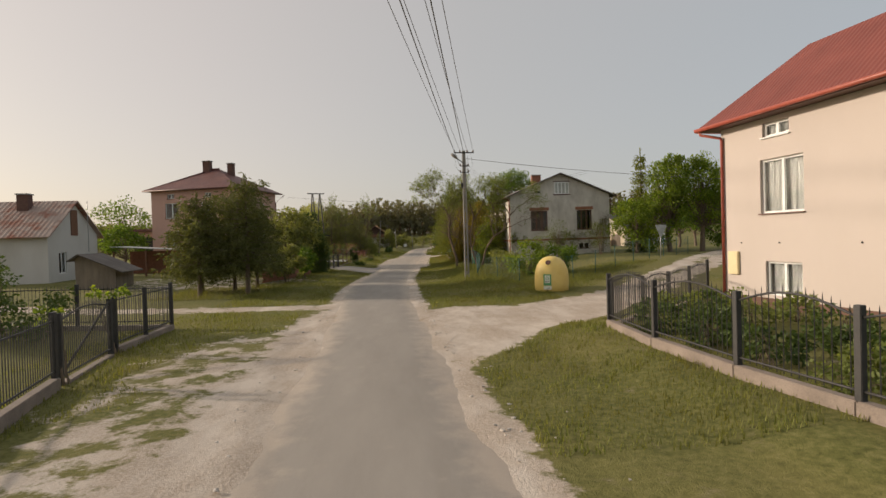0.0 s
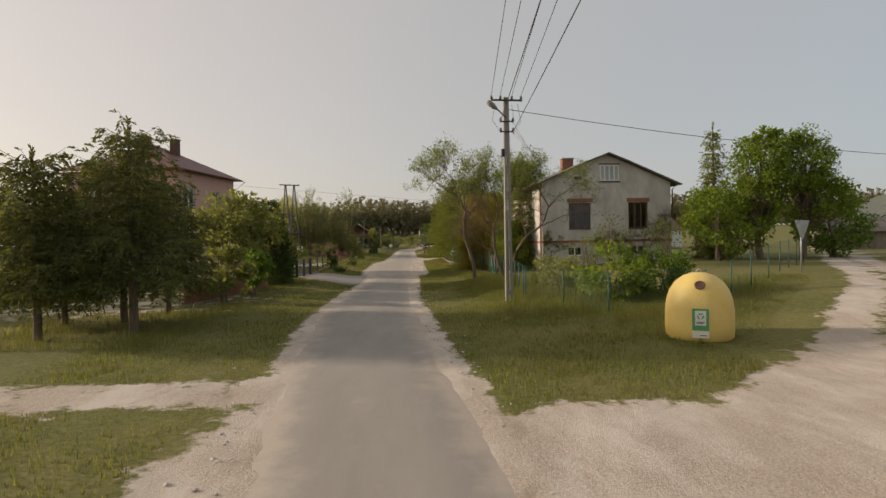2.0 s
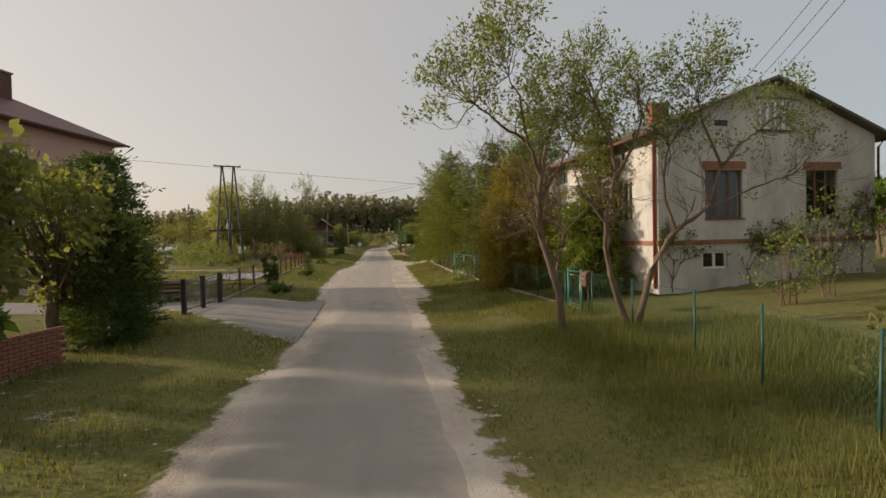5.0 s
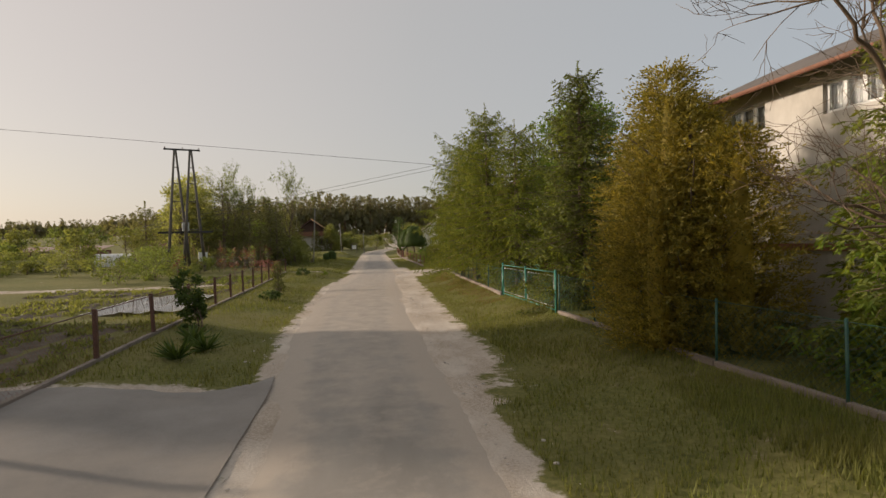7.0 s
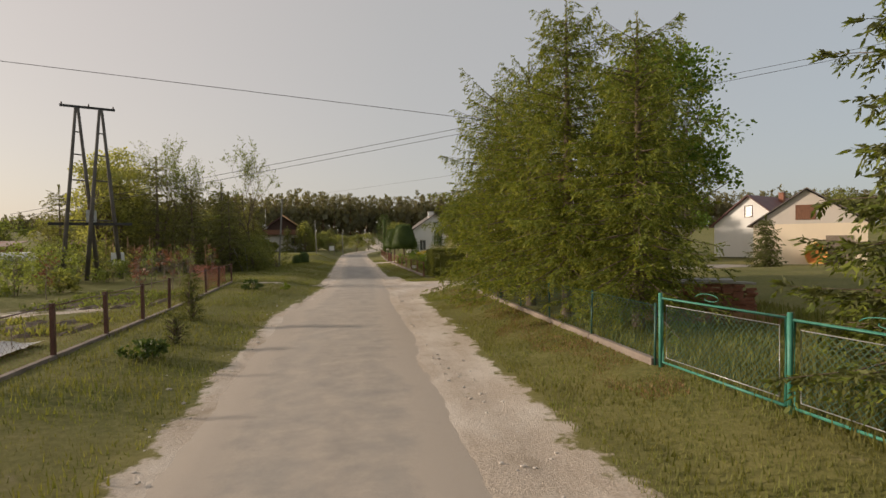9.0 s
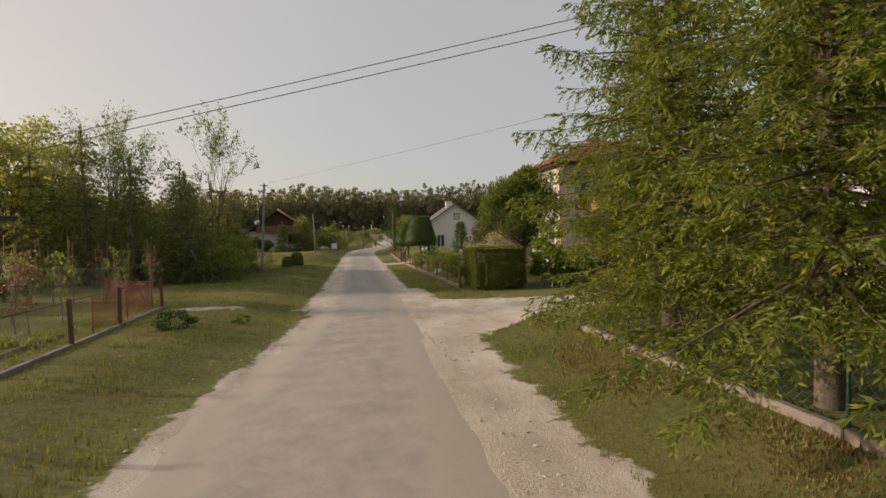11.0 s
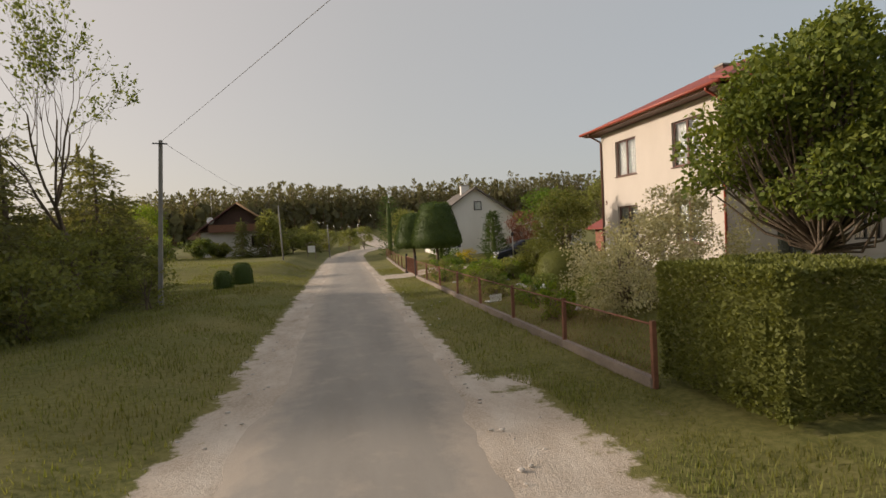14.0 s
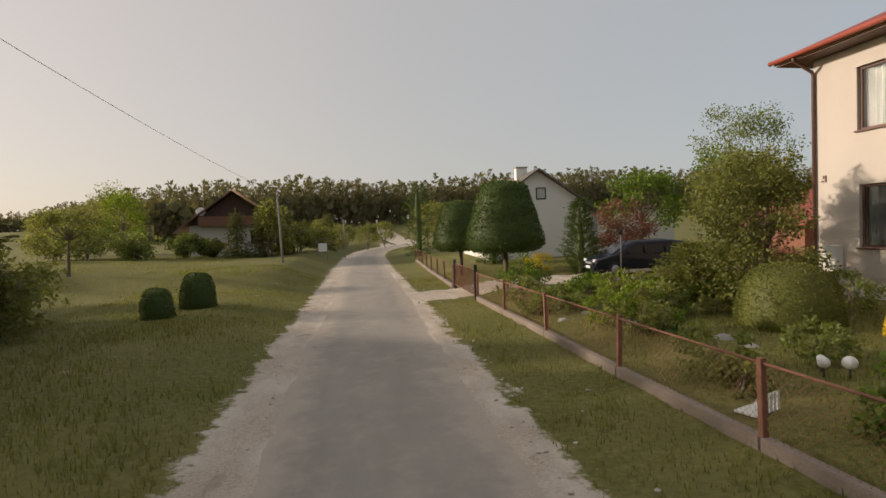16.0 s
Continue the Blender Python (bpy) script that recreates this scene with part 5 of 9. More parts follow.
def far_right_farm():
    b = shell("barn", pose(30.79, 90.75, 0.0, 0, 0, -48), 7.0, 9.5, 0.4, 3.6, plaster("pale_barn_render", (0.76, 0.64, 0.48), (0.60, 0.50, 0.38), 0.4),
              "cream rendered barn with a grey gable roof", {}, "barn")
    part("gable", prism(bmesh.new(), [(0, 3.602), (3.4, 6.1), (7.0, 3.602)], 0.0, 0.3), PLASTER_PEACH, b)
    part("roof", thick_faces([((-0.4, -0.3, 3.5), (3.45, -0.3, 6.28), (3.45, 9.8, 6.28), (-0.4, 9.8, 3.5)), ((3.45, -0.3, 6.28), (7.5, -0.3, 3.5), (7.5, 9.8, 3.5), (3.45, 9.8, 6.28))], 0.10), ROOF_GREY, b)
    part("hatch", boxes((2.75, -0.05, 3.9, 4.0, -0.002, 5.0), bevel=0.004), WOOD_BROWN, b)
    part("door", boxes((4.6, -0.05, 0.6, 6.2, -0.002, 2.7), bevel=0.004), WOOD_GREY, b)
    sl = thing("wheelbarrow", pose(33.05, 87.35, ground_z(33.05, 87.35), 0, 0, -48), "orange wheelbarrow leaning upright against the barn wall", "wheelbarrow")
    body = bmesh.new()
    ring = [(-0.45, 0.1), (-0.7, 0.7), (-0.55, 1.35), (0.0, 1.65), (0.55, 1.35), (0.7, 0.7), (0.45, 0.1)]
    a = [body.verts.new((x, 0.0, z)) for x, z in ring]
    c = [body.verts.new((x * 0.6, 0.35, 0.85 + (z - 0.85) * 0.6)) for x, z in ring]
    body.faces.new(c)
    for i in range(7):
        body.faces.new((a[i], c[i], c[(i + 1) % 7], a[(i + 1) % 7]))
    part("tray", body, surface("orange_paint", (0.48, 0.17, 0.04), (0.60, 0.24, 0.06), 3, 0.5), sl)
    part("rim", bar([(x, 0, z) for x, z in ring + ring[:1]], 0.04, 6), surface("yellow_paint", (0.6, 0.40, 0.10), (0.7, 0.5, 0.15), 3, 0.5), sl)
    a = shell("house", pose(38.52, 105.17, 0.25, 0, 0, -65), 7.0, 10.0, 0.3, 3.7, PLASTER_WHITE, "white gabled cottage with a red-brown roof", {})
    part("gable", prism(bmesh.new(), [(0, 3.702), (3.5, 6.5), (7.0, 3.702)], 0.0, 0.3), PLASTER_WHITE, a)
    put_window(a, ((0, -0.04), (7, -0.04)), (3.1, 3.9, 4.4, 5.6), 0, METAL_BROWN, None, False, 0.0)
    part("roof", thick_faces([((-0.4, -0.4, 3.5), (3.5, -0.4, 6.68), (3.5, 10.3, 6.68), (-0.4, 10.3, 3.5)), ((3.5, -0.4, 6.68), (7.4, -0.4, 3.5), (7.4, 10.3, 3.5), (3.5, 10.3, 6.68))], 0.10), ROOF_BROWN, a)
    chimney(a, 4.2, 6.0, 5.8, 7.1, 0.5, 0.5, BRICK)
    # houses far along the side track
    f = shell("house", pose(47.0, 60.0, 0.0, 0, 0, -20), 8.0, 9.0, 0.8, 3.9, PLASTER_WHITE, "pale bungalow with a grey-green gable roof", {})
    part("gable", prism(bmesh.new(), [(0, 3.902), (4, 6.4), (8, 3.902)], 0.0, 0.3), PLASTER_WHITE, f)
    put_window(f, ((0, -0.04), (8, -0.04)), (3.4, 4.6, 2.0, 3.2), 1, METAL_BROWN, None, False, 0.0)
    part("roof", thick_faces([((-0.6, -0.5, 3.6), (4, -0.5, 6.6), (4, 9.4, 6.6), (-0.6, 9.4, 3.6)), ((4, -0.5, 6.6), (8.6, -0.5, 3.6), (8.6, 9.4, 3.6), (4, 9.4, 6.6))], 0.1), surface("grey_green_roof", (0.07, 0.08, 0.065), (0.11, 0.12, 0.10), 1, 0.8), f)
    g = thing("shed", pose(40.3, 57.5, 0.9, 0, 0, -12), "long brown shed with a grey roof", "shed")
    part("wall", boxes((0, 0, 0, 5.0, 4.0, 1.9)), WOOD_GREY, g)
    part("roof", thick_faces([((-0.3, -0.4, 1.8), (5.3, -0.4, 1.8), (5.3, 2.0, 3.2), (-0.3, 2.0, 3.2)), ((-0.3, 2.0, 3.2), (5.3, 2.0, 3.2), (5.3, 4.5, 1.8), (-0.3, 4.5, 1.8))], 0.06), ROOF_GREY, g)


cream_house()
grey_house()
pink_house()
white_gable_house()
timber_house()
corner_house()
left_cottage()
far_right_farm()

# ---- trees, bushes and hedges ----
def plant_left_row():
    dark = "dark spruce with bare lower trunk beside the road"
    for i, (x, y, h, r, low) in enumerate([(-7.7, 27.4, 6.4, 2.3, 0.30), (-9.9, 26.6, 5.4, 2.0, 0.30), (-9.3, 30.0, 5.8, 2.2, 0.30), (-8.5, 31.6, 5.2, 1.9, 0.30), (-11.0, 29.6, 4.8, 1.7, 0.26)]):
        spruce("spruce", x, y, h, r, dark, LEAF_SPRUCE_DARK, 11 + i, 19, 0.40, low, 0.75, 0.32, taper=0.45, boughs=1.15)
    leafy_tree("lilac_bush", -7.4, 34.6, 2.9, [(0, 0, 1.7, 0.9, 0.9, 1.2), (0.3, 0.4, 1.1, 0.8, 0.8, 0.9)], "loose lilac bush with broad fresh leaves", LEAF_WOOD, BARK, 26, 60, 0.20, 0.07, 21, "bush", 3)
    leafy_tree("walnut_tree", -8.6, 38.8, 5.2, [(0, 0, 3.6, 2.0, 2.0, 1.5), (-0.9, 0.8, 2.6, 1.6, 1.6, 1.3), (0.8, -0.4, 2.4, 1.3, 1.3, 1.1)], "round dark-leaved walnut tree by a brick wall", LEAF_WOOD, BARK, 70, 75, 0.22, 0.16, 22)
    leafy_tree("walnut_tree", -8.0, 42.3, 4.9, [(0, 0, 3.1, 1.9, 1.9, 1.6), (0.3, 0.9, 2.0, 1.5, 1.5, 1.5)], "dense dark-leaved tree beside the road", LEAF_WOOD, BARK, 66, 75, 0.20, 0.15, 23)
    leafy_tree("vine_bush", -6.8, 36.6, 2.6, [(0, 0, 1.5, 0.75, 0.75, 1.1)], "climbing bush with large bright leaves", LEAF_BROAD, BARK, 16, 55, 0.24, 0.05, 24, "bush", 2)
    thuja("thuja", -7.9, 44.4, 5.4, 1.35, "tall dark thuja beside the driveway", LEAF_TOPIARY, 25, 6500, 0.24)
    thuja("thuja", -8.7, 45.9, 5.0, 1.5, "tall dark thuja beside the driveway", LEAF_TOPIARY, 26, 3400, 0.26)
    thuja("thuja", -7.1, 42.9, 3.4, 1.0, "low dark thuja beside the driveway", LEAF_TOPIARY, 27, 5000, 0.22)
    leafy_tree("laurel_bush", -10.9, 14.6, 2.4, [(0.6, 0, 1.0, 1.7, 1.3, 1.0), (-1.4, 0.3, 1.25, 1.9, 1.4, 1.2)], "broad dark green bush behind the gate", LEAF_TOPIARY, BARK, 50, 70, 0.13, 0.06, 19, "bush", 5)
    leafy_tree("laurel_bush", -13.0, 16.2, 2.9, [(0, 0, 1.6, 1.2, 1.2, 1.3)], "tall dark green bush before the cottage", LEAF_TOPIARY, BARK, 44, 70, 0.13, 0.06, 18, "bush", 5)
    leafy_tree("grape_vine", -5.5, 9.4, 1.6, [(-0.3, 0.0, 1.38, 0.35, 0.2, 0.16)], "pale grape vine growing over a fence", LEAF_BRIGHT, BARK, 6, 12, 0.10, 0.03, 29, "vine", 2)
    leafy_tree("grape_vine", -6.2, 12.2, 1.8, [(0, 0, 1.6, 0.45, 0.3, 0.14)], "pale grape vine growing over a fence", LEAF_BRIGHT, BARK, 9, 16, 0.11, 0.03, 30, "vine", 2)
    for i, (x, y, h, r) in enumerate([(-33, 58, 4.6, 2.4), (-27.5, 52, 4.2, 2.2), (-38, 60, 5.2, 3.0), (-42, 50, 4.6, 2.6), (-44, 52, 7, 3.4), (-33, 62, 8, 3.4)]):
        leafy_tree("garden_tree", x, y, h, [(0, 0, h * 0.6, r, r, h * 0.38)], "garden tree behind the cottage", LEAF_BROAD if i % 2 else LEAF_WOOD, BARK, 40, 60, 0.26, 0.14, 31 + i)


def plant_right_first():
    spruce("spruce", 21.4, 45.5, 9.2, 1.5, "slender tall spruce behind the grey house garden", LEAF_SPRUCE, 41, 26, 0.5, 0.06, 0.8, 0.34)
    leafy_tree("maple_tree", 22.4, 42.2, 8.6, [(0, 0, 5.6, 1.7, 1.7, 2.3), (-0.6, 0.2, 3.4, 1.9, 1.9, 1.9), (0.3, 0, 7.2, 1.0, 1.0, 1.0)], "full green maple tree at the field edge", LEAF_BRIGHT, BARK, 110, 85, 0.18, 0.18, 42)
    leafy_tree("maple_tree", 25.0, 42.0, 8.8, [(0, 0, 5.6, 1.8, 1.8, 2.4), (0.6, 0, 3.4, 2.2, 2.0, 1.9)], "bright green maple tree at the field edge", LEAF_BRIGHT, BARK, 120, 85, 0.18, 0.18, 43)
    leafy_tree("hazel_bush", 19.4, 42.0, 4.8, [(0, 0, 2.7, 1.9, 1.9, 1.9), (1.6, 0.6, 2.2, 1.8, 1.6, 1.8)], "tall green hazel bush", LEAF_BRIGHT, BARK, 70, 75, 0.20, 0.12, 44, "bush", 4)
    leafy_tree("hazel_bush", 27.8, 43.0, 4.2, [(0, 0, 2.2, 1.9, 1.9, 1.8)], "green hazel bush at the field edge", LEAF_BROAD, BARK, 40, 70, 0.22, 0.10, 45, "bush", 4)
    leafy_tree("elder_bush", 7.8, 29.4, 2.1, [(0, 0, 1.15, 1.2, 1.1, 0.95), (1.2, 0.4, 0.9, 0.9, 0.9, 0.8)], "loose elder bush growing over a wire fence", LEAF_BRIGHT, BARK, 34, 60, 0.17, 0.05, 46, "bush", 4)
    leafy_tree("elder_bush", 9.8, 29.8, 1.7, [(0, 0, 0.9, 1.0, 0.9, 0.8)], "low green bush behind a wire fence", LEAF_BROAD, BARK, 22, 55, 0.15, 0.05, 47, "bush", 4)
    leafy_tree("elder_bush", 6.9, 33.6, 1.5, [(0, 0, 0.8, 0.9, 1.6, 0.7)], "low dull-green bush under the pole", LEAF_WOOD, BARK, 22, 55, 0.14, 0.05, 48, "bush", 4)
    for i, (x, y, h) in enumerate([(13.0, 42.2, 3.4), (16.6, 42.6, 3.0), (11.2, 41.8, 2.4)]):
        leafy_tree("bare_bush", x, y, h, [(0, 0, h * 0.55, 1.3, 0.9, h * 0.4)], "thin half-bare bush before the grey house", LEAF_DULL, BARK_PALE, 40, 12, 0.12, 0.05, 49 + i, "bush", 5)
    for i, (x, y, h) in enumerate([(34, 60, 5), (40, 76, 6), (52, 84, 7), (60, 78, 6), (30, 56, 4.5), (58, 92, 8)]):
        leafy_tree("field_tree", x, y, h, [(0, 0, h * 0.6, h * 0.36, h * 0.36, h * 0.38)], "green tree along the sandy track", LEAF_BROAD, BARK, 36, 60, 0.28, 0.14, 55 + i)


def plant_sumacs():
    """Crooked, half-bare trees with high spreading crowns. Each: base, its stems as bent lines with their forks, and how leafy it is."""
    trees = [
        ((4.5, 41.5), [([(4.5, 41.5, 0.1), (4.33, 41.5, 1.5), (3.96, 41.5, 2.5), (3.86, 41.55, 3.5), (3.97, 41.5, 4.3)], 0.17),
                       ([(3.97, 41.5, 4.2), (3.60, 41.4, 5.1), (2.9, 41.3, 5.5), (2.2, 41.2, 6.0)], 0.085), ([(3.97, 41.5, 4.3), (4.15, 41.7, 5.0), (4.5, 42.0, 5.8)], 0.08),
                       ([(3.88, 41.5, 3.6), (4.5, 41.9, 4.4), (5.1, 42.2, 5.3)], 0.06), ([(3.6, 41.4, 5.0), (3.2, 40.6, 5.9), (2.8, 40.2, 6.4)], 0.05), ([(4.2, 41.5, 1.9), (4.55, 41.3, 2.7), (4.3, 41.2, 3.1)], 0.05)], 0.8, 71),
        ((6.25, 41.2), [([(6.2, 41.2, 0.1), (5.8, 41.2, 1.3), (5.58, 41.2, 2.1), (5.55, 41.2, 3.1), (5.86, 41.2, 4.3)], 0.15), ([(5.86, 41.2, 4.3), (5.65, 41.1, 5.2), (5.2, 41.0, 6.0)], 0.08),
                        ([(5.86, 41.2, 4.2), (6.5, 41.5, 5.0), (6.9, 41.8, 5.8)], 0.075), ([(5.56, 41.2, 3.0), (5.0, 41.5, 3.9), (4.8, 41.8, 4.9)], 0.05),
                        ([(6.35, 41.2, 0.2), (6.80, 41.2, 1.8), (7.45, 41.2, 2.8), (8.45, 41.2, 3.35), (8.8, 41.2, 4.5)], 0.14), ([(7.45, 41.2, 2.8), (7.2, 41.4, 3.9), (7.5, 41.5, 5.0)], 0.08),
                        ([(8.8, 41.2, 4.4), (8.2, 41.0, 5.4), (7.9, 40.8, 6.0)], 0.06), ([(8.8, 41.2, 4.4), (9.5, 41.4, 5.1), (10.2, 41.5, 5.5)], 0.06), ([(8.45, 41.2, 3.35), (9.3, 40.9, 3.8), (10.2, 40.7, 4.1)], 0.05)], 0.65, 72),
        ((6.2, 46.5), [([(6.16, 46.5, 0.1), (6.14, 46.5, 1.0), (6.2, 46.5, 1.9), (6.42, 46.5, 2.4), (6.4, 46.5, 2.85), (5.7, 46.5, 3.35), (5.2, 46.5, 4.0)], 0.105), ([(6.16, 46.5, 1.8), (5.6, 46.4, 2.25), (4.92, 46.3, 2.8)], 0.08),
                       ([(5.2, 46.5, 4.0), (4.6, 46.4, 4.65), (4.1, 46.3, 5.1)], 0.055), ([(5.2, 46.5, 4.0), (5.15, 46.7, 4.7), (5.1, 46.8, 5.3)], 0.055), ([(5.7, 46.5, 3.35), (5.9, 46.7, 4.2), (6.0, 46.9, 4.8)], 0.05), ([(6.5, 46.5, 2.85), (7.2, 46.3, 3.6), (7.9, 46.2, 4.2)], 0.05)], 0.0, 73)]
    for (x, y), stems, leafy, seed in trees:
        rs = np.random.RandomState(seed)
        t = thing("sumac_tree", pose(x, y, 0), "crooked half-bare tree with a spreading crown of sparse leaves" if leafy > 0.3 else "crooked bare-twigged tree leaning over the fence", "tree", "crooked trees before the grey house")
        limbs = Limbs()
        tips, ways = [], []
        org = np.array([x, y, 0.0])

        def grow(p, d, length, r, level):
            pts, rad = [np.array(p)], [r]
            q, dd = np.array(p, float), np.array(d, float)
            for s in range(3):
                dd = unit(dd + rs.normal(0, 0.24, 3) + np.array([0, 0, 0.06]))
                q = q + dd * length / 3
                pts.append(q.copy())
                rad.append(r * (1 - 0.45 * (s + 1) / 3))
            limbs.add(pts, rad, 5 if level < 2 else 3)
            if level >= 3:
                tips.append(pts[-1])
                ways.append(dd)
            if level >= 4:
                return
            for _ in range(2 if rs.uniform() < 0.45 else 3):
                nd = unit(dd + rs.normal(0, 0.60, 3) * np.array([1, 1, 0.6]) + np.array([0, 0, 0.10]))
                k = rs.randint(1, 4)
                grow(pts[k], nd, length * rs.uniform(0.66, 0.88), max(0.004, rad[k] * 0.66), level + 1)

        for i, (line, r0) in enumerate(stems):
            r0 = r0 * 0.66
            L = np.array(line) - org
            u = np.linspace(0, len(L) - 1, (len(L) - 1) * 4 + 1)
            pts = np.stack([np.interp(u, np.arange(len(L)), L[:, j]) for j in range(3)], 1)
            pts[1:-1] = (pts[:-2] + pts[1:-1] * 2 + pts[2:]) / 4 + rs.normal(0, 0.018, (len(u) - 2, 3))
            rad = np.linspace(r0, r0 * (0.62 if r0 > 0.1 else 0.42), len(u))
            limbs.add(pts, rad, 8)
            end = unit(pts[-1] - pts[-3])
            if r0 < 0.066:
                for _ in range(9 if leafy > 0.3 else 8):
                    grow(pts[-1], unit(end + rs.normal(0, 0.5, 3)), 0.80, rad[-1] * 0.8, 1)
                for k in (len(u) // 2, len(u) * 3 // 4):
                    grow(pts[k], unit(end + rs.normal(0, 0.8, 3) + np.array([0, 0, 0.3])), 0.65, rad[k] * 0.5, 2)
            else:
                for k in (len(u) // 2, len(u) * 2 // 3, len(u) * 3 // 4, len(u) - 3, len(u) - 1):
                    grow(pts[k], unit(end * 0.7 + rs.normal(0, 0.55, 3) + np.array([0, 0, 0.8])), 0.95, rad[k] * 0.45, 1)
        limbs.make("trunk", BARK_PALE, t)
        T, Wy = np.array(tips), np.array(ways)
        keep = rs.uniform(0, 1, len(T)) < leafy * (smooth(4.5, 5.6, T[:, 2]) + 0.03) + 1e-3
        T, Wy = T[keep], Wy[keep]
        idx = np.repeat(np.arange(len(T)), 11)
        P = T[idx] + rs.normal(0, 0.09, (len(idx), 3))
        v, f = rhombs(rs, P, Wy[idx] + np.array([0, 0, -0.25]), 0.11, 0.045, 0.9)
        from_arrays("crown", v, f, LEAF_DULL, t)


def plant_right_second():
    spruce("spruce", 8.8, 48.8, 8.3, 1.9, "tall green spruce with hanging sprays against the grey house", LEAF_SPRUCE, 82, 25, 0.55, 0.03, 1.0, 0.27, taper=0.6, boughs=1.2)
    spruce("spruce", 7.9, 48.3, 3.9, 1.6, "bushy green spruce with hanging sprays behind the fence", LEAF_SPRUCE, 81, 18, 0.55, 0.02, 1.0, 0.28, taper=0.45, boughs=1.25, shoot=LEAF_BRIGHT)
    thuja("golden_thuja", 6.5, 52.3, 6.0, 2.25, "broad golden-brown thuja leaning over the fence", LEAF_GOLD, 83, 42000, 0.17, lumps=60, upward=0.75, sag=0.35, power=0.9, plume=0.46, leaders=[(-0.4, 0.1, 6.5, 1.35), (0.2, 0.2, 5.6, 1.7), (-1.0, -0.3, 4.2, 1.15), (0.3, -1.1, 4.8, 1.3), (-0.4, 1.2, 5.2, 1.3)])
    thuja("golden_thuja", 7.8, 54.9, 6.6, 1.9, "tall golden-green thuja behind the fence", LEAF_GOLD, 84, 10000, 0.21, lumps=70, upward=0.7, sag=0.3, power=0.5, plume=0.42)
    spruce("spruce", 6.9, 59.2, 8.5, 2.3, "dense spruce behind the wire fence", LEAF_SPRUCE_DARK, 85, 34, 0.25, 0.02, 1.2, 0.24, taper=0.72, boughs=1.35, shoot=LEAF_SPRUCE)
    spruce("spruce", 8.4, 57.6, 6.6, 2.0, "dense spruce behind the wire fence", LEAF_SPRUCE, 86, 18, 0.32, 0.04, 0.7, 0.26)
    big = "large spruce with hanging sprays over the fence"
    spruce("spruce", 6.0, 69.6, 9.7, 2.7, big, LEAF_SPRUCE, 87, 30, 0.42, 0.15, 1.05, 0.26, taper=0.55, boughs=1.2, fine=7)
    spruce("spruce", 6.9, 67.2, 8.3, 2.15, big, LEAF_SPRUCE, 94, 26, 0.42, 0.12, 1.0, 0.26, taper=0.36, boughs=1.2, fine=7)
    spruce("spruce", 9.3, 71.6, 8.6, 2.3, big, LEAF_SPRUCE, 95, 22, 0.42, 0.12, 0.8, 0.28, taper=0.5)
    spruce("spruce", 6.0, 72.9, 9.0, 3.0, big, LEAF_SPRUCE, 88, 27, 0.42, 0.16, 0.95, 0.26, taper=0.45, boughs=1.2, fine=7)
    spruce("spruce", 5.7, 76.0, 8.9, 3.3, big, LEAF_SPRUCE, 89, 27, 0.42, 0.16, 0.95, 0.26, taper=0.38, boughs=1.2, fine=7)
    spruce("spruce", 6.9, 77.9, 7.4, 1.9, "spruce with long drooping branches at the end of the fence", LEAF_SPRUCE, 90, 26, 0.40, 0.15, 1.0, 0.25, taper=0.5, fine=7)
    leafy_tree("lime_tree", 15.9, 80.5, 12.6, [(0, 0, 8.0, 3.5, 3.5, 3.9), (-1.4, -1, 5.2, 2.8, 2.6, 2.4), (0.8, 0.4, 10.3, 2.3, 2.3, 1.9), (1.3, -0.6, 5.0, 2.3, 2.3, 2.0)], "big round-crowned green tree behind the spruces", LEAF_BROAD, BARK, 190, 80, 0.22, 0.25, 91)
    spruce("spruce", 27.2, 85.5, 3.5, 1.1, "small dark spruce before the white cottage", LEAF_SPRUCE_DARK, 92, 16, 0.35, 0.03, 0.8, 0.3)
    for i, (x, y, h, r) in enumerate([(31, 108, 8, 2.8), (44, 118, 9, 3.2), (55, 106, 8, 3), (24, 104.5, 5, 2.0), (28, 121, 7, 3), (35, 126, 9, 3.5)]):
        leafy_tree("far_tree", x, y, h, [(0, 0, h * 0.6, r, r, h * 0.36)], "green tree behind the farm buildings", LEAF_BROAD if i % 2 else LEAF_WOOD, BARK, 40, 60, 0.3, 0.16, 93 + i)


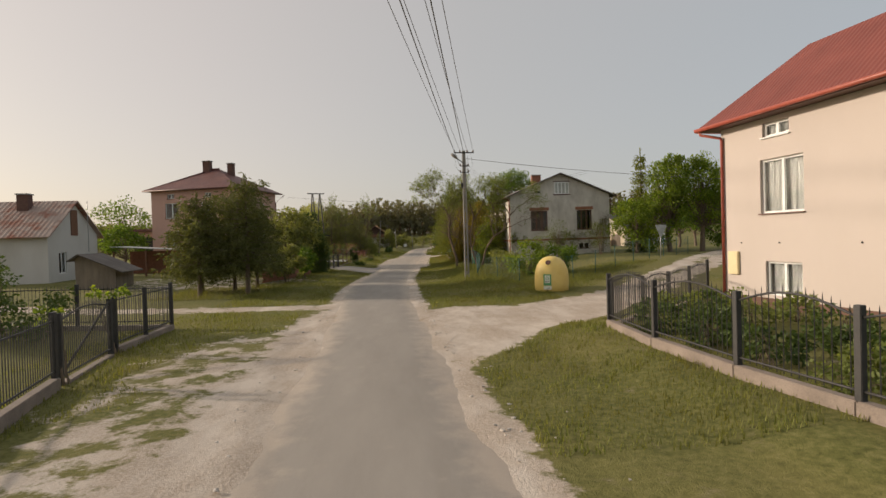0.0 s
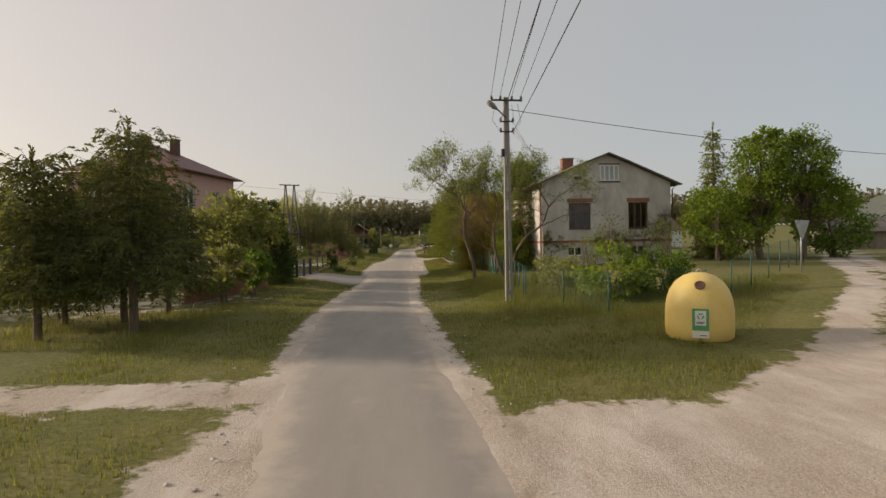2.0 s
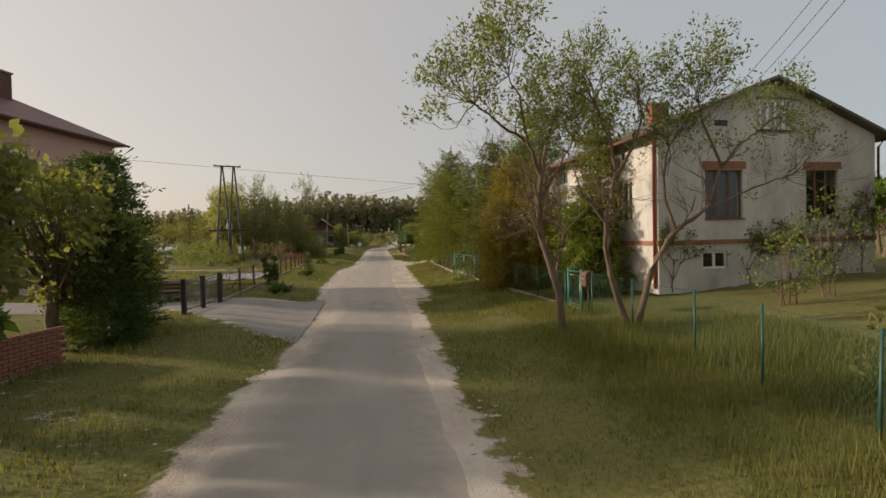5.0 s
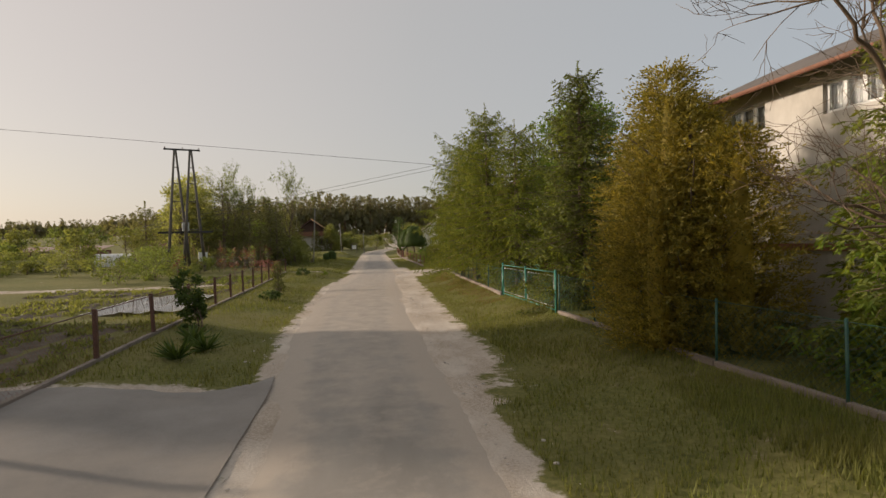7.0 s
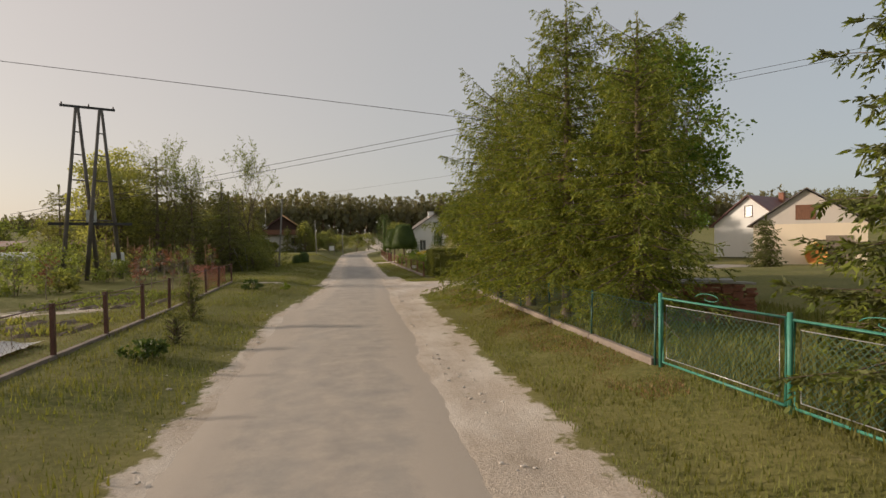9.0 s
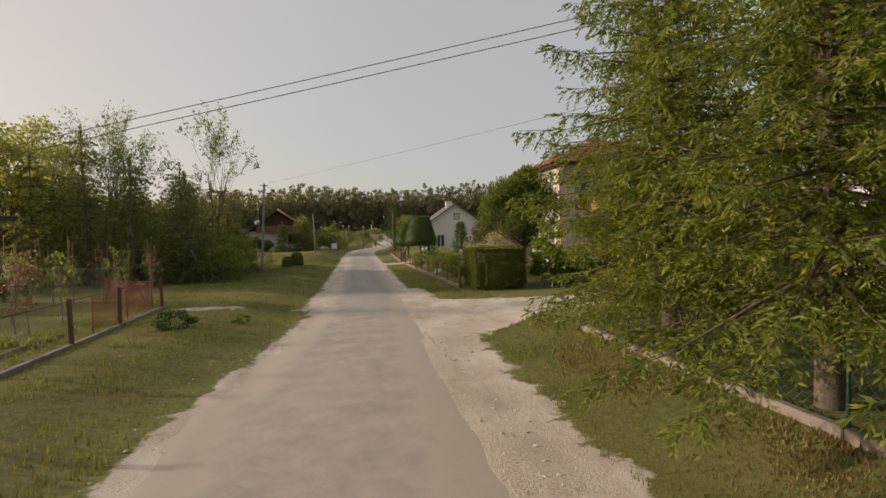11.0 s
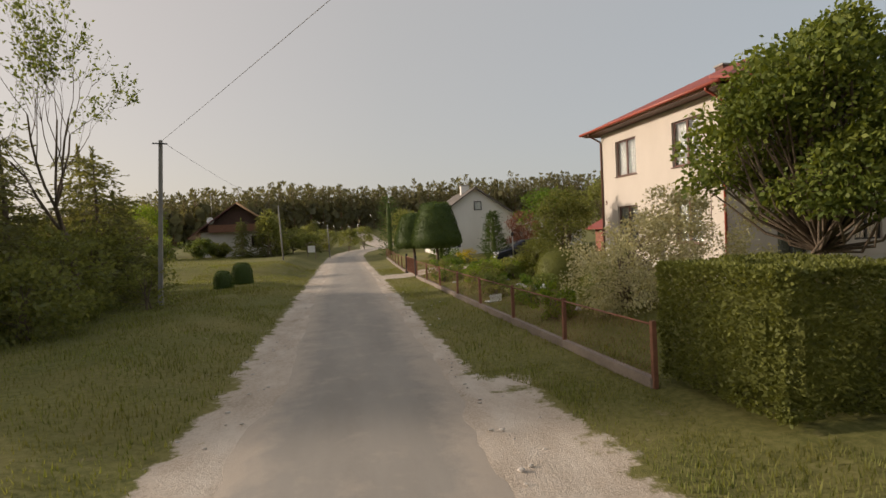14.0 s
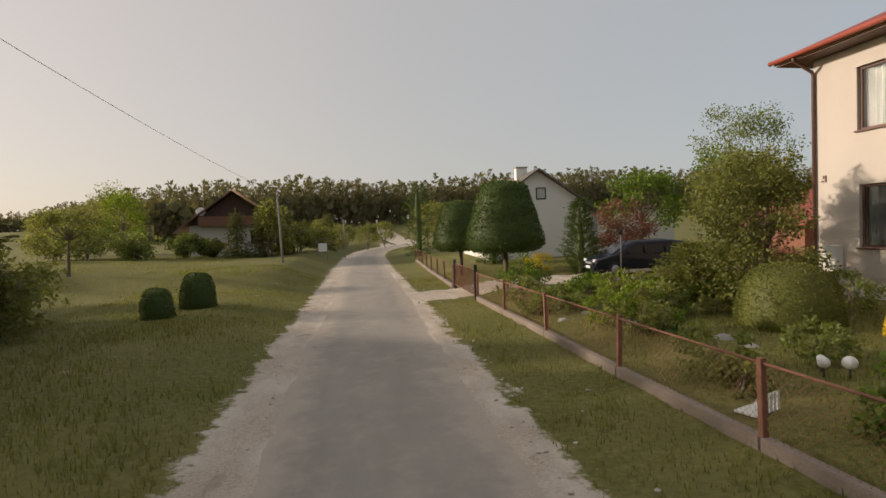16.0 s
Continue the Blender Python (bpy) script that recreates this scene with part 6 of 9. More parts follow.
def plant_corner_garden():
    core = boxes((0.45, 0.45, 0, 2.15, 2.3, 1.6), bevel=0.3)
    clipped("hedge", pose(5.15, 90.35, 0.08), box_shape(2.6, 2.75, 2.08, 0.26), 40, "clipped dense green hedge at the crossing", LEAF_HEDGE, 101, 38000, 0.064, "hedge", 0.075, "", core)
    leafy_tree("yew_tree", 8.4, 93.0, 6.0, [(0, 0, 4.1, 1.75, 1.6, 1.55), (-0.9, 0.1, 3.6, 1.2, 1.2, 1.2), (0.9, 0, 3.8, 1.2, 1.2, 1.25), (0.1, 0, 5.0, 1.15, 1.1, 0.95), (-0.2, -0.5, 3.1, 1.3, 1.0, 0.9)], "broad dense evergreen tree above the hedge", LEAF_YEW, BARK, 190, 170, 0.105, 0.16, 102)
    leafy_tree("maple_sapling", 8.65, 90.2, 3.0, [(0, 0, 2.15, 0.62, 0.6, 0.75), (0.15, 0, 1.45, 0.75, 0.6, 0.35)], "young tree with large fresh green leaves", LEAF_BRIGHT, BARK, 24, 34, 0.21, 0.05, 103)
    for i, (x, y, h, r, lf, nm, lb) in enumerate([
            (9.3, 91.4, 1.9, 0.9, LEAF_BROAD, "privet_bush", "dark green privet bush beside the hedge"), (10.6, 91.2, 1.8, 0.9, LEAF_BROAD, "privet_bush", "low green bush along the track"),
            (12.1, 91.6, 2.0, 1.1, LEAF_WOOD, "privet_bush", "low dark bush along the track"), (13.6, 91.8, 1.9, 1.1, LEAF_WOOD, "privet_bush", "low dark bush along the track"),
            (15.8, 92.2, 2.2, 1.3, LEAF_WOOD, "privet_bush", "low dark bush along the track"), (18.6, 92.8, 2.2, 1.5, LEAF_WOOD, "privet_bush", "low dark bush along the track"),
            (21.8, 93.4, 2.4, 1.6, LEAF_WOOD, "privet_bush", "low dark bush along the track")]):
        leafy_tree(nm, x, y, h, [(0, 0, h * 0.5, r, r, h * 0.48)], lb, lf, BARK, 34, 60, 0.15, 0.05, 110 + i, "bush", 4)
    for i, (x, y, h, r, lf) in enumerate([(11.7, 90.4, 3.8, 1.1, LEAF_BRIGHT), (14.7, 90.7, 3.8, 1.4, LEAF_DULL), (16.9, 91.2, 4.9, 1.7, LEAF_DULL), (19.6, 91.8, 5.2, 1.9, LEAF_DULL), (22.8, 92.6, 5.4, 2.0, LEAF_WOOD)]):
        leafy_tree("plum_tree", x, y, h, [(0, 0, h * 0.66, r, r, h * 0.32), (r * 0.4, 0, h * 0.5, r * 0.8, r * 0.7, h * 0.25)], "small garden tree with thin trunk along the track", lf, BARK, 44, 42, 0.16, 0.07, 118 + i)
    leafy_tree("willow_bush", 8.6, 99.7, 3.1, [(0, 0, 1.5, 1.9, 1.5, 1.3), (1.6, 0.5, 1.9, 1.5, 1.3, 1.3), (-1.1, -1.3, 1.15, 1.2, 1.2, 1.1), (0.7, -0.8, 1.0, 1.2, 0.9, 0.9), (2.5, -0.4, 1.4, 1.3, 1.2, 1.25), (1.6, -0.2, 2.7, 1.2, 1.0, 0.9), (3.4, -0.6, 2.0, 1.0, 1.0, 1.2)], "large variegated bush with cream-white leaves", LEAF_PALE, BARK, 165, 105, 0.095, 0.06, 125, "bush", 6)

    def dome(x, y, r, h, lf, label, seed, n=6500):
        prof = [(r * math.cos(a) ** 0.55 if a > 0 else r, h * math.sin(a)) for a in np.linspace(0, math.pi / 2, 12)]
        prof = [(max(0.01, p), z) for p, z in prof]
        clipped("box_bush", pose(x, y, ground_z(x, y) - 0.02), round_shape(prof), 1, label, lf, seed, int(n * 1.3), 0.046, "bush", 0.03, "", lathe([(p * 0.93, z * 0.95) for p, z in prof], 20))

    dome(10.1, 108.0, 1.1, 1.45, LEAF_HEDGE, "clipped dome-shaped garden bush", 126)
    dome(9.7, 102.5, 1.15, 1.35, LEAF_HEDGE, "broad clipped dome-shaped garden bush", 127)
    dome(11.3, 106.0, 0.58, 0.62, LEAF_YELLOW, "low round bush with bright yellow leaves", 128, 3500)
    dome(-5.3, 117.2, 0.62, 1.25, LEAF_TOPIARY, "dark clipped dome bush on the lawn", 129, 3500)
    dome(-5.9, 115.0, 0.5, 0.95, LEAF_TOPIARY, "small dark bush on the lawn", 130, 2500)
    dome(12.8, 107.0, 0.55, 1.0, LEAF_TOPIARY, "dark clipped bush beside the house", 131, 2200)
    dome(12.8, 107.0, 0.3, 1.85, LEAF_TOPIARY, "slim dark clipped bush beside the house", 132, 1800)
    leafy_tree("juniper_bush", 11.5, 110.6, 4.6, [(0, 0, 2.2, 1.55, 1.5, 1.9), (0.1, 0.1, 3.6, 1.05, 1.05, 0.85), (-0.7, 0, 2.9, 0.9, 0.9, 0.7), (0.8, 0.2, 2.8, 0.95, 0.9, 0.9), (-0.2, -0.4, 1.2, 1.5, 1.4, 1.1)], "broad layered golden-green juniper beside the house", LEAF_HEDGE, BARK, 120, 130, 0.10, 0.10, 133, "bush", 3)
    thuja("thuja", 10.6, 112.2, 1.9, 1.0, "low golden-green thuja in the garden", LEAF_HEDGE, 134, 4500, 0.16)
    thuja("thuja", 11.2, 121.8, 3.9, 1.05, "cone-shaped dark thuja by the driveway", LEAF_TOPIARY, 135, 5000, 0.18, power=-0.1)
    leafy_tree("smoke_bush", 13.8, 122.4, 3.7, [(0, 0, 2.2, 1.5, 1.5, 1.3)], "red-brown leaved round bush", LEAF_RED, BARK, 44, 70, 0.13, 0.07, 136, "bush", 3)
    for i, (x, y, h, r, lf) in enumerate([(12.0, 113.6, 0.95, 0.8, LEAF_BRIGHT), (9.4, 112.8, 0.9, 0.8, LEAF_BRIGHT), (8.2, 114.6, 0.8, 0.7, LEAF_BROAD), (8.4, 105.4, 0.7, 0.6, LEAF_DULL), (7.2, 108.4, 0.55, 0.6, LEAF_BROAD),
                                          (6.6, 112.0, 0.5, 0.5, LEAF_DULL), (13.4, 115.6, 1.3, 1.0, LEAF_BRIGHT), (7.6, 118.4, 0.9, 0.7, LEAF_BROAD), (9.6, 123.2, 1.0, 0.9, LEAF_YELLOW), (8.2, 122.6, 1.1, 0.9, LEAF_BROAD),
                                          (11.6, 104.2, 0.6, 0.5, LEAF_DULL), (12.4, 108.6, 1.0, 0.8, LEAF_DULL)]):
        leafy_tree("garden_shrub", x, y, h, [(0, 0, h * 0.5, r, r, h * 0.5)], "low leafy garden shrub", lf, BARK, 20, 46, 0.10, 0.03, 140 + i, "bush", 4)
    rs = np.random.RandomState(77)
    for i in range(34):
        x, y = (rs.uniform(5.4, 6.6), rs.uniform(97, 117)) if i % 3 == 0 else (rs.uniform(7.5, 13.0), rs.uniform(109.5, 117))
        h = rs.uniform(0.4, 1.15)
        leafy_tree("garden_shrub", x, y, h, [(0, 0, h * 0.5, h * 0.7, h * 0.7, h * 0.5)], "low leafy garden shrub", (LEAF_BRIGHT, LEAF_WOOD, LEAF_BROAD, LEAF_DULL)[i % 4], BARK, 16, 40, 0.11, 0.03, 370 + i, "bush", 4)
    prof = [(0.03, 1.75), (1.25, 1.72), (1.62, 1.95), (1.6, 2.3), (1.25, 3.5), (0.98, 4.3), (0.8, 4.52), (0.02, 4.6)]
    for i, (x, y, k) in enumerate([(6.4, 118.5, 1.0), (5.9, 125.5, 0.92)]):
        pr = [(r * k, z * k) for r, z in prof]
        t = clipped("topiary", pose(x, y, 0.05), round_shape(pr), 1, "clipped tapering topiary tree on a short trunk", LEAF_TOPIARY, 155 + i, 11000, 0.08, "tree", 0.035, "clipped trees by the gate", lathe([(max(0.02, r * 0.94), z * 0.985 + 0.03) for r, z in pr], 22))
        part("trunk", bar([(0, 0, 0), (0.03, 0, 1.0), (0, 0, 1.95 * k)], [0.14, 0.11, 0.10], 8), BARK, t)
    thuja("column_thuja", 6.1, 146.0, 7.2, 1.4, "tall narrow column thuja", LEAF_TOPIARY, 160, 2600, 0.26, power=3.0)
    for i, (x, y, h, r, lf) in enumerate([(20.5, 123, 5.6, 2.3, LEAF_WOOD), (17.5, 127, 5.4, 2.2, LEAF_BROAD), (24, 127, 6.4, 2.6, LEAF_WOOD), (20, 117.5, 3.2, 1.3, LEAF_WOOD), (28, 133, 7.5, 3, LEAF_BROAD), (35.2, 142, 13.2, 3.0, LEAF_DULL), (39.3, 143, 12.8, 3.1, LEAF_DULL)]):
        leafy_tree("garden_tree", x, y, h, [(0, 0, h * 0.6, r, r, h * 0.38)], "green tree behind the garden", lf, BARK, 44, 60, 0.22, 0.12, 161 + i)
    for i, (x, y, h) in enumerate([(8.8, 129.5, 2.6)]):
        thuja("thuja", x, y, h, 0.9, "green thuja along the roadside plots", LEAF_TOPIARY, 168 + i, 1800, 0.26)


def plant_copse():
    """The dark copse on the near side of the lawn, with two half-bare ash trees above it."""
    rs = np.random.RandomState(7)
    spots = [(-10.2, 101.5), (-12.6, 99.6), (-15.4, 100.4), (-18.0, 100.2), (-19.6, 103), (-11.4, 104.6), (-14.2, 104.0), (-17.4, 105), (-19.6, 107), (-21.4, 109), (-12.2, 108.2), (-16, 109.5), (-20.6, 110.5), (-26, 108)]
    for i, (x, y) in enumerate(spots):
        h = rs.uniform(5.6, 7.4) + (0.9 if i in (2, 6) else 0)
        r = rs.uniform(1.7, 2.3)
        if i % 5 != 4:
            spruce("pine_tree", x, y, h + 0.9, r * 0.95, "dark young pine in the copse", LEAF_PINE, 200 + i, 13, 0.05, 0.10, 0.45, 0.42, taper=0.62)
        else:
            leafy_tree("copse_tree", x, y, h, [(0, 0, h * 0.62, r, r, h * 0.36), (0.4, 0, h * 0.3, r * 1.1, r * 1.1, h * 0.3)], "dark leafy tree at the edge of the copse", LEAF_WOOD, BARK, 64, 80, 0.22, 0.09, 200 + i)
    for i, (x, y, h, w) in enumerate([(-9.5, 107.2, 12.2, 0.95), (-17.2, 105.6, 12.4, 0.9), (-15.6, 104.0, 10.8, 0.8)]):
        vase_tree("ash_tree", x, y, h, w, "tall thin ash tree with sparse early leaves", LEAF_DULL, 221 + i, 0.13, 15, 0.16)
    for i, (x, y, h, r) in enumerate([(-19.5, 104.0, 10.4, 2.3), (-20.2, 107.5, 9.4, 2.2)]):
        leafy_tree("poplar_tree", x, y, h, [(0, 0, h * 0.68, r, r, h * 0.30), (0.3, 0, h * 0.4, r, r, h * 0.3)], "tall pale green poplar in the copse", LEAF_POPLAR, BARK, 110, 60, 0.20, 0.11, 240 + i)
    for i, (x, y, h) in enumerate([(-8.9, 104.6, 3.0), (-9.4, 108.6, 3.6), (-11.2, 111.4, 3.8), (-10.0, 114.2, 2.6), (-13.4, 112.6, 4.2), (-16.5, 113.6, 4.4), (-8.3, 101.4, 2.2)]):
        leafy_tree("blackthorn_bush", x, y, h, [(0, 0, h * 0.5, 1.6, 1.5, h * 0.5)], "dark tangled bush at the copse edge", LEAF_WOOD, BARK, 46, 60, 0.16, 0.06, 320 + i, "bush", 5)
    for i, (x, y, h, r) in enumerate([(-17.8, 114.5, 6.4, 2.3), (-21.0, 116.5, 6.6, 2.5), (-20.4, 120.5, 6.0, 2.2), (-24.5, 113.5, 7.0, 2.6)]):
        leafy_tree("copse_tree", x, y, h, [(0, 0, h * 0.62, r, r, h * 0.36), (0.4, 0, h * 0.3, r * 1.1, r * 1.1, h * 0.3)], "tall leafy tree behind the copse", LEAF_WOOD, BARK, 64, 60, 0.24, 0.12, 400 + i)
    for x, y, lean, h in ((-8.9, 100.3, -20, 2.3), (-8.6, 100.6, -5, 2.1)):
        o = thing("birch_sapling", pose(x, y, ground_z(x, y) - 0.1, 0, lean, 0), "thin pale leaning birch sapling at the copse edge", "sapling")
        part("stem", bar([(0, 0, 0), (0.03, 0.02, h * 0.5), (0, 0, h)], [0.035, 0.028, 0.014], 7), POLE_CONCRETE, o)
    leafy_tree("willow_tree", -19.3, 99.5, 9.0, [(0, 0, 5.6, 1.9, 1.9, 3.2), (0.6, 0, 3.6, 1.9, 1.8, 2.4)], "pale green willow behind the power mast", LEAF_POPLAR, BARK, 70, 60, 0.24, 0.16, 224)
    for i, (x, y, h) in enumerate([(-9.6, 109.6, 6.6), (-11.4, 112.6, 7.2), (-9.9, 112.2, 5.0)]):
        spruce("pine_tree", x, y, h, 1.7, "dark young pine in the copse", LEAF_PINE, 340 + i, 14, 0.05, 0.10, 0.5, 0.42, taper=0.55)
    leafy_tree("low_bush", -7.1, 107.2, 1.9, [(0, 0, 0.95, 1.3, 0.9, 0.9), (-1.2, 0.2, 0.8, 1.0, 0.8, 0.75)], "low brownish bush by a concrete pole", LEAF_WOOD, BARK, 26, 40, 0.13, 0.05, 225, "bush", 4)
    leafy_tree("low_bush", -9.4, 112.6, 2.0, [(0, 0, 1.0, 1.4, 1.2, 0.9)], "low brownish bush at the copse edge", LEAF_WOOD, BARK, 26, 50, 0.14, 0.05, 226, "bush", 4)
    for i, (x, y, h, r) in enumerate([(-10.0, 146.0, 4.4, 1.2), (-8.0, 146.5, 5.0, 1.25), (-6.4, 150.0, 4.2, 1.1), (-3.2, 168.0, 5.0, 1.4)]):
        spruce("spruce", x, y, h, r, "dark garden spruce before the timber house", LEAF_SPRUCE_DARK, 350 + i, 16, 0.3, 0.04, 0.5, 0.36)
    leafy_tree("umbrella_tree", -14.5, 127.5, 3.6, [(0, 0, 2.9, 1.6, 1.6, 0.75)], "small dark round-headed tree on the lawn", LEAF_WOOD, BARK, 34, 60, 0.15, 0.09, 227)
    for i, (x, y, h, r, lf) in enumerate([(-20.6, 150, 6.2, 2.0, LEAF_BRIGHT), (-17.8, 145, 2.6, 1.9, LEAF_DULL), (-14.6, 147.5, 2.3, 1.5, LEAF_DULL), (-13.0, 149.0, 1.7, 1.1, LEAF_WOOD), (-6.6, 147.8, 3.0, 1.3, LEAF_WOOD), (-22, 146, 3.0, 2.2, LEAF_DULL), (-26, 149, 3.2, 2.3, LEAF_WOOD), (-7.2, 146, 5.0, 1.2, LEAF_WOOD),
                                          (-5.4, 154, 3.4, 1.6, LEAF_WOOD), (-4.0, 160, 3.2, 1.6, LEAF_WOOD), (-1.6, 176, 3.6, 1.9, LEAF_WOOD), (2.2, 185, 4.2, 2.0, LEAF_WOOD), (-5.0, 181, 4.4, 2.2, LEAF_WOOD), (5.4, 192, 4.6, 2.2, LEAF_WOOD),
                                          (-24.5, 158, 7.5, 2.6, LEAF_WOOD), (-31, 160, 5, 3, LEAF_WOOD), (-9.4, 168, 5.4, 2.4, LEAF_WOOD), (9.6, 158, 5.4, 2.4, LEAF_WOOD), (10.5, 170, 6, 2.6, LEAF_WOOD)]):
        leafy_tree("roadside_bush" if h < 4 else "roadside_tree", x, y, h, [(0, 0, h * 0.55, r, r, h * 0.45)], "green growth along the far stretch of the road", lf, BARK, 48, 55, 0.22, 0.08, 230 + i, "bush" if h < 4 else "tree", 2)


def plant_left_fields():
    leafy_tree("young_bush", -6.0, 58.9, 1.75, [(0, 0, 1.1, 0.42, 0.42, 0.7), (0, 0, 0.5, 0.38, 0.38, 0.45)], "small upright bush by the wire fence", LEAF_TOPIARY, BARK, 34, 60, 0.11, 0.03, 251, "bush", 2)
    thuja("young_thuja", -5.6, 72.9, 1.65, 0.30, "small upright thuja by the wire fence", LEAF_SPRUCE_DARK, 252, 1500, 0.11)
    thuja("young_thuja", -5.0, 69.2, 0.9, 0.3, "small thin thuja on the verge", LEAF_SPRUCE_DARK, 253, 700, 0.09)
    leafy_tree("low_bush", -5.1, 67.4, 0.55, [(0, 0, 0.28, 0.5, 0.5, 0.25)], "low dark juniper on the verge", LEAF_TOPIARY, BARK, 12, 50, 0.10, 0.02, 254, "bush", 3)
    leafy_tree("low_bush", -5.3, 83.0, 0.6, [(0, 0, 0.3, 0.55, 0.55, 0.28)], "low dark juniper on the verge", LEAF_TOPIARY, BARK, 12, 50, 0.10, 0.02, 255, "bush", 3)
    leafy_tree("low_bush", -3.9, 84.6, 0.4, [(0, 0, 0.2, 0.3, 0.3, 0.18)], "small green clump on the sandy verge", LEAF_BRIGHT, BARK, 6, 40, 0.09, 0.02, 256, "bush", 3)
    rs = np.random.RandomState(9)
    for k, (x, y) in enumerate([(-5.0, 54.6), (-4.7, 55.8), (-5.3, 56.8)]):
        t = thing("yucca", pose(x, y, ground_z(x, y)), "spiky yucca clump on the verge", "plant", "yuccas by the fence")
        a = rs.uniform(0, math.tau, 90)
        w = np.stack([np.cos(a), np.sin(a), rs.uniform(0.15, 1.6, 90)], 1)
        v, f = rhombs(rs, np.zeros((90, 3)) + np.array([0, 0, 0.02]), unit(w), 0.55, 0.05, 0.05)
        from_arrays("leaves", v, f, LEAF_TOPIARY, t)
    for i in range(16):
        x, y = -8.6 - rs.uniform(0, 5.0), 80 + rs.uniform(0, 16)
        leafy_tree("sapling", x, y, rs.uniform(1.8, 3.0), [(0, 0, 1.5, 0.35, 0.35, 0.9)], "thin brownish sapling in the nursery plot", LEAF_RED if i % 2 else LEAF_DULL, WOOD_GREY, 14, 12, 0.10, 0.02, 260 + i, "sapling", 1, group="saplings in the plot")
    for i in range(30):
        x, y = -26 - rs.uniform(0, 50), 86 + rs.uniform(0, 60)
        h = rs.uniform(2.4, 5.0)
        leafy_tree("orchard_tree", x, y, h, [(0, 0, h * 0.6, h * 0.42, h * 0.42, h * 0.4)], "green orchard tree in the fields", LEAF_WOOD if i % 2 else LEAF_DULL, BARK, 24, 34, 0.30, 0.08, 280 + i, group="orchard trees")
    for i in range(62):
        x, y = (-14 - rs.uniform(0, 32), 78 + rs.uniform(0, 20)) if i < 44 else (-20 - rs.uniform(0, 28), 94 + rs.uniform(0, 10))
        hb = rs.uniform(0.9, 2.8)
        leafy_tree("garden_bush", x, y, hb, [(0, 0, hb * 0.5, hb * 0.75, hb * 0.75, hb * 0.48)], "low bush in the allotment", LEAF_WOOD if i % 2 else LEAF_DULL, BARK, 18, 42, 0.16, 0.03, 300 + i, "bush", 3)


def plant_far_woods():
    """Pine woods that close the view all round, rising in the distance: bare stems, ragged crowns of many small clumps."""
    rs = np.random.RandomState(17)
    V, TV, TF, tn = [], [], [], 0
    for az in np.arange(-50, 58, 0.42):
        for row in range(3):
            a = math.radians(az + rs.uniform(-0.35, 0.35))
            near = np.interp(az, [-82, -50, -26, -22, -17, -10, -4, 5, 20, 40, 84], [420, 520, 480, 300, 205, 250, 300, 325, 320, 380, 420])
            d = near + row * 14 + rs.uniform(-6, 6)
            x, y = math.sin(a) * d, 60 + math.cos(a) * d
            big = np.interp(az, [-82, -50, -28, -22, -17, -10, -4, 5, 20, 45, 84], [13, 14, 15, 14.5, 16, 21, 24, 23.5, 25, 21, 16])
            h = big * rs.uniform(0.82, 1.06) * (1.10 if rs.uniform() < 0.10 else 1)
            zb = ground_z(x, y) - 0.3
            spire = rs.uniform() < 0.35
            n_cl = 11
            k = np.linspace(0.42, 0.97, n_cl) + rs.normal(0, 0.02, n_cl)
            wide = h * (0.17 * np.clip(1.02 - k, 0.01, 1) ** 0.75 + 0.006) if spire else h * 0.125 * np.sqrt(np.clip(1 - ((k - 0.62) / 0.38) ** 2, 0.03, 1))
            b = rs.uniform(0, math.tau, n_cl)
            C = np.stack([x + np.cos(b) * wide * 0.6, y + np.sin(b) * wide * 0.6, zb + h * k], 1)
            idx = np.repeat(np.arange(n_cl), 20 if row < 2 else 6)
            off = unit(rs.normal(0, 1, (len(idx), 3))) * rs.uniform(0.2, 1, (len(idx), 1)) * (wide[idx][:, None] * 0.8 + h * 0.012) * np.array([1, 1, 0.6])
            lp = 0.045 if row < 2 else 0.10
            v, _ = rhombs(rs, C[idx] + off, off * 0.25 + np.array([0, 0, 0.5]), h * lp, h * lp * 0.5, 0.5)
            V.append(v)
            # undergrowth and lower boughs between the stems
            m = 18
            b = rs.uniform(0, math.tau, m)
            Q = np.stack([x + np.cos(b) * 1.8, y + np.sin(b) * 1.8, zb + h * rs.uniform(0.0, 0.62, m)], 1)
            v, _ = rhombs(rs, Q, np.array([0, 0, 1.0]) * np.ones((m, 1)), 4.0, 3.2, 0.5)
            V.append(v)
            v, f = tube_arrays([(x, y, zb), (x, y, zb + h * 0.95)], [0.17, 0.04], 4)
            TV.append(v)
            TF += [tuple(i + tn for i in q) for q in f]
            tn += len(v)
    V = np.concatenate(V)
    t = thing("far_woods", pose(0, 0, 0), "dark pine woods along the horizon", "woods", kind="stuff")
    from_arrays("crowns", V, np.arange(len(V)).reshape(-1, 4), LEAF_FAR, t)
    from_arrays("trunks", np.concatenate(TV), TF, WOOD_BROWN, t)


plant_left_row()
plant_right_first()
plant_sumacs()
plant_right_second()
plant_corner_garden()
plant_copse()
plant_left_fields()
plant_far_woods()

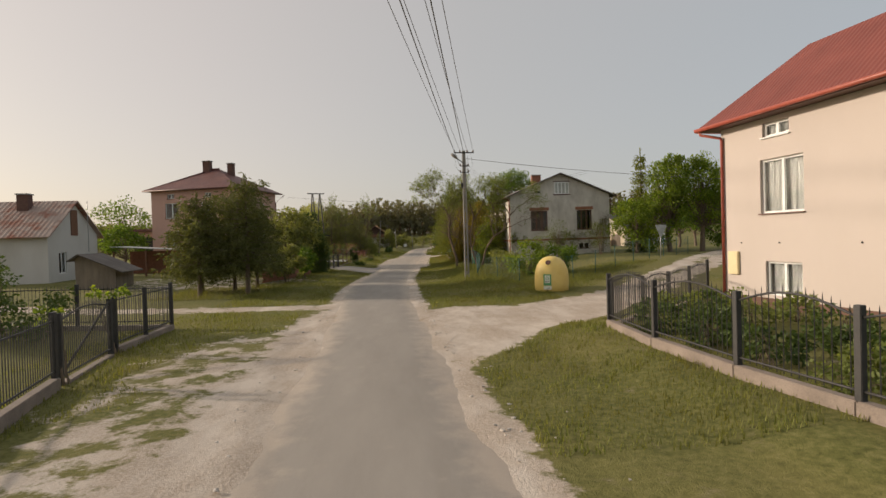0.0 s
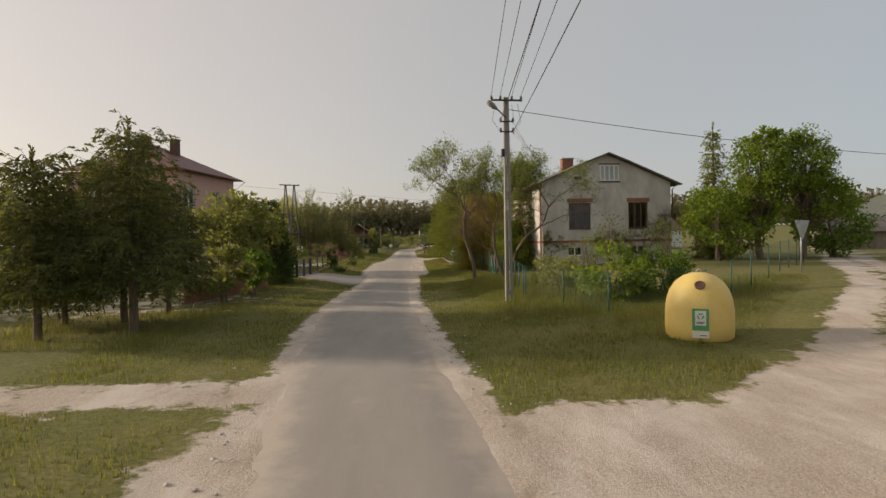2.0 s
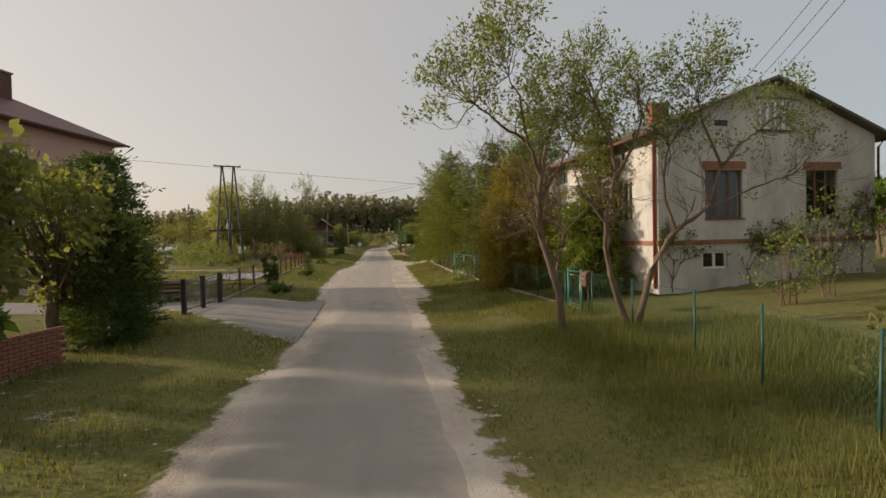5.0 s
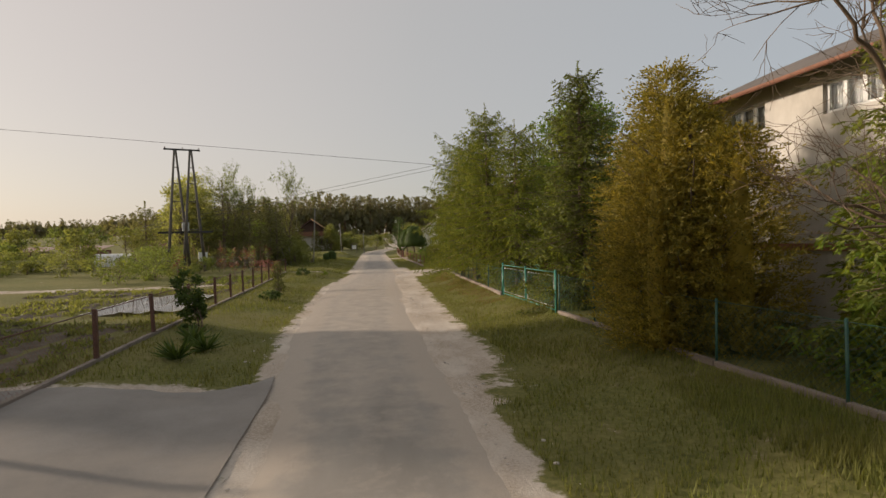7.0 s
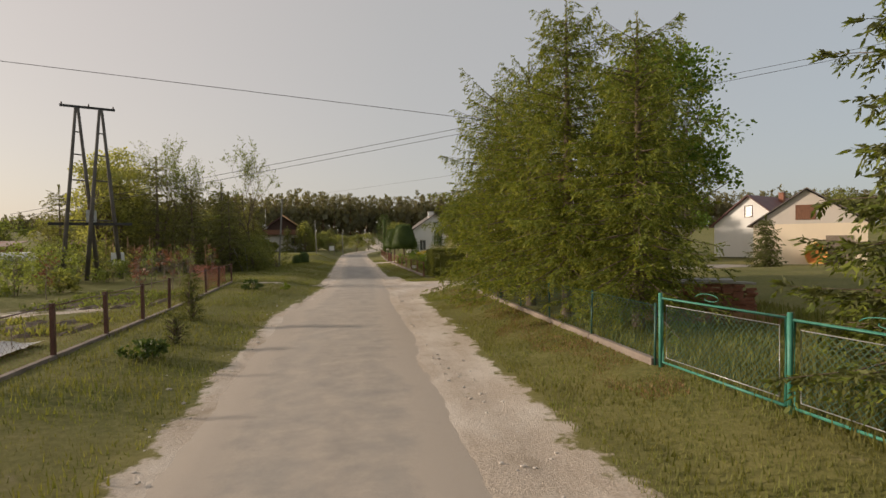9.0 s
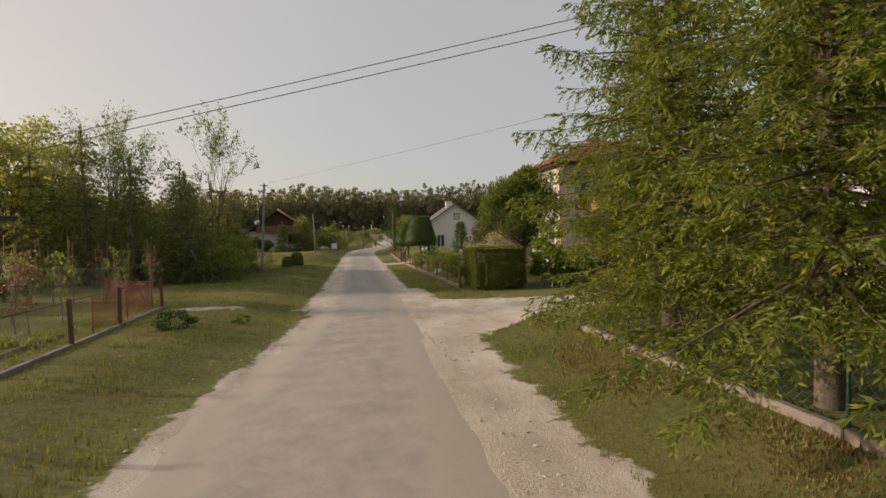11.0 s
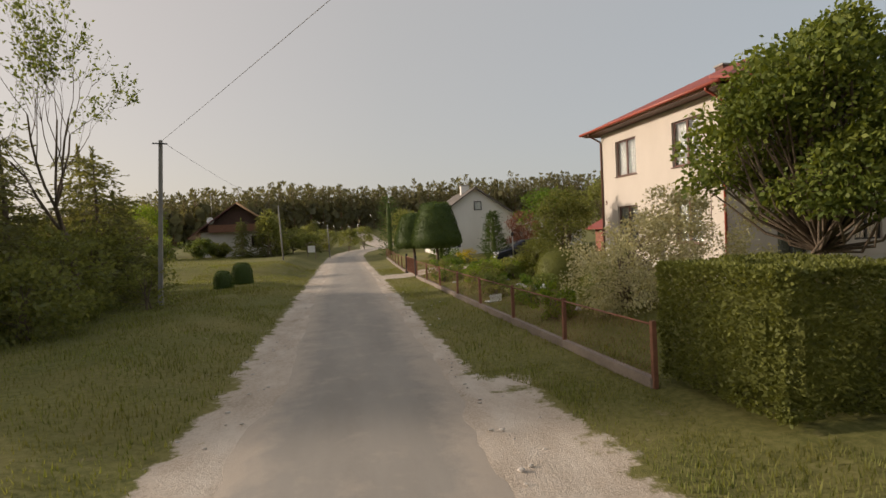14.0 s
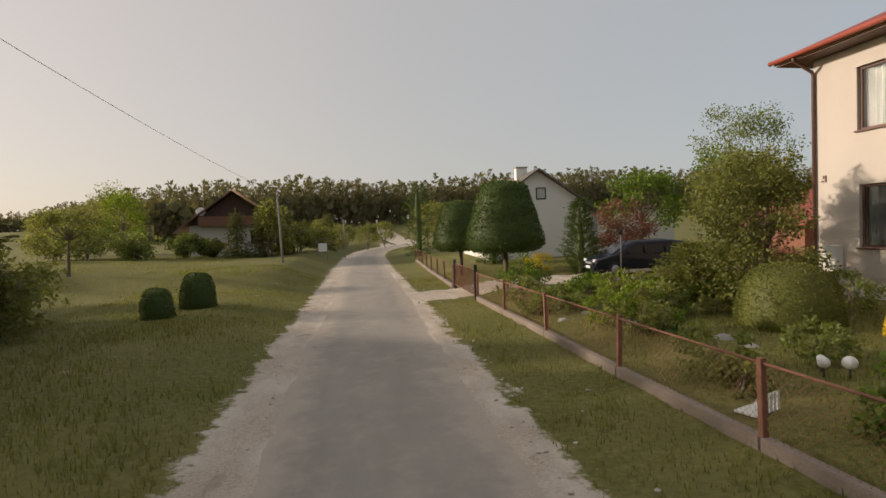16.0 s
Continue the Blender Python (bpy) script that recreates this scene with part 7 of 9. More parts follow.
# ---- poles and wires ----
def lattice_pole(x, y, z0, z1, label, rz=0.0, slot_top=None, w0=0.30, w1=0.19, d=0.16, lean=0.0):
    """A concrete line pole: two legs with cross webs below, solid above."""
    t = thing("concrete_pole", pose(x, y, z0, 0, lean, rz), label, "utility pole", "concrete line poles")
    h = z1 - z0
    top = slot_top - z0 if slot_top else h * 0.68
    bm = bmesh.new()
    half = lambda z: (w0 + (w1 - w0) * z / h) / 2

    def leg(s):
        rows = [(-0.3, half(0)), (top, half(top))]
        vs = []
        for z, a in rows:
            x0, x1 = sorted((s * a, s * (a - 0.075)))
            vs.append([bm.verts.new(p) for p in ((x0, -d / 2, z), (x1, -d / 2, z), (x1, d / 2, z), (x0, d / 2, z))])
        bm.faces.new(vs[0][::-1])
        bm.faces.new(vs[1])
        for k in range(4):
            bm.faces.new((vs[0][k], vs[0][(k + 1) % 4], vs[1][(k + 1) % 4], vs[1][k]))

    leg(1)
    leg(-1)
    k = 0.2
    while k < top - 0.3:
        a = half(k) - 0.078
        box(bm, -a, -d / 2 + 0.02, k, a, d / 2 - 0.02, k + 0.16)
        k += 0.95
    a, b = half(top), half(h)
    lo = [bm.verts.new(p) for p in ((-a, -d / 2, top + 0.001), (a, -d / 2, top + 0.001), (a, d / 2, top + 0.001), (-a, d / 2, top + 0.001))]
    hi = [bm.verts.new(p) for p in ((-b, -d / 2.4, h), (b, -d / 2.4, h), (b, d / 2.4, h), (-b, d / 2.4, h))]
    bm.faces.new(lo[::-1])
    bm.faces.new(hi)
    for q in range(4):
        bm.faces.new((lo[q], lo[(q + 1) % 4], hi[(q + 1) % 4], hi[q]))
    part("shaft", bm, POLE_CONCRETE, t)
    return t


def insulator(parent, x, y, z):
    o = part("insulator", lathe([(0.012, -0.06), (0.014, 0.0), (0.05, 0.01), (0.055, 0.05), (0.035, 0.07), (0.045, 0.10), (0.02, 0.13)], 10), CERAMIC, parent)
    o.matrix_basis = pose(x, y, z)


def sagging(a, b, sag, n=14):
    a, b = Vector(a), Vector(b)
    return [a.lerp(b, k / n) - Vector((0, 0, 4 * sag * (k / n) * (1 - k / n))) for k in range(n + 1)]


def wire(a, b, sag, r=0.009, label="thin dark overhead power wire between poles"):
    ob = part("power_wire", bar(sagging(a, b, sag), r, 5), WIRE)
    tagged(ob, label, "wire", "overhead wires")


def build_lines():
    px, py, zt = 4.31, 30.87, 7.95
    t = lattice_pole(px, py, 0.28, zt, "grey concrete power pole with a street lamp and insulators", 4, 5.75, 0.27, 0.19)
    h = zt - 0.28
    arm = part("crossarm", boxes((-0.60, -0.14, h - 0.16, 0.60, -0.085, h - 0.10)), METAL_DARK, t)
    for x in (-0.58, -0.24, 0.20, 0.56):
        insulator(arm, x, -0.11, h - 0.09)
    for z, w in ((h - 0.95, 0.26), (h - 1.33, 0.26)):
        b = part("bracket", boxes((-w, -0.12, z, w, -0.085, z + 0.045)), METAL_DARK, t)
        for x in (-w + 0.02, w - 0.02):
            insulator(b, x, -0.1, z + 0.04)
    lamp = part("lamp_arm", bar([(-0.05, -0.12, h - 0.78), (-0.25, -0.2, h - 0.62), (-0.38, -0.24, h - 0.52)], 0.024, 8), METAL_DARK, t)
    head = part("lamp_head", lathe([(0.03, 0.0), (0.05, 0.08), (0.12, 0.22), (0.135, 0.40), (0.11, 0.52), (0.04, 0.56)], 16), POLE_CONCRETE, lamp, "pale grey street lamp head")
    head.matrix_basis = Matrix.Translation((-0.34, -0.23, h - 0.55)) @ Matrix.Rotation(radians(-52), 4, "Y") @ Matrix.Diagonal((0.75, 1, 1, 1))
    for x, z0, z1 in ((-0.45, h - 0.25, h - 1.25), (0.42, h - 0.25, h - 1.3), (0.2, h - 0.3, h - 0.9)):
        part("jumper", bar([(x, -0.11, z0), (x * 1.25, -0.14, (z0 + z1) / 2 - 0.15), (x * 0.55, -0.12, z1 - 0.1), (x * 0.5, -0.1, z1 + 0.05)], 0.007, 4), WIRE, t)
    part("switch_box", boxes((-0.22, -0.13, 5.42, -0.11, -0.02, 5.72), bevel=0.01), METAL_DARK, t)
    c, s = math.cos(radians(4)), math.sin(radians(4))
    back = Vector((-3.6, -30.0, 8.3))
    for x in (-0.58, -0.24, 0.20, 0.56):
        wire((px + x * c, py - 0.1 + x * s, zt + 0.02), back + Vector((x, 0, 0)), 0.55)
    for x, z in ((-0.24, -0.92), (0.24, -1.30)):
        wire((px + x, py - 0.1, zt + z), back + Vector((x * 1.5 + 0.8, 0, -0.9 if x < 0 else -1.1)), 0.6, 0.012)
    wire((px + 0.1, py - 0.1, zt - 0.48), (44.0, 36.5, 6.4), 0.9, 0.013, "thick dark service cable to a distant house")
    for k in range(3):
        wire((px + 0.24, py, zt - 0.9 - 0.2 * k), (11.0 + 0.5 * k, 46.0, 6.3), 0.35, 0.006, "thin service wire to the grey house")

    p1 = lattice_pole(-7.0, 108.4, 0.25, 6.98, "plain grey concrete line pole on the verge", 0, 2.0, 0.17, 0.12, 0.13, 3.4)
    part("crossarm", boxes((-0.28, -0.12, 6.55, 0.28, -0.08, 6.60)), METAL_DARK, p1)
    p2 = thing("slim_pole", pose(-4.72, 135.3, 0.25, 0, -2.2, 0), "slim pale leaning concrete pole on the verge", "utility pole")
    part("shaft", bar([(0, 0, -0.3), (0, 0, 5.6)], [0.09, 0.055], 10), POLE_CONCRETE, p2)
    p3 = thing("slim_pole", pose(-0.95, 160.0, 0.2, 0, -1.5, 0), "slim pale concrete pole far along the road", "utility pole")
    part("shaft", bar([(0, 0, -0.3), (0, 0, 4.2)], [0.09, 0.055], 8), POLE_CONCRETE, p3)
    for k in (0, 1):
        wire((-18.0, 86.2, 4.35 - 0.25 * k), (26.0, 74.9, 12.0 - 0.30 * k), 0.1, 0.012, "dark service wire across the road into the spruces")
    wire((-6.5, 108.3, 6.95), (8.0, 77.6, 6.2), 0.05, 0.006, "thin service wire from the pole into the spruces")
    wire((-6.6, 108.4, 6.95), (-4.95, 135.3, 5.75), 0.25, 0.007)
    wire((-4.95, 135.3, 5.8), (-1.05, 160.0, 4.3), 0.2, 0.007)
    wire((-27.0, 74.6, 10.2), (13.0, 74.0, 6.5), 0.0, 0.011, "single dark wire high across the road")


def power_mast():
    t = thing("power_mast", pose(-16.3, 91.3, 0.3, 0, 0, 22), "tall twin A-frame concrete power mast with a transformer", "power mast")
    h = 10.9
    for k, x in enumerate((-0.62, 0.62)):
        a = part("leg", bar([(x - 0.95, -0.5, -0.2), (x - 0.06, 0, h)], [0.15, 0.09], 6), MAST_CONCRETE, t)
        part("leg", bar([(x + 0.95, 0.5, -0.2), (x + 0.06, 0, h)], [0.15, 0.09], 6), MAST_CONCRETE, t)
        for z in (3.9, 6.4, 8.0, 9.4):
            q = 0.95 * (1 - z / h)
            part("tie", bar([(x - q, -0.5 * (1 - z / h), z), (x + q, 0.5 * (1 - z / h), z)], 0.045, 5), MAST_CONCRETE, t)
    part("crossarm", boxes((-1.5, -0.06, h, 1.4, 0.06, h + 0.14), bevel=0.01), METAL_DARK, t)
    part("platform", boxes((-2.2, -0.12, 3.6, 2.2, 0.12, 3.78)), METAL_DARK, t)
    for x in (-1.4, 0.0, 1.3):
        insulator(t, x, 0, h + 0.16)
    tr = part("transformer", boxes((-0.28, -0.28, 3.79, 0.28, 0.28, 4.55), bevel=0.03), GALVANISED, t, "grey transformer can with bushings")
    for x in (-0.15, 0.0, 0.15):
        part("bushing", bar([(x, 0, 4.551), (x, 0, 4.95)], [0.05, 0.03], 8), CERAMIC, tr)
    part("cabinet", boxes((1.0, 0.4, 1.05, 1.75, 0.75, 1.85), bevel=0.03), PVC, t, "white switch cabinet on the mast")


# ---- fences and gates ----
def span_wires(bm, a, b, z0a, z0b, h, step=0.14, r=0.0025):
    """Diagonal mesh of thin flat wires between two posts."""
    a, b = Vector((*a, 0)), Vector((*b, 0))
    L = (b - a).length
    u = (b - a) / L
    n = Vector((-u.y, u.x, 0))
    k = -h
    while k < L:
        for s in (1, -1):
            p0, p1 = (k, 0.0), (k + h, h)
            if p0[0] < 0:
                p0 = (0.0, -k)
            if p1[0] > L:
                p1 = (L, L - k)
            if p1[0] - p0[0] > 0.02:
                if s < 0:
                    p0, p1 = (L - p0[0], p0[1]), (L - p1[0], p1[1])
                A = a + u * p0[0] + Vector((0, 0, z0a + (z0b - z0a) * p0[0] / L + p0[1]))
                B = a + u * p1[0] + Vector((0, 0, z0a + (z0b - z0a) * p1[0] / L + p1[1]))
                w = (Vector((0, 0, 1)) - u * s).normalized() * r
                bm.faces.new([bm.verts.new(q) for q in (A - w, B - w, B + w, A + w)])
        k += step


def mesh_fence(name, points, h, label, post_m, mesh_m, spacing=2.9, post_r=0.03, curb=None, rail=None, group="", square=False, mesh_step=0.14, lift=0.0, mesh_r=0.0025):
    """Posts with wire mesh between them along a broken line; parts: post, mesh, curb, rail."""
    t = thing(name, pose(0, 0, 0), label, "fence", group)
    spots = []
    for (x0, y0), (x1, y1) in zip(points, points[1:]):
        L = math.hypot(x1 - x0, y1 - y0)
        n = max(1, round(L / spacing))
        spots += [(x0 + (x1 - x0) * k / n, y0 + (y1 - y0) * k / n) for k in range(n)]
    spots.append(points[-1])
    base = boxes((-post_r, -post_r, -0.3, post_r, post_r, h + 0.06), bevel=0.006) if square else bar([(0, 0, -0.3), (0, 0, h + 0.05)], post_r, 8)
    me = None
    rs = np.random.RandomState(int(abs(points[0][0] * 10 + points[0][1])))
    for x, y in spots:
        if me is None:
            ob = part("post", base, post_m, t)
            me = ob.data
        else:
            ob = new("post", me)
            ob.parent = t
        ob.matrix_basis = pose(x, y, ground_z(x, y) + lift, rs.normal(0, 0.9), rs.normal(0, 0.9), math.degrees(math.atan2(points[-1][1] - points[0][1], points[-1][0] - points[0][0])))
    for (xa, ya), (xb, yb) in zip(spots, spots[1:]):
        za, zb = ground_z(xa, ya) + lift, ground_z(xb, yb) + lift
        bm = bmesh.new()
        span_wires(bm, (xa, ya), (xb, yb), za + 0.06, zb + 0.06, h - 0.08, mesh_step, mesh_r)
        part("mesh", bm, mesh_m, t)
        if rail:
            part("rail", bar([(xa, ya, za + h), (xb, yb, zb + h)], rail, 6), post_m, t)
        else:
            part("line_wire", bar([(xa, ya, za + h), (xb, yb, zb + h)], 0.006, 4), mesh_m, t)
        if curb:
            ang = math.atan2(yb - ya, xb - xa)
            L = math.hypot(xb - xa, yb - ya)
            c = part("curb", boxes((0.01, -0.07, -0.2, L - 0.01, 0.07, curb), bevel=0.012), CURB, t)
            c.matrix_basis = Matrix.Translation((xa, ya, za - lift)) @ Matrix.Rotation(ang, 4, "Z") @ Matrix.Rotation(-math.atan2(zb - za, L), 4, "Y")
    return t


def picket_fence(name, points, h, label, material, curb=0.25, arch=0.0, gap=0.115, rails=(0.12, 0.95), posts=True, post_w=0.05, bars_m=None):
    """Square posts, rails and slim upright bars, each bar a part; the tops may rise in an arch."""
    t = thing(name, pose(0, 0, 0), label, "fence")
    shared = {}
    for (xa, ya), (xb, yb) in zip(points, points[1:]):
        za, zb = ground_z(xa, ya), ground_z(xb, yb)
        L = math.hypot(xb - xa, yb - ya)
        m = Matrix.Translation((xa, ya, za)) @ Matrix.Rotation(math.atan2(yb - ya, xb - xa), 4, "Z")
        p = part("post", boxes((-post_w, -post_w, -0.2, post_w, post_w, h + 0.1), bevel=0.008), material, t)
        p.matrix_basis = m
        if curb:
            c = part("curb", boxes((0.0, -0.09, -0.15, L, 0.09, curb), bevel=0.015), CURB, t)
            c.matrix_basis = m
        for k, z in enumerate((rails[0] + curb, h * rails[1])):
            pts = [(L * i / 10, 0, z + (arch * math.sin(math.pi * i / 10) if k else 0)) for i in range(11)]
            r = part("rail", bar(pts, 0.018, 6), material, t)
            r.matrix_basis = m
        n = int(L / gap)
        for i in range(1, n):
            u = L * i / n
            top = h * rails[1] + arch * math.sin(math.pi * u / L) + 0.09
            key = round(top, 2)
            if key not in shared:
                shared[key] = part("picket", bar([(0, 0, curb + 0.06), (0, 0, key - 0.03), (0, 0, key + 0.03)], [0.009, 0.009, 0.002], 4), bars_m or material, t)
                ob = shared[key]
            else:
                ob = new("picket", shared[key].data)
                ob.parent = t
            ob.matrix_basis = m @ Matrix.Translation((u, 0, 0))
    p = part("post", boxes((-post_w, -post_w, -0.2, post_w, post_w, h + 0.1), bevel=0.008), material, t)
    p.matrix_basis = pose(points[-1][0], points[-1][1], ground_z(*points[-1]))
    return t


def tube_gate(x, y, width, h, rz, leaves, label, name="metal_gate", z=None, curl=True):
    """A gate of green tubes: posts, framed leaves with an inner frame and mesh."""
    t = thing(name, pose(x, y, ground_z(x, y) if z is None else z, 0, 0, rz), label, "gate")
    w = width / leaves
    for k in range(leaves + 1):
        part("post", bar([(k * w, 0, -0.2), (k * w, 0, h + 0.08)], 0.038, 10), METAL_GREEN, t)
    for k in range(leaves):
        a, b = k * w + 0.07, (k + 1) * w - 0.07
        f = part("leaf", bar([(a, 0, 0.08), (a, 0, h), (b, 0, h - 0.02), (b, 0, 0.08), (a, 0, 0.08)], 0.024, 8), METAL_GREEN, t)
        part("inner_frame", bar([(a + 0.1, 0, 0.18), (a + 0.1, 0, h - 0.12), (b - 0.1, 0, h - 0.14), (b - 0.1, 0, 0.18), (a + 0.1, 0, 0.18)], 0.009, 6), GALVANISED, f)
        bm = bmesh.new()
        span_wires(bm, (a + 0.1, 0), (b - 0.1, 0), 0.18, 0.18, h - 0.32, 0.10, 0.003)
        part("mesh", bm, METAL_DKGREEN, f)
        if curl:
            part("scroll", bar([(a + (b - a) * (0.55 + 0.12 * math.cos(q) * (1 - q / 9)), 0, h + 0.10 + 0.09 * math.sin(q) * (1 - q / 9)) for q in np.linspace(0, 6.5, 22)], 0.007, 5), METAL_GREEN, f)
    return t


def build_fences():
    picket_fence("metal_fence", [(-3.9, 4.2), (-5.35, 9.0)], 1.35, "dark metal picket fence on a low concrete wall", METAL_DARK, 0.22, 0.0, 0.10)
    t = picket_fence("metal_gate", [(-5.42, 9.25), (-6.05, 12.0)], 1.3, "dark metal picket gate leaf beside a fence", METAL_DARK, 0.06, 0.16, 0.10)
    br = part("brace", bar([(-5.6, 9.7, 0.25), (-6.05, 12.0, 1.35)], 0.03, 6), METAL_DARK, t)
    picket_fence("metal_fence", [(-6.1, 12.3), (-6.28, 14.1), (-6.42, 15.95), (-9.6, 16.4), (-13.0, 16.9)], 1.4, "dark metal fence with fine bars along a yard", METAL_DARK, 0.16, 0.0, 0.13)
    picket_fence("metal_fence", [(6.41, 12.4), (6.40, 9.7), (6.65, 7.2), (7.0, 5.2), (7.5, 2.6), (8.2, 0.0)], 1.3, "black metal fence with arched panels on a concrete curb", METAL_DARK, 0.2, 0.22, 0.12)
    picket_fence("metal_fence", [(6.55, 12.6), (8.2, 14.5), (9.9, 16.4), (11.6, 18.3), (13.4, 20.3)], 1.2, "dark metal picket fence along the sandy track", METAL_DARK, 0.05, 0.12, 0.12)
    picket_fence("board_fence", [(21.0, 28.0), (26.0, 33.5), (31.0, 39.0)], 1.7, "dark brown slatted fence beside the sandy track", METAL_BROWN, 0.05, 0.0, 0.14)
    mesh_fence("wire_fence", [(5.0, 31.0), (6.9, 27.6), (9.6, 26.6), (14.5, 30.6), (21.5, 37.6)], 1.25, "green wire fence half hidden in tall grass", METAL_DKGREEN, METAL_DKGREEN, 2.4, 0.022, None, None, "wire fences")
    mesh_fence("wire_fence", [(5.0, 31.4), (5.9, 38.0), (6.1, 43.4)], 1.25, "green wire fence half hidden in tall grass", METAL_DKGREEN, METAL_DKGREEN, 2.4, 0.022, None, None, "wire fences")
    mesh_fence("wire_fence", [(6.05, 45.4), (5.75, 50.5), (5.45, 57.7)], 1.2, "green wire fence before dense evergreens", METAL_DKGREEN, METAL_DKGREEN, 2.4, 0.024, 0.10, None, "wire fences")
    mesh_fence("wire_fence", [(5.15, 63.7), (5.3, 72), (5.45, 79.6), (9.5, 81.0)], 1.15, "green wire fence on a low concrete curb below spruces", METAL_DKGREEN, METAL_DKGREEN, 2.9, 0.024, 0.13, None, "wire fences")
    tube_gate(5.42, 57.9, 5.65, 1.3, 92.5, 2, "pale green tube-framed double gate with wire mesh")
    tube_gate(6.1, 44.15, 1.1, 1.25, 90, 1, "pale green tube-framed garden gate with scrolls", "garden_gate")
    mb = thing("letter_box", pose(6.15, 43.75, ground_z(6.15, 43.75)), "brown metal letter box beside the garden gate", "letter box")
    part("stand", bar([(0, 0, -0.2), (0, 0, 0.85)], 0.025, 6), METAL_DARK, mb)
    bm = boxes((-0.16, -0.19, 0.851, 0.16, 0.19, 1.18), bevel=0.01)
    part("body", bm, METAL_BROWN, mb)
    part("lid", prism(bmesh.new(), [(-0.17, 1.182), (0.17, 1.182), (0.14, 1.27), (0, 1.31), (-0.14, 1.27)], -0.2, 0.2), METAL_BROWN, mb)
    part("slot", boxes((-0.17, -0.08, 1.06, -0.161, 0.08, 1.09)), GALVANISED, mb)
    mesh_fence("wire_fence", [(-6.55, 51.0), (-6.75, 64.4), (-6.9, 75.0), (-7.2, 84.0), (-7.4, 88.2)], 1.12, "rusty wire fence with brown steel posts and a top rail", METAL_BROWN, METAL_RUSTY, 3.0, 0.045, 0.08, 0.014, "wire fences", True)
    picket_fence("yard_gate", [(-6.9, 47.7), (-6.72, 49.2), (-6.55, 50.8)], 1.15, "dark bar gate at a gravel driveway", METAL_DARK, 0.05, 0.0, 0.11, post_w=0.07)
    mesh_fence("wire_fence", [(-12, 96.0), (-22, 95.0), (-34, 94.0)], 1.2, "grey wire fence across the allotments", WOOD_GREY, GALVANISED, 3.0, 0.04, None, None, "wire fences")
    mesh_fence("garden_fence", [(5.0, 92.7), (4.8, 105.9), (4.72, 116.5)], 1.02, "brown steel fence with wire mesh on a concrete curb", METAL_RUSTY, METAL_RUSTY, 3.1, 0.04, 0.17, 0.018, "brown garden fence", True, 0.11)
    mesh_fence("garden_fence", [(4.7, 121.3), (4.9, 130.0), (5.3, 142.0)], 1.02, "brown steel fence with wire mesh on a concrete curb", METAL_RUSTY, METAL_RUSTY, 3.1, 0.04, 0.17, 0.018, "brown garden fence", True, 0.16)
    mesh_fence("orange_net", [(-7.5, 83.0), (-7.8, 88.4), (-10.5, 91.0)], 1.0, "orange plastic net along the nursery plot", METAL_RUSTY, METAL_RED, 2.7, 0.02, None, None, "", False, 0.09, 0.0, 0.007)
    g = thing("driveway_gate", pose(4.72, 116.8, 0.12, 0, 0, 90), "brown steel gate at the garden driveway", "gate")
    for x in (0.0, 4.2):
        part("post", boxes((x - 0.06, -0.06, -0.3, x + 0.06, 0.06, 1.25), bevel=0.008), METAL_DARK, g)
    part("leaf", bar([(0.1, 0, 0.1), (0.1, 0, 1.05), (4.1, 0, 1.05), (4.1, 0, 0.1), (0.1, 0, 0.1)], 0.022, 6), METAL_RUSTY, g)
    for k in range(1, 30):
        part("bar", boxes((0.1 + k * 0.133, -0.008, 0.1, 0.116 + k * 0.133, 0.008, 1.05)), METAL_RUSTY, g)


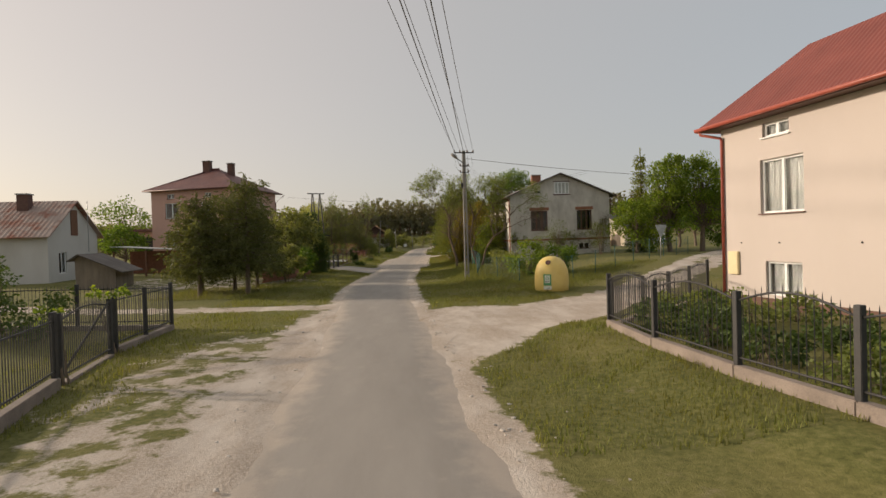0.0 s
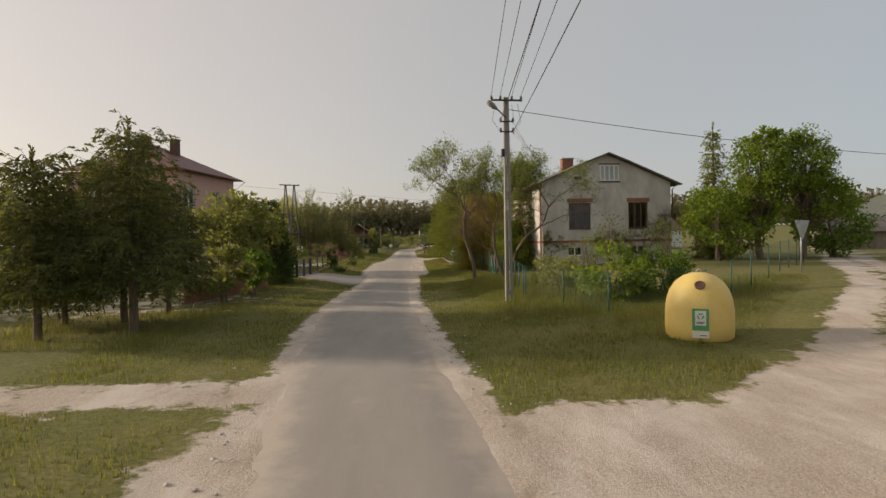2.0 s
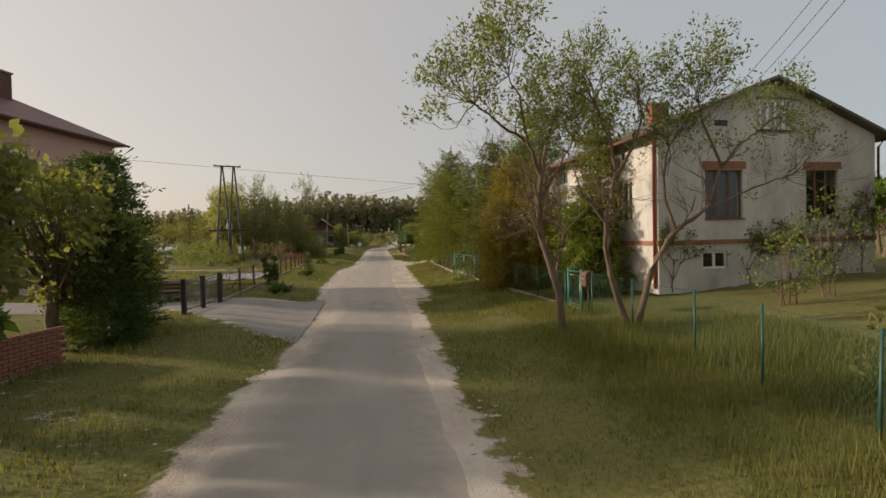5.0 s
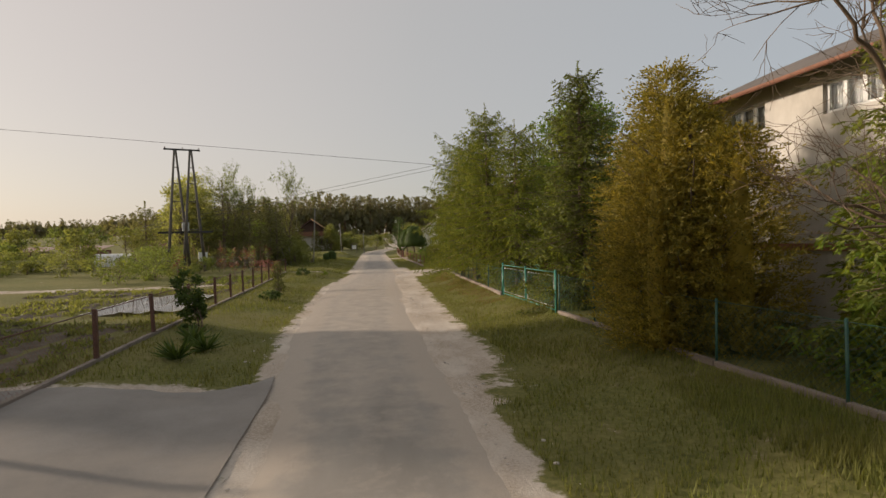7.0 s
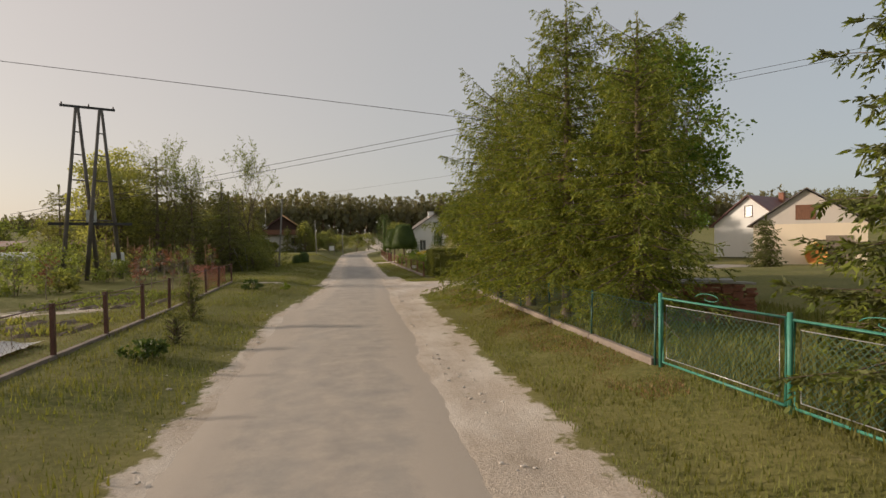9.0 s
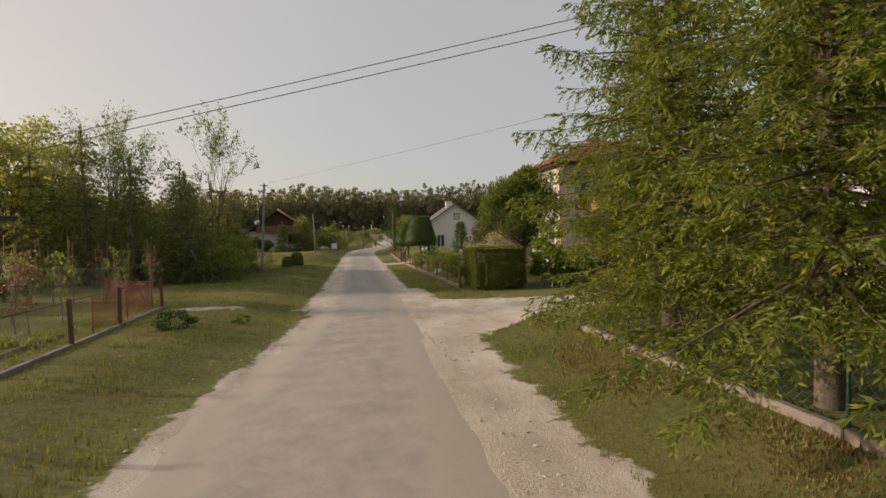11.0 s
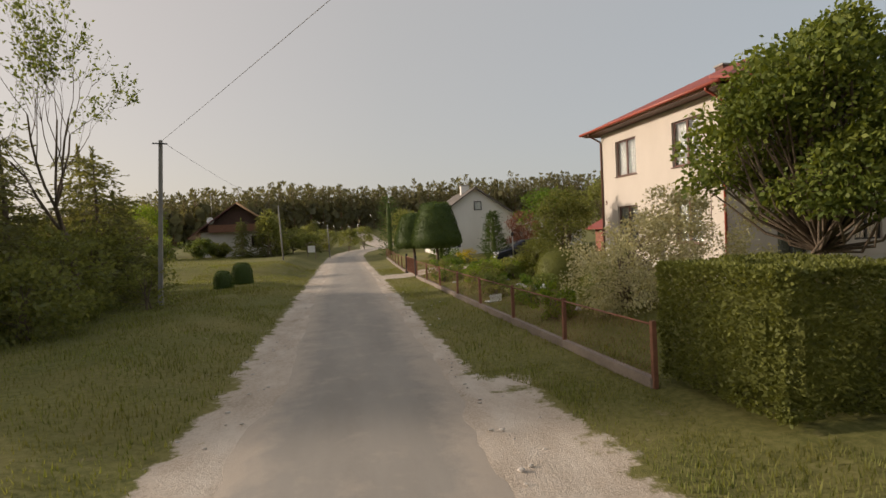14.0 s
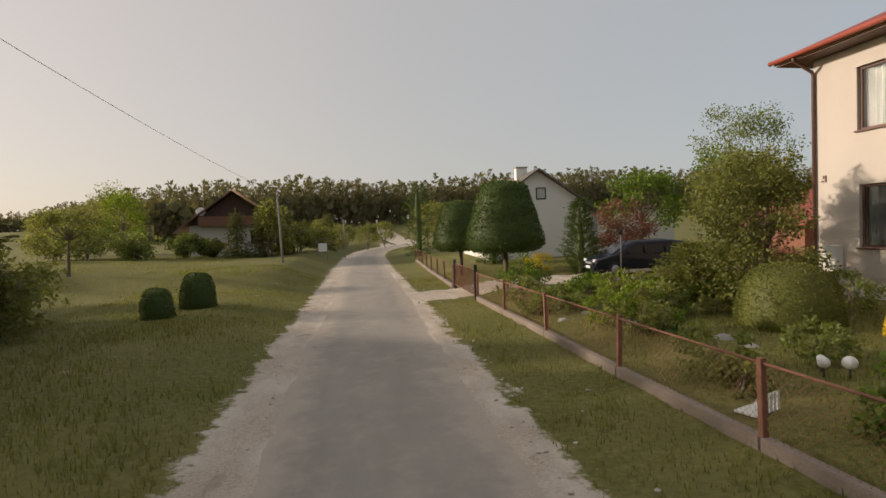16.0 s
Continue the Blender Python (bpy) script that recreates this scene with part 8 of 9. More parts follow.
# ---- loose things ----
def recycling_bell():
    x, y = 7.75, 23.85
    t = thing("recycling_bell", pose(x, y, ground_z(x, y) + 0.0, 0, 0, -28), "yellow dome-shaped recycling container standing in grass", "recycling bin")
    prof = [(r * 0.89, z) for r, z in [(0.84, -0.02), (0.88, 0.03), (0.90, 0.30), (0.895, 0.66), (0.86, 0.94), (0.775, 1.18), (0.63, 1.39), (0.42, 1.54), (0.18, 1.615), (0.03, 1.625)]]
    part("body", lathe(prof, 40), YELLOW_GRP, t)
    for a in (0, 120, 240):
        hole = part("hole_rim", lathe([(0.085, -0.05), (0.12, 0.0), (0.125, 0.03), (0.098, 0.04), (0.085, 0.02)], 20), METAL_BROWN, t, "dark round filling hole")
        hole.matrix_basis = Matrix.Rotation(radians(a), 4, "Z") @ Matrix.Translation((0, -0.585, 1.335)) @ Matrix.Rotation(radians(50), 4, "X")
        part("hole", lathe([(0.084, 0.0), (0.084, 0.012), (0.01, 0.013)], 20), BLACK, hole)
    part("lifting_eye", bar([(-0.06, 0, 1.60), (-0.05, 0, 1.67), (0, 0, 1.70), (0.05, 0, 1.67), (0.06, 0, 1.60)], 0.016, 8), GALVANISED, t)
    part("slot", boxes((-0.01, -0.81, 0.02, 0.01, -0.79, 0.1)), METAL_DARK, t)
    st = part("label_plate", boxes((-0.18, -0.812, 0.28, 0.18, -0.778, 0.80), bevel=0.004), STICKER_GREEN, t, "green information label")
    part("label_field", boxes((-0.12, -0.818, 0.40, 0.12, -0.813, 0.75)), STICKER_WHITE, st)
    bm = bmesh.new()
    for k in range(3):
        a = radians(90 + 120 * k)
        c0 = Vector((math.cos(a) * 0.055, 0, math.sin(a) * 0.055 + 0.62))
        d = Vector((-math.sin(a), 0, math.cos(a)))
        n = Vector((math.cos(a), 0, math.sin(a)))
        q = [c0 - d * 0.05 - n * 0.014, c0 + d * 0.012 - n * 0.014, c0 + d * 0.012 - n * 0.03, c0 + d * 0.052, c0 + d * 0.012 + n * 0.03, c0 + d * 0.012 + n * 0.014, c0 - d * 0.05 + n * 0.014]
        bm.faces.new([bm.verts.new((v.x, -0.822, v.z)) for v in q])
    part("recycling_arrows", bm, STICKER_GREEN, st)
    part("text_bar", boxes((-0.09, -0.822, 0.47, 0.09, -0.819, 0.485), (-0.09, -0.822, 0.44, 0.06, -0.819, 0.455)), METAL_DARK, st)
    part("notice", boxes((-0.18, -0.812, 0.10, 0.18, -0.778, 0.26), bevel=0.003), STICKER_WHITE, t, "pale paper notice with a dark bar")
    part("notice_bar", boxes((-0.02, -0.816, 0.15, 0.14, -0.813, 0.17)), METAL_DARK, t)


def road_sign():
    x, y = 16.7, 31.7
    z = ground_z(x, y)
    t = thing("road_sign", pose(x, y, z, 0, 1.0, 20), "grey back of a triangular give-way sign on a steel post", "road sign")
    part("post", bar([(0, 0, -0.3), (0, 0, 2.15)], 0.028, 8), GALVANISED, t)
    a = [(-0.46, 2.06), (-0.42, 2.12), (0.42, 2.12), (0.46, 2.06), (0.05, 1.34), (-0.05, 1.34)]
    p = part("plate", prism(bmesh.new(), a, -0.045, -0.030), GALVANISED, t)
    part("bracket", boxes((-0.18, -0.030, 1.88, 0.18, -0.005, 1.92), (-0.12, -0.030, 1.62, 0.12, -0.005, 1.66)), GALVANISED, t)


def notice_board():
    t = thing("notice_board", pose(-2.9, 150.0, ground_z(-2.9, 150), 0, 0, 8), "small roofed wooden notice board by the road", "notice board")
    for x in (-0.45, 0.45):
        part("post", boxes((x - 0.05, -0.05, -0.2, x + 0.05, 0.05, 1.6)), WOOD_GREY, t)
    part("board", boxes((-0.42, -0.03, 0.7, 0.42, 0.03, 1.5)), PVC, t)
    part("roof", prism(bmesh.new(), [(-0.7, 1.6), (0, 2.0), (0.7, 1.6), (0.6, 1.6), (0, 1.9), (-0.6, 1.6)], -0.2, 0.2), WOOD_GREY, t)


def car():
    x, y = 12.9, 119.6
    t = thing("car", pose(x, y, ground_z(x, y) + 0.02, 0, 0, 176), "dark blue people carrier parked in the driveway", "car")
    side = [(2.20, 0.32), (2.26, 0.55), (2.18, 0.74), (1.40, 0.96), (0.75, 1.40), (0.45, 1.52), (-1.1, 1.56), (-1.85, 1.46), (-2.1, 0.98), (-2.16, 0.45), (-2.05, 0.28)]
    bm = bmesh.new()
    rings = []
    for yy, k in ((-0.86, 0.90), (-0.80, 0.985), (-0.4, 1.0), (0.4, 1.0), (0.80, 0.985), (0.86, 0.90)):
        rings.append([bm.verts.new((px * (0.985 if abs(yy) > 0.8 else 1), yy * (1.0 if pz < 1.0 else 0.86), 0.30 + (pz - 0.30) * k)) for px, pz in side])
    for r0, r1 in zip(rings, rings[1:]):
        for i in range(len(side)):
            f = bm.faces.new((r0[i], r0[(i + 1) % len(side)], r1[(i + 1) % len(side)], r1[i]))
            f.smooth = True
    bm.faces.new(rings[0])
    bm.faces.new(rings[-1][::-1])
    bmesh.ops.recalc_face_normals(bm, faces=bm.faces[:])
    part("body", bm, CAR_PAINT, t)
    dark = surface("tinted_car_glass", (0.010, 0.012, 0.014), (0.018, 0.02, 0.022), 2, 0.08)
    for s in (-1, 1):
        for a, b in (((1.05, 0.99), (0.12, 0.99)), ((0.02, 0.99), (-0.85, 0.99)), ((-0.95, 1.0), (-1.75, 1.02))):
            bm = bmesh.new()
            x0, x1 = a[0], b[0]
            top0 = min(x0, 0.55) if x0 > 0.5 else x0
            q = [(x0, 0.98), (x1, 0.98), (x1 + (0.06 if x1 < -1.5 else 0), 1.34), (top0, 1.34)]
            bm.faces.new([bm.verts.new((px, s * (0.872 if pz < 1.1 else 0.775), pz)) for px, pz in q])
            part("side_window", bm, dark, t)
        part("headlight", boxes((1.98, s * 0.55 - 0.17, 0.62, 2.225, s * 0.55 + 0.17, 0.76), bevel=0.03), surface("headlight_glass", (0.6, 0.62, 0.64), (0.75, 0.76, 0.78), 5, 0.15), t)
        part("mirror", boxes((0.75, s * 0.90 - 0.09, 0.96, 0.90, s * 0.90 + 0.09, 1.10), bevel=0.03), CAR_PAINT, t)
        for wx in (1.38, -1.30):
            w = part("wheel", lathe([(0.20, -0.10), (0.29, -0.105), (0.315, -0.07), (0.315, 0.07), (0.29, 0.105), (0.20, 0.10)], 24), BLACK, t)
            w.matrix_basis = Matrix.Translation((wx, s * 0.79, 0.315)) @ Matrix.Rotation(radians(90), 4, "X")
            part("rim", lathe([(0.03, -0.112), (0.19, -0.112), (0.20, -0.06), (0.20, 0.06), (0.19, 0.112), (0.03, 0.112)], 14), GALVANISED, w)
    bm = bmesh.new()
    bm.faces.new([bm.verts.new(v) for v in ((1.44, -0.68, 0.985), (1.44, 0.68, 0.985), (0.80, 0.60, 1.405), (0.80, -0.60, 1.405))])
    part("windscreen", bm, dark, t)
    part("bumper", boxes((2.10, -0.80, 0.28, 2.29, 0.80, 0.50), bevel=0.05), CAR_PAINT, t)
    part("grille", boxes((2.22, -0.35, 0.55, 2.275, 0.35, 0.64), bevel=0.01), GALVANISED, t)
    part("plate", boxes((2.288, -0.26, 0.36, 2.298, 0.26, 0.47)), PVC, t)


def front_garden():
    """Low growth inside the black fence of the cream house."""
    rs = np.random.RandomState(58)
    for i, (x, y, h, r) in enumerate([(7.3, 11.4, 0.85, 0.6), (8.4, 12.6, 0.9, 0.7), (7.5, 9.6, 0.8, 0.6), (7.6, 7.9, 0.8, 0.6), (8.0, 6.2, 0.8, 0.65), (8.7, 4.4, 0.8, 0.6), (8.4, 11.0, 0.8, 0.6), (9.4, 11.3, 1.0, 0.7), (9.5, 8.2, 0.65, 0.55), (10.4, 9.6, 0.8, 0.7), (10.6, 6.6, 0.7, 0.6), (11.4, 8.0, 0.75, 0.6), (9.9, 14.0, 0.9, 0.7), (11.2, 12.0, 0.7, 0.6)]):
        leafy_tree("garden_shrub", x, y, h, [(0, 0, h * 0.5, r, r, h * 0.5)], "low shrub inside the black metal fence", (LEAF_TOPIARY, LEAF_DULL, LEAF_TOPIARY)[i % 3], BARK, 22, 46, 0.10, 0.03, 420 + i, "bush", 4)


def climbing_vine():
    """Bare stems of an old vine on the front wall of the grey house."""
    t = thing("wall_vine", pose(9.62, 45.75, 0, 0, 0, 2.5), "bare brown vine stems climbing a stained wall", "vine")
    rs = np.random.RandomState(64)
    tips = []

    def grow(limbs, x, z, a, length, r, level):
        pts = [(x, -0.035 - 0.03 * rs.uniform(), z)]
        for _ in range(5):
            a += rs.normal(0, 0.28)
            x, z = min(max(x + math.sin(a) * length / 5, 0.1), 9.0), min(z + abs(math.cos(a)) * length / 5, 6.0)
            pts.append((x, -0.035 - 0.03 * rs.uniform(), z))
        limbs.add(pts, np.linspace(r, r * 0.5, 6), 4)
        tips.append(pts[-1])
        if level < 4:
            for _ in range(3):
                k = rs.randint(2, 6)
                grow(limbs, pts[k][0], pts[k][2], a + rs.normal(0, 0.7), length * rs.uniform(0.55, 0.8), max(0.004, r * 0.6), level + 1)

    for x in (7.9, 8.6, 5.4, 0.5, 3.6):
        limbs = Limbs()
        grow(limbs, x, 0.6, rs.normal(0, 0.2), 2.0 if x > 5 else 1.2, 0.03, 0)
        limbs.make("stem", BARK_PALE, t)
    T = np.array(tips)
    T = T[T[:, 2] < 4.2]
    idx = np.repeat(np.arange(len(T)), 3)
    v, f = rhombs(rs, T[idx] + rs.normal(0, 0.06, (len(idx), 3)) * np.array([1, 0.3, 1]), np.tile([0, -0.6, -0.5], (len(idx), 1)), 0.11, 0.07, 0.6)
    from_arrays("leaves", v, f, LEAF_DULL, t)


def garden_bits():
    for i, (x, y, r) in enumerate([(7.55, 104.5, 0.09), (7.82, 104.3, 0.11), (7.75, 104.75, 0.07)]):
        o = thing("garden_ball", pose(x, y, ground_z(x, y)), "white ball lamp on a short stalk in the garden", "garden lamp", "ball lamps")
        part("stalk", bar([(0, 0, -0.1), (0, 0, 0.15)], 0.02, 6), METAL_DARK, o)
        part("ball", lathe([(max(0.01, r * math.sin(a)), 0.14 + r - r * math.cos(a)) for a in np.linspace(0.05, math.pi - 0.05, 10)], 16), PVC, o)
    rs = np.random.RandomState(4)
    for i in range(14):
        x, y = 5.6 + rs.uniform(0, 2.6), 100 + rs.uniform(0, 18)
        o = thing("garden_stone", pose(x, y, ground_z(x, y) - 0.04, rs.uniform(-10, 10), 0, rs.uniform(0, 360)), "pale field stone edging a flower bed", "stone", "stones in the garden")
        s = rs.uniform(0.12, 0.26)
        bm = bmesh.new()
        bmesh.ops.create_icosphere(bm, subdivisions=2, radius=s)
        for v in bm.verts:
            v.co *= 1 + 0.25 * noise.noise(v.co * 6 + Vector((i, 0, 0)))
            v.co.z *= 0.6
        part("stone", bm, CONCRETE, o)
    l = thing("garden_lamp", pose(11.4, 118.2, ground_z(11.4, 118.2)), "slim grey garden lamp post by the driveway", "lamp post")
    part("post", bar([(0, 0, -0.1), (0, 0, 1.9)], 0.03, 8), GALVANISED, l)
    part("head", lathe([(0.03, 1.9), (0.09, 1.93), (0.08, 2.1), (0.02, 2.14)], 12), METAL_DARK, l)
    c = thing("crate", pose(5.6, 103.6, ground_z(5.6, 103.6), 0, 0, 20), "small white slatted crate in the garden", "crate")
    for k in range(6):
        part("slat", boxes((-0.25 + k * 0.09, -0.16, 0.02, -0.19 + k * 0.09, -0.145, 0.28)), PVC, c)
    part("frame", boxes((-0.27, -0.14, 0.0, 0.29, 0.16, 0.03), (-0.27, -0.142, 0.2, 0.29, -0.13, 0.24)), PVC, c)
    r = shell("outbuilding", pose(16.9, 114.6, 0, 0, 0, 3), 5.0, 2.6, 0.1, 2.6, BRICK, "brown outbuilding with an orange-red roof", {}, "outbuilding")
    part("roof", thick_faces([((-0.5, -0.5, 2.5), (2.5, -0.5, 3.9), (2.5, 3.0, 3.9), (-0.5, 3.0, 2.5)), ((2.5, -0.5, 3.9), (5.5, -0.5, 2.5), (5.5, 3.0, 2.5), (2.5, 3.0, 3.9))], 0.08), ROOF_ORANGE, r)
    part("gable", prism(bmesh.new(), [(0, 2.602), (2.5, 3.78), (5.0, 2.602)], 0, 0.2), BRICK, r)
    w = thing("low_wall_building", pose(17.5, 133.0, 0.3), "pale low building behind the garden", "outbuilding")
    part("wall", boxes((0, 0, 0, 6, 4, 3.4), bevel=0.01), PLASTER_WHITE, w)
    part("roof", boxes((-0.3, -0.3, 3.401, 6.3, 4.3, 3.6), bevel=0.02), ROOF_GREY, w)
    b2 = shell("outbuilding", pose(27.0, 112.0, 0, 0, 0, 3), 6.0, 5.0, 0.3, 3.0, BRICK, "far outbuilding with a red roof", {}, "outbuilding")
    part("roof", thick_faces([((-0.5, -0.5, 2.9), (6.5, -0.5, 2.9), (6.0, 2.5, 4.4), (0, 2.5, 4.4)), ((0, 2.5, 4.4), (6, 2.5, 4.4), (6.5, 5.5, 2.9), (-0.5, 5.5, 2.9))], 0.08), ROOF_ORANGE, b2)


def left_yard():
    tr = thing("timber_pile", pose(-10.2, 51.6, ground_z(-10.2, 51.6), 0, 0, 8), "stack of dark weathered planks behind the fence", "timber")
    for k in range(4):
        for j in range(3):
            part("plank", boxes((-2.2 + 0.1 * j, -0.5 + 0.33 * j, 0.28 + 0.17 * k, 1.9 + 0.08 * k, -0.2 + 0.33 * j, 0.40 + 0.17 * k), bevel=0.006), WOOD_GREY if (k + j) % 2 else WOOD_BROWN, tr)
    for x in (-1.6, 1.2):
        part("bearer", boxes((x, -0.5, 0.0, x + 0.15, 0.5, 0.275)), WOOD_GREY, tr)
    wl = thing("brick_wall", pose(-8.2, 36.6, ground_z(-8.2, 36.6), 0, 0, 78), "low old brick wall under the trees", "wall")
    part("base", boxes((-3.0, -0.12, -0.1, 4.5, 0.12, 0.05)), CONCRETE, wl)
    me = None
    for r in range(10):
        for k in range(28):
            o = (0.13 if r % 2 else 0.0)
            xx = -2.95 + k * 0.265 + o
            if me is None:
                ob = part("brick", boxes((0, -0.06, 0, 0.25, 0.06, 0.07), bevel=0.005), BRICK, wl)
                me = ob.data
            else:
                ob = new("brick", me)
                ob.parent = wl
            ob.matrix_basis = pose(xx, 0, 0.052 + r * 0.082, 0, 0, 0)
    pl = thing("brick_pile", pose(9.35, 67.4, ground_z(9.35, 67.4), 0, 0, -34), "heap of red bricks and grey slabs behind the gate", "pile")
    rs = np.random.RandomState(2)
    for k in range(192):
        if k // 16 > 5 and rs.uniform() < 0.06 * (k // 16 - 5) * (1.6 if k % 8 in (0, 7) else 0.7):
            continue
        ob = new("brick", me)
        ob.parent = pl
        ob.matrix_basis = pose(-1.2 + 0.27 * (k % 8) + rs.normal(0, 0.03), -0.2 + 0.22 * (k // 8 % 2), (k // 16) * 0.085, rs.normal(0, 1.5), rs.normal(0, 2.5), rs.normal(0, 9))
    for k in range(70):
        a, r = rs.uniform(0, math.tau), rs.uniform(0, 1) ** 0.6
        z = 0.75 * (1 - r) * rs.uniform(0.3, 1)
        ob = new("brick", me)
        ob.parent = pl
        ob.matrix_basis = pose(math.cos(a) * r * 1.7, math.sin(a) * r * 0.9, z, rs.uniform(-25, 25), rs.uniform(-25, 25), rs.uniform(0, 360))
    for k in range(3):
        slab = part("slab", boxes((-0.55, -0.28, 0, 0.55, 0.28, 0.06), bevel=0.008), CONCRETE, pl)
        slab.matrix_basis = pose(-0.65 + 0.5 * k, 0.02 * k, 1.03 + 0.05 * (k % 2), 4 - 3 * k, 3 * (k - 1), 12 * k - 9)
    part("board", boxes((-1.9, -0.55, 0.0, 1.6, -0.50, 0.3), bevel=0.004), WOOD_TAN, pl)
    f = thing("fleece_sheet", pose(-9.4, 65.6, ground_z(-9.4, 65.6), 0, 0, 3), "white fleece laid flat over garden beds with rows of sticks", "garden fleece")
    bm = bmesh.new()
    rs = np.random.RandomState(6)
    grid = [[bm.verts.new((-1.7 + 3.4 * i / 20, -3.2 + 6.4 * j / 36, 0.10 + 0.045 * math.sin(i * 0.95) + rs.normal(0, 0.012))) for i in range(21)] for j in range(37)]
    for j in range(36):
        for i in range(20):
            bm.faces.new((grid[j][i], grid[j][i + 1], grid[j + 1][i + 1], grid[j + 1][i])).smooth = True
    bmesh.ops.solidify(bm, geom=bm.faces[:], thickness=0.012)
    part("sheet", bm, PLASTIC_SHEET, f)
    me = None
    for j in range(12):
        for i in range(5):
            if me is None:
                ob = part("stick", bar([(0, 0, -0.1), (0.01, 0, 0.38)], 0.010, 5), WOOD_GREY, f)
                me = ob.data
            else:
                ob = new("stick", me)
                ob.parent = f
            ob.matrix_basis = pose(-1.4 + 0.7 * i + rs.normal(0, 0.04), -2.9 + 0.53 * j, 0.09, rs.normal(0, 5), rs.normal(0, 5), 0)
    for k, (x, y, w, d) in enumerate([(-10.6, 55.8, 6.4, 9.0), (-12.6, 71.6, 9.5, 3.6), (-10.2, 79.5, 4.6, 7.0), (-13.5, 64.5, 4.0, 8.0)]):
        o = thing("garden_bed", pose(x, y, ground_z(x, y) + 0.02), "dark dug soil of a vegetable bed with weeds", "garden bed", "garden beds")
        bm = bmesh.new()
        nx, ny = int(w * 4), int(d * 3)
        grid = [[bm.verts.new((-w / 2 + w * i / nx, -d / 2 + d * j / ny, ground_z(x - w / 2 + w * i / nx, y - d / 2 + d * j / ny) - ground_z(x, y) + (-0.1 if i in (0, nx) or j in (0, ny) else 0.05 * math.sin(i * 1.57) + rs.normal(0, 0.018)))) for i in range(nx + 1)] for j in range(ny + 1)]
        for j in range(ny):
            for i in range(nx):
                bm.faces.new((grid[j][i], grid[j][i + 1], grid[j + 1][i + 1], grid[j + 1][i]))
        part("soil", bm, SOIL, o)
        n = int(w * d * 16)
        P = np.stack([rs.uniform(-w / 2, w / 2, n), rs.uniform(-d / 2, d / 2, n), np.zeros(n)], 1)
        P = P[[noise.noise(Vector((q[0] * 0.8 + k * 7, q[1] * 0.8, 0))) > -0.12 for q in P]]
        P[:, 2] = [ground_z(x + q[0], y + q[1]) - ground_z(x, y) for q in P]
        idx = np.repeat(np.arange(len(P)), 7)
        v, ff = rhombs(rs, P[idx] + rs.normal(0, 0.05, (len(idx), 3)) * np.array([1, 1, 0.4]), rs.normal(0, 0.7, (len(idx), 3)) + np.array([0, 0, 1.0]), 0.17, 0.05, 0.3)
        tagged(from_arrays("weed_cover", v, ff, LEAF_WOOD if k != 2 else LEAF_DULL, o), "", kind="stuff")
    me = None
    st = thing("plant_stakes", pose(-15.0, 98.6, 0), "pale wooden stakes standing in a nursery plot", "stakes")
    for k in range(22):
        x, y = -4.4 + 0.40 * k + rs.normal(0, 0.25), rs.uniform(-0.9, 0.7)
        if me is None:
            ob = part("stake", bar([(0, 0, -0.3), (0.02, 0, 1.3), (0.0, 0.02, 2.9)], [0.028, 0.025, 0.02], 6), WOOD_TAN, st)
            me = ob.data
        else:
            ob = new("stake", me)
            ob.parent = st
        ob.matrix_basis = pose(x, y, ground_z(-15.0 + x, 98.6 + y) - rs.uniform(0, 0.9), rs.normal(0, 3), rs.normal(0, 3), 0)
    g = thing("greenhouse", pose(-29.5, 108.0, 0.5, 0, 0, 8), "white foil greenhouse in the allotments", "greenhouse")
    bm = bmesh.new()
    rings = [[bm.verts.new((-1.9 + 3.8 * i / 8, 1.4 * math.cos(a), 1.6 * math.sin(a) ** 0.8)) for a in np.linspace(0, math.pi, 11)] for i in range(9)]
    for r0, r1 in zip(rings, rings[1:]):
        for i in range(10):
            bm.faces.new((r0[i], r0[i + 1], r1[i + 1], r1[i])).smooth = True
    bm.faces.new(rings[0])
    bm.faces.new(rings[-1][::-1])
    part("foil", bm, PLASTIC_SHEET, g)
    part("door", boxes((-1.96, -0.45, 0.0, -1.91, 0.45, 1.4)), WOOD_GREY, g)
    for i, (x, y, rz, w, m) in enumerate([(-26.2, 108.5, 4, 2.9, WOOD_GREY), (-38, 116, -8, 3.4, WOOD_BROWN), (-47, 121, 5, 3.0, WOOD_GREY)]):
        s = thing("garden_shed", pose(x, y, ground_z(x, y), 0, 0, rz), "weathered wooden garden shed in the allotments", "shed")
        part("wall", boxes((0, 0, 0, w, 2.6, 1.9), bevel=0.01), m, s)
        part("roof", thick_faces([((-0.3, -0.3, 1.95), (w + 0.3, -0.3, 1.95), (w + 0.3, 2.9, 2.5), (-0.3, 2.9, 2.5))], 0.06), ROOF_RUST if i else ROOF_BROWN, s)
        part("door", boxes((0.5, -0.03, 0.0, 1.3, -0.001, 1.75)), METAL_BROWN, s)
    hs = thing("summer_house", pose(-30.5, 128.0, 0.6, 0, 0, 15), "small house with a steep orange roof in the fields", "house")
    part("wall", boxes((0, 0, 0, 5, 5, 2.2)), WOOD_TAN, hs)
    part("roof", prism(bmesh.new(), [(-0.4, 2.0), (2.5, 5.0), (5.4, 2.0)], -0.4, 5.4), ROOF_ORANGE, hs)


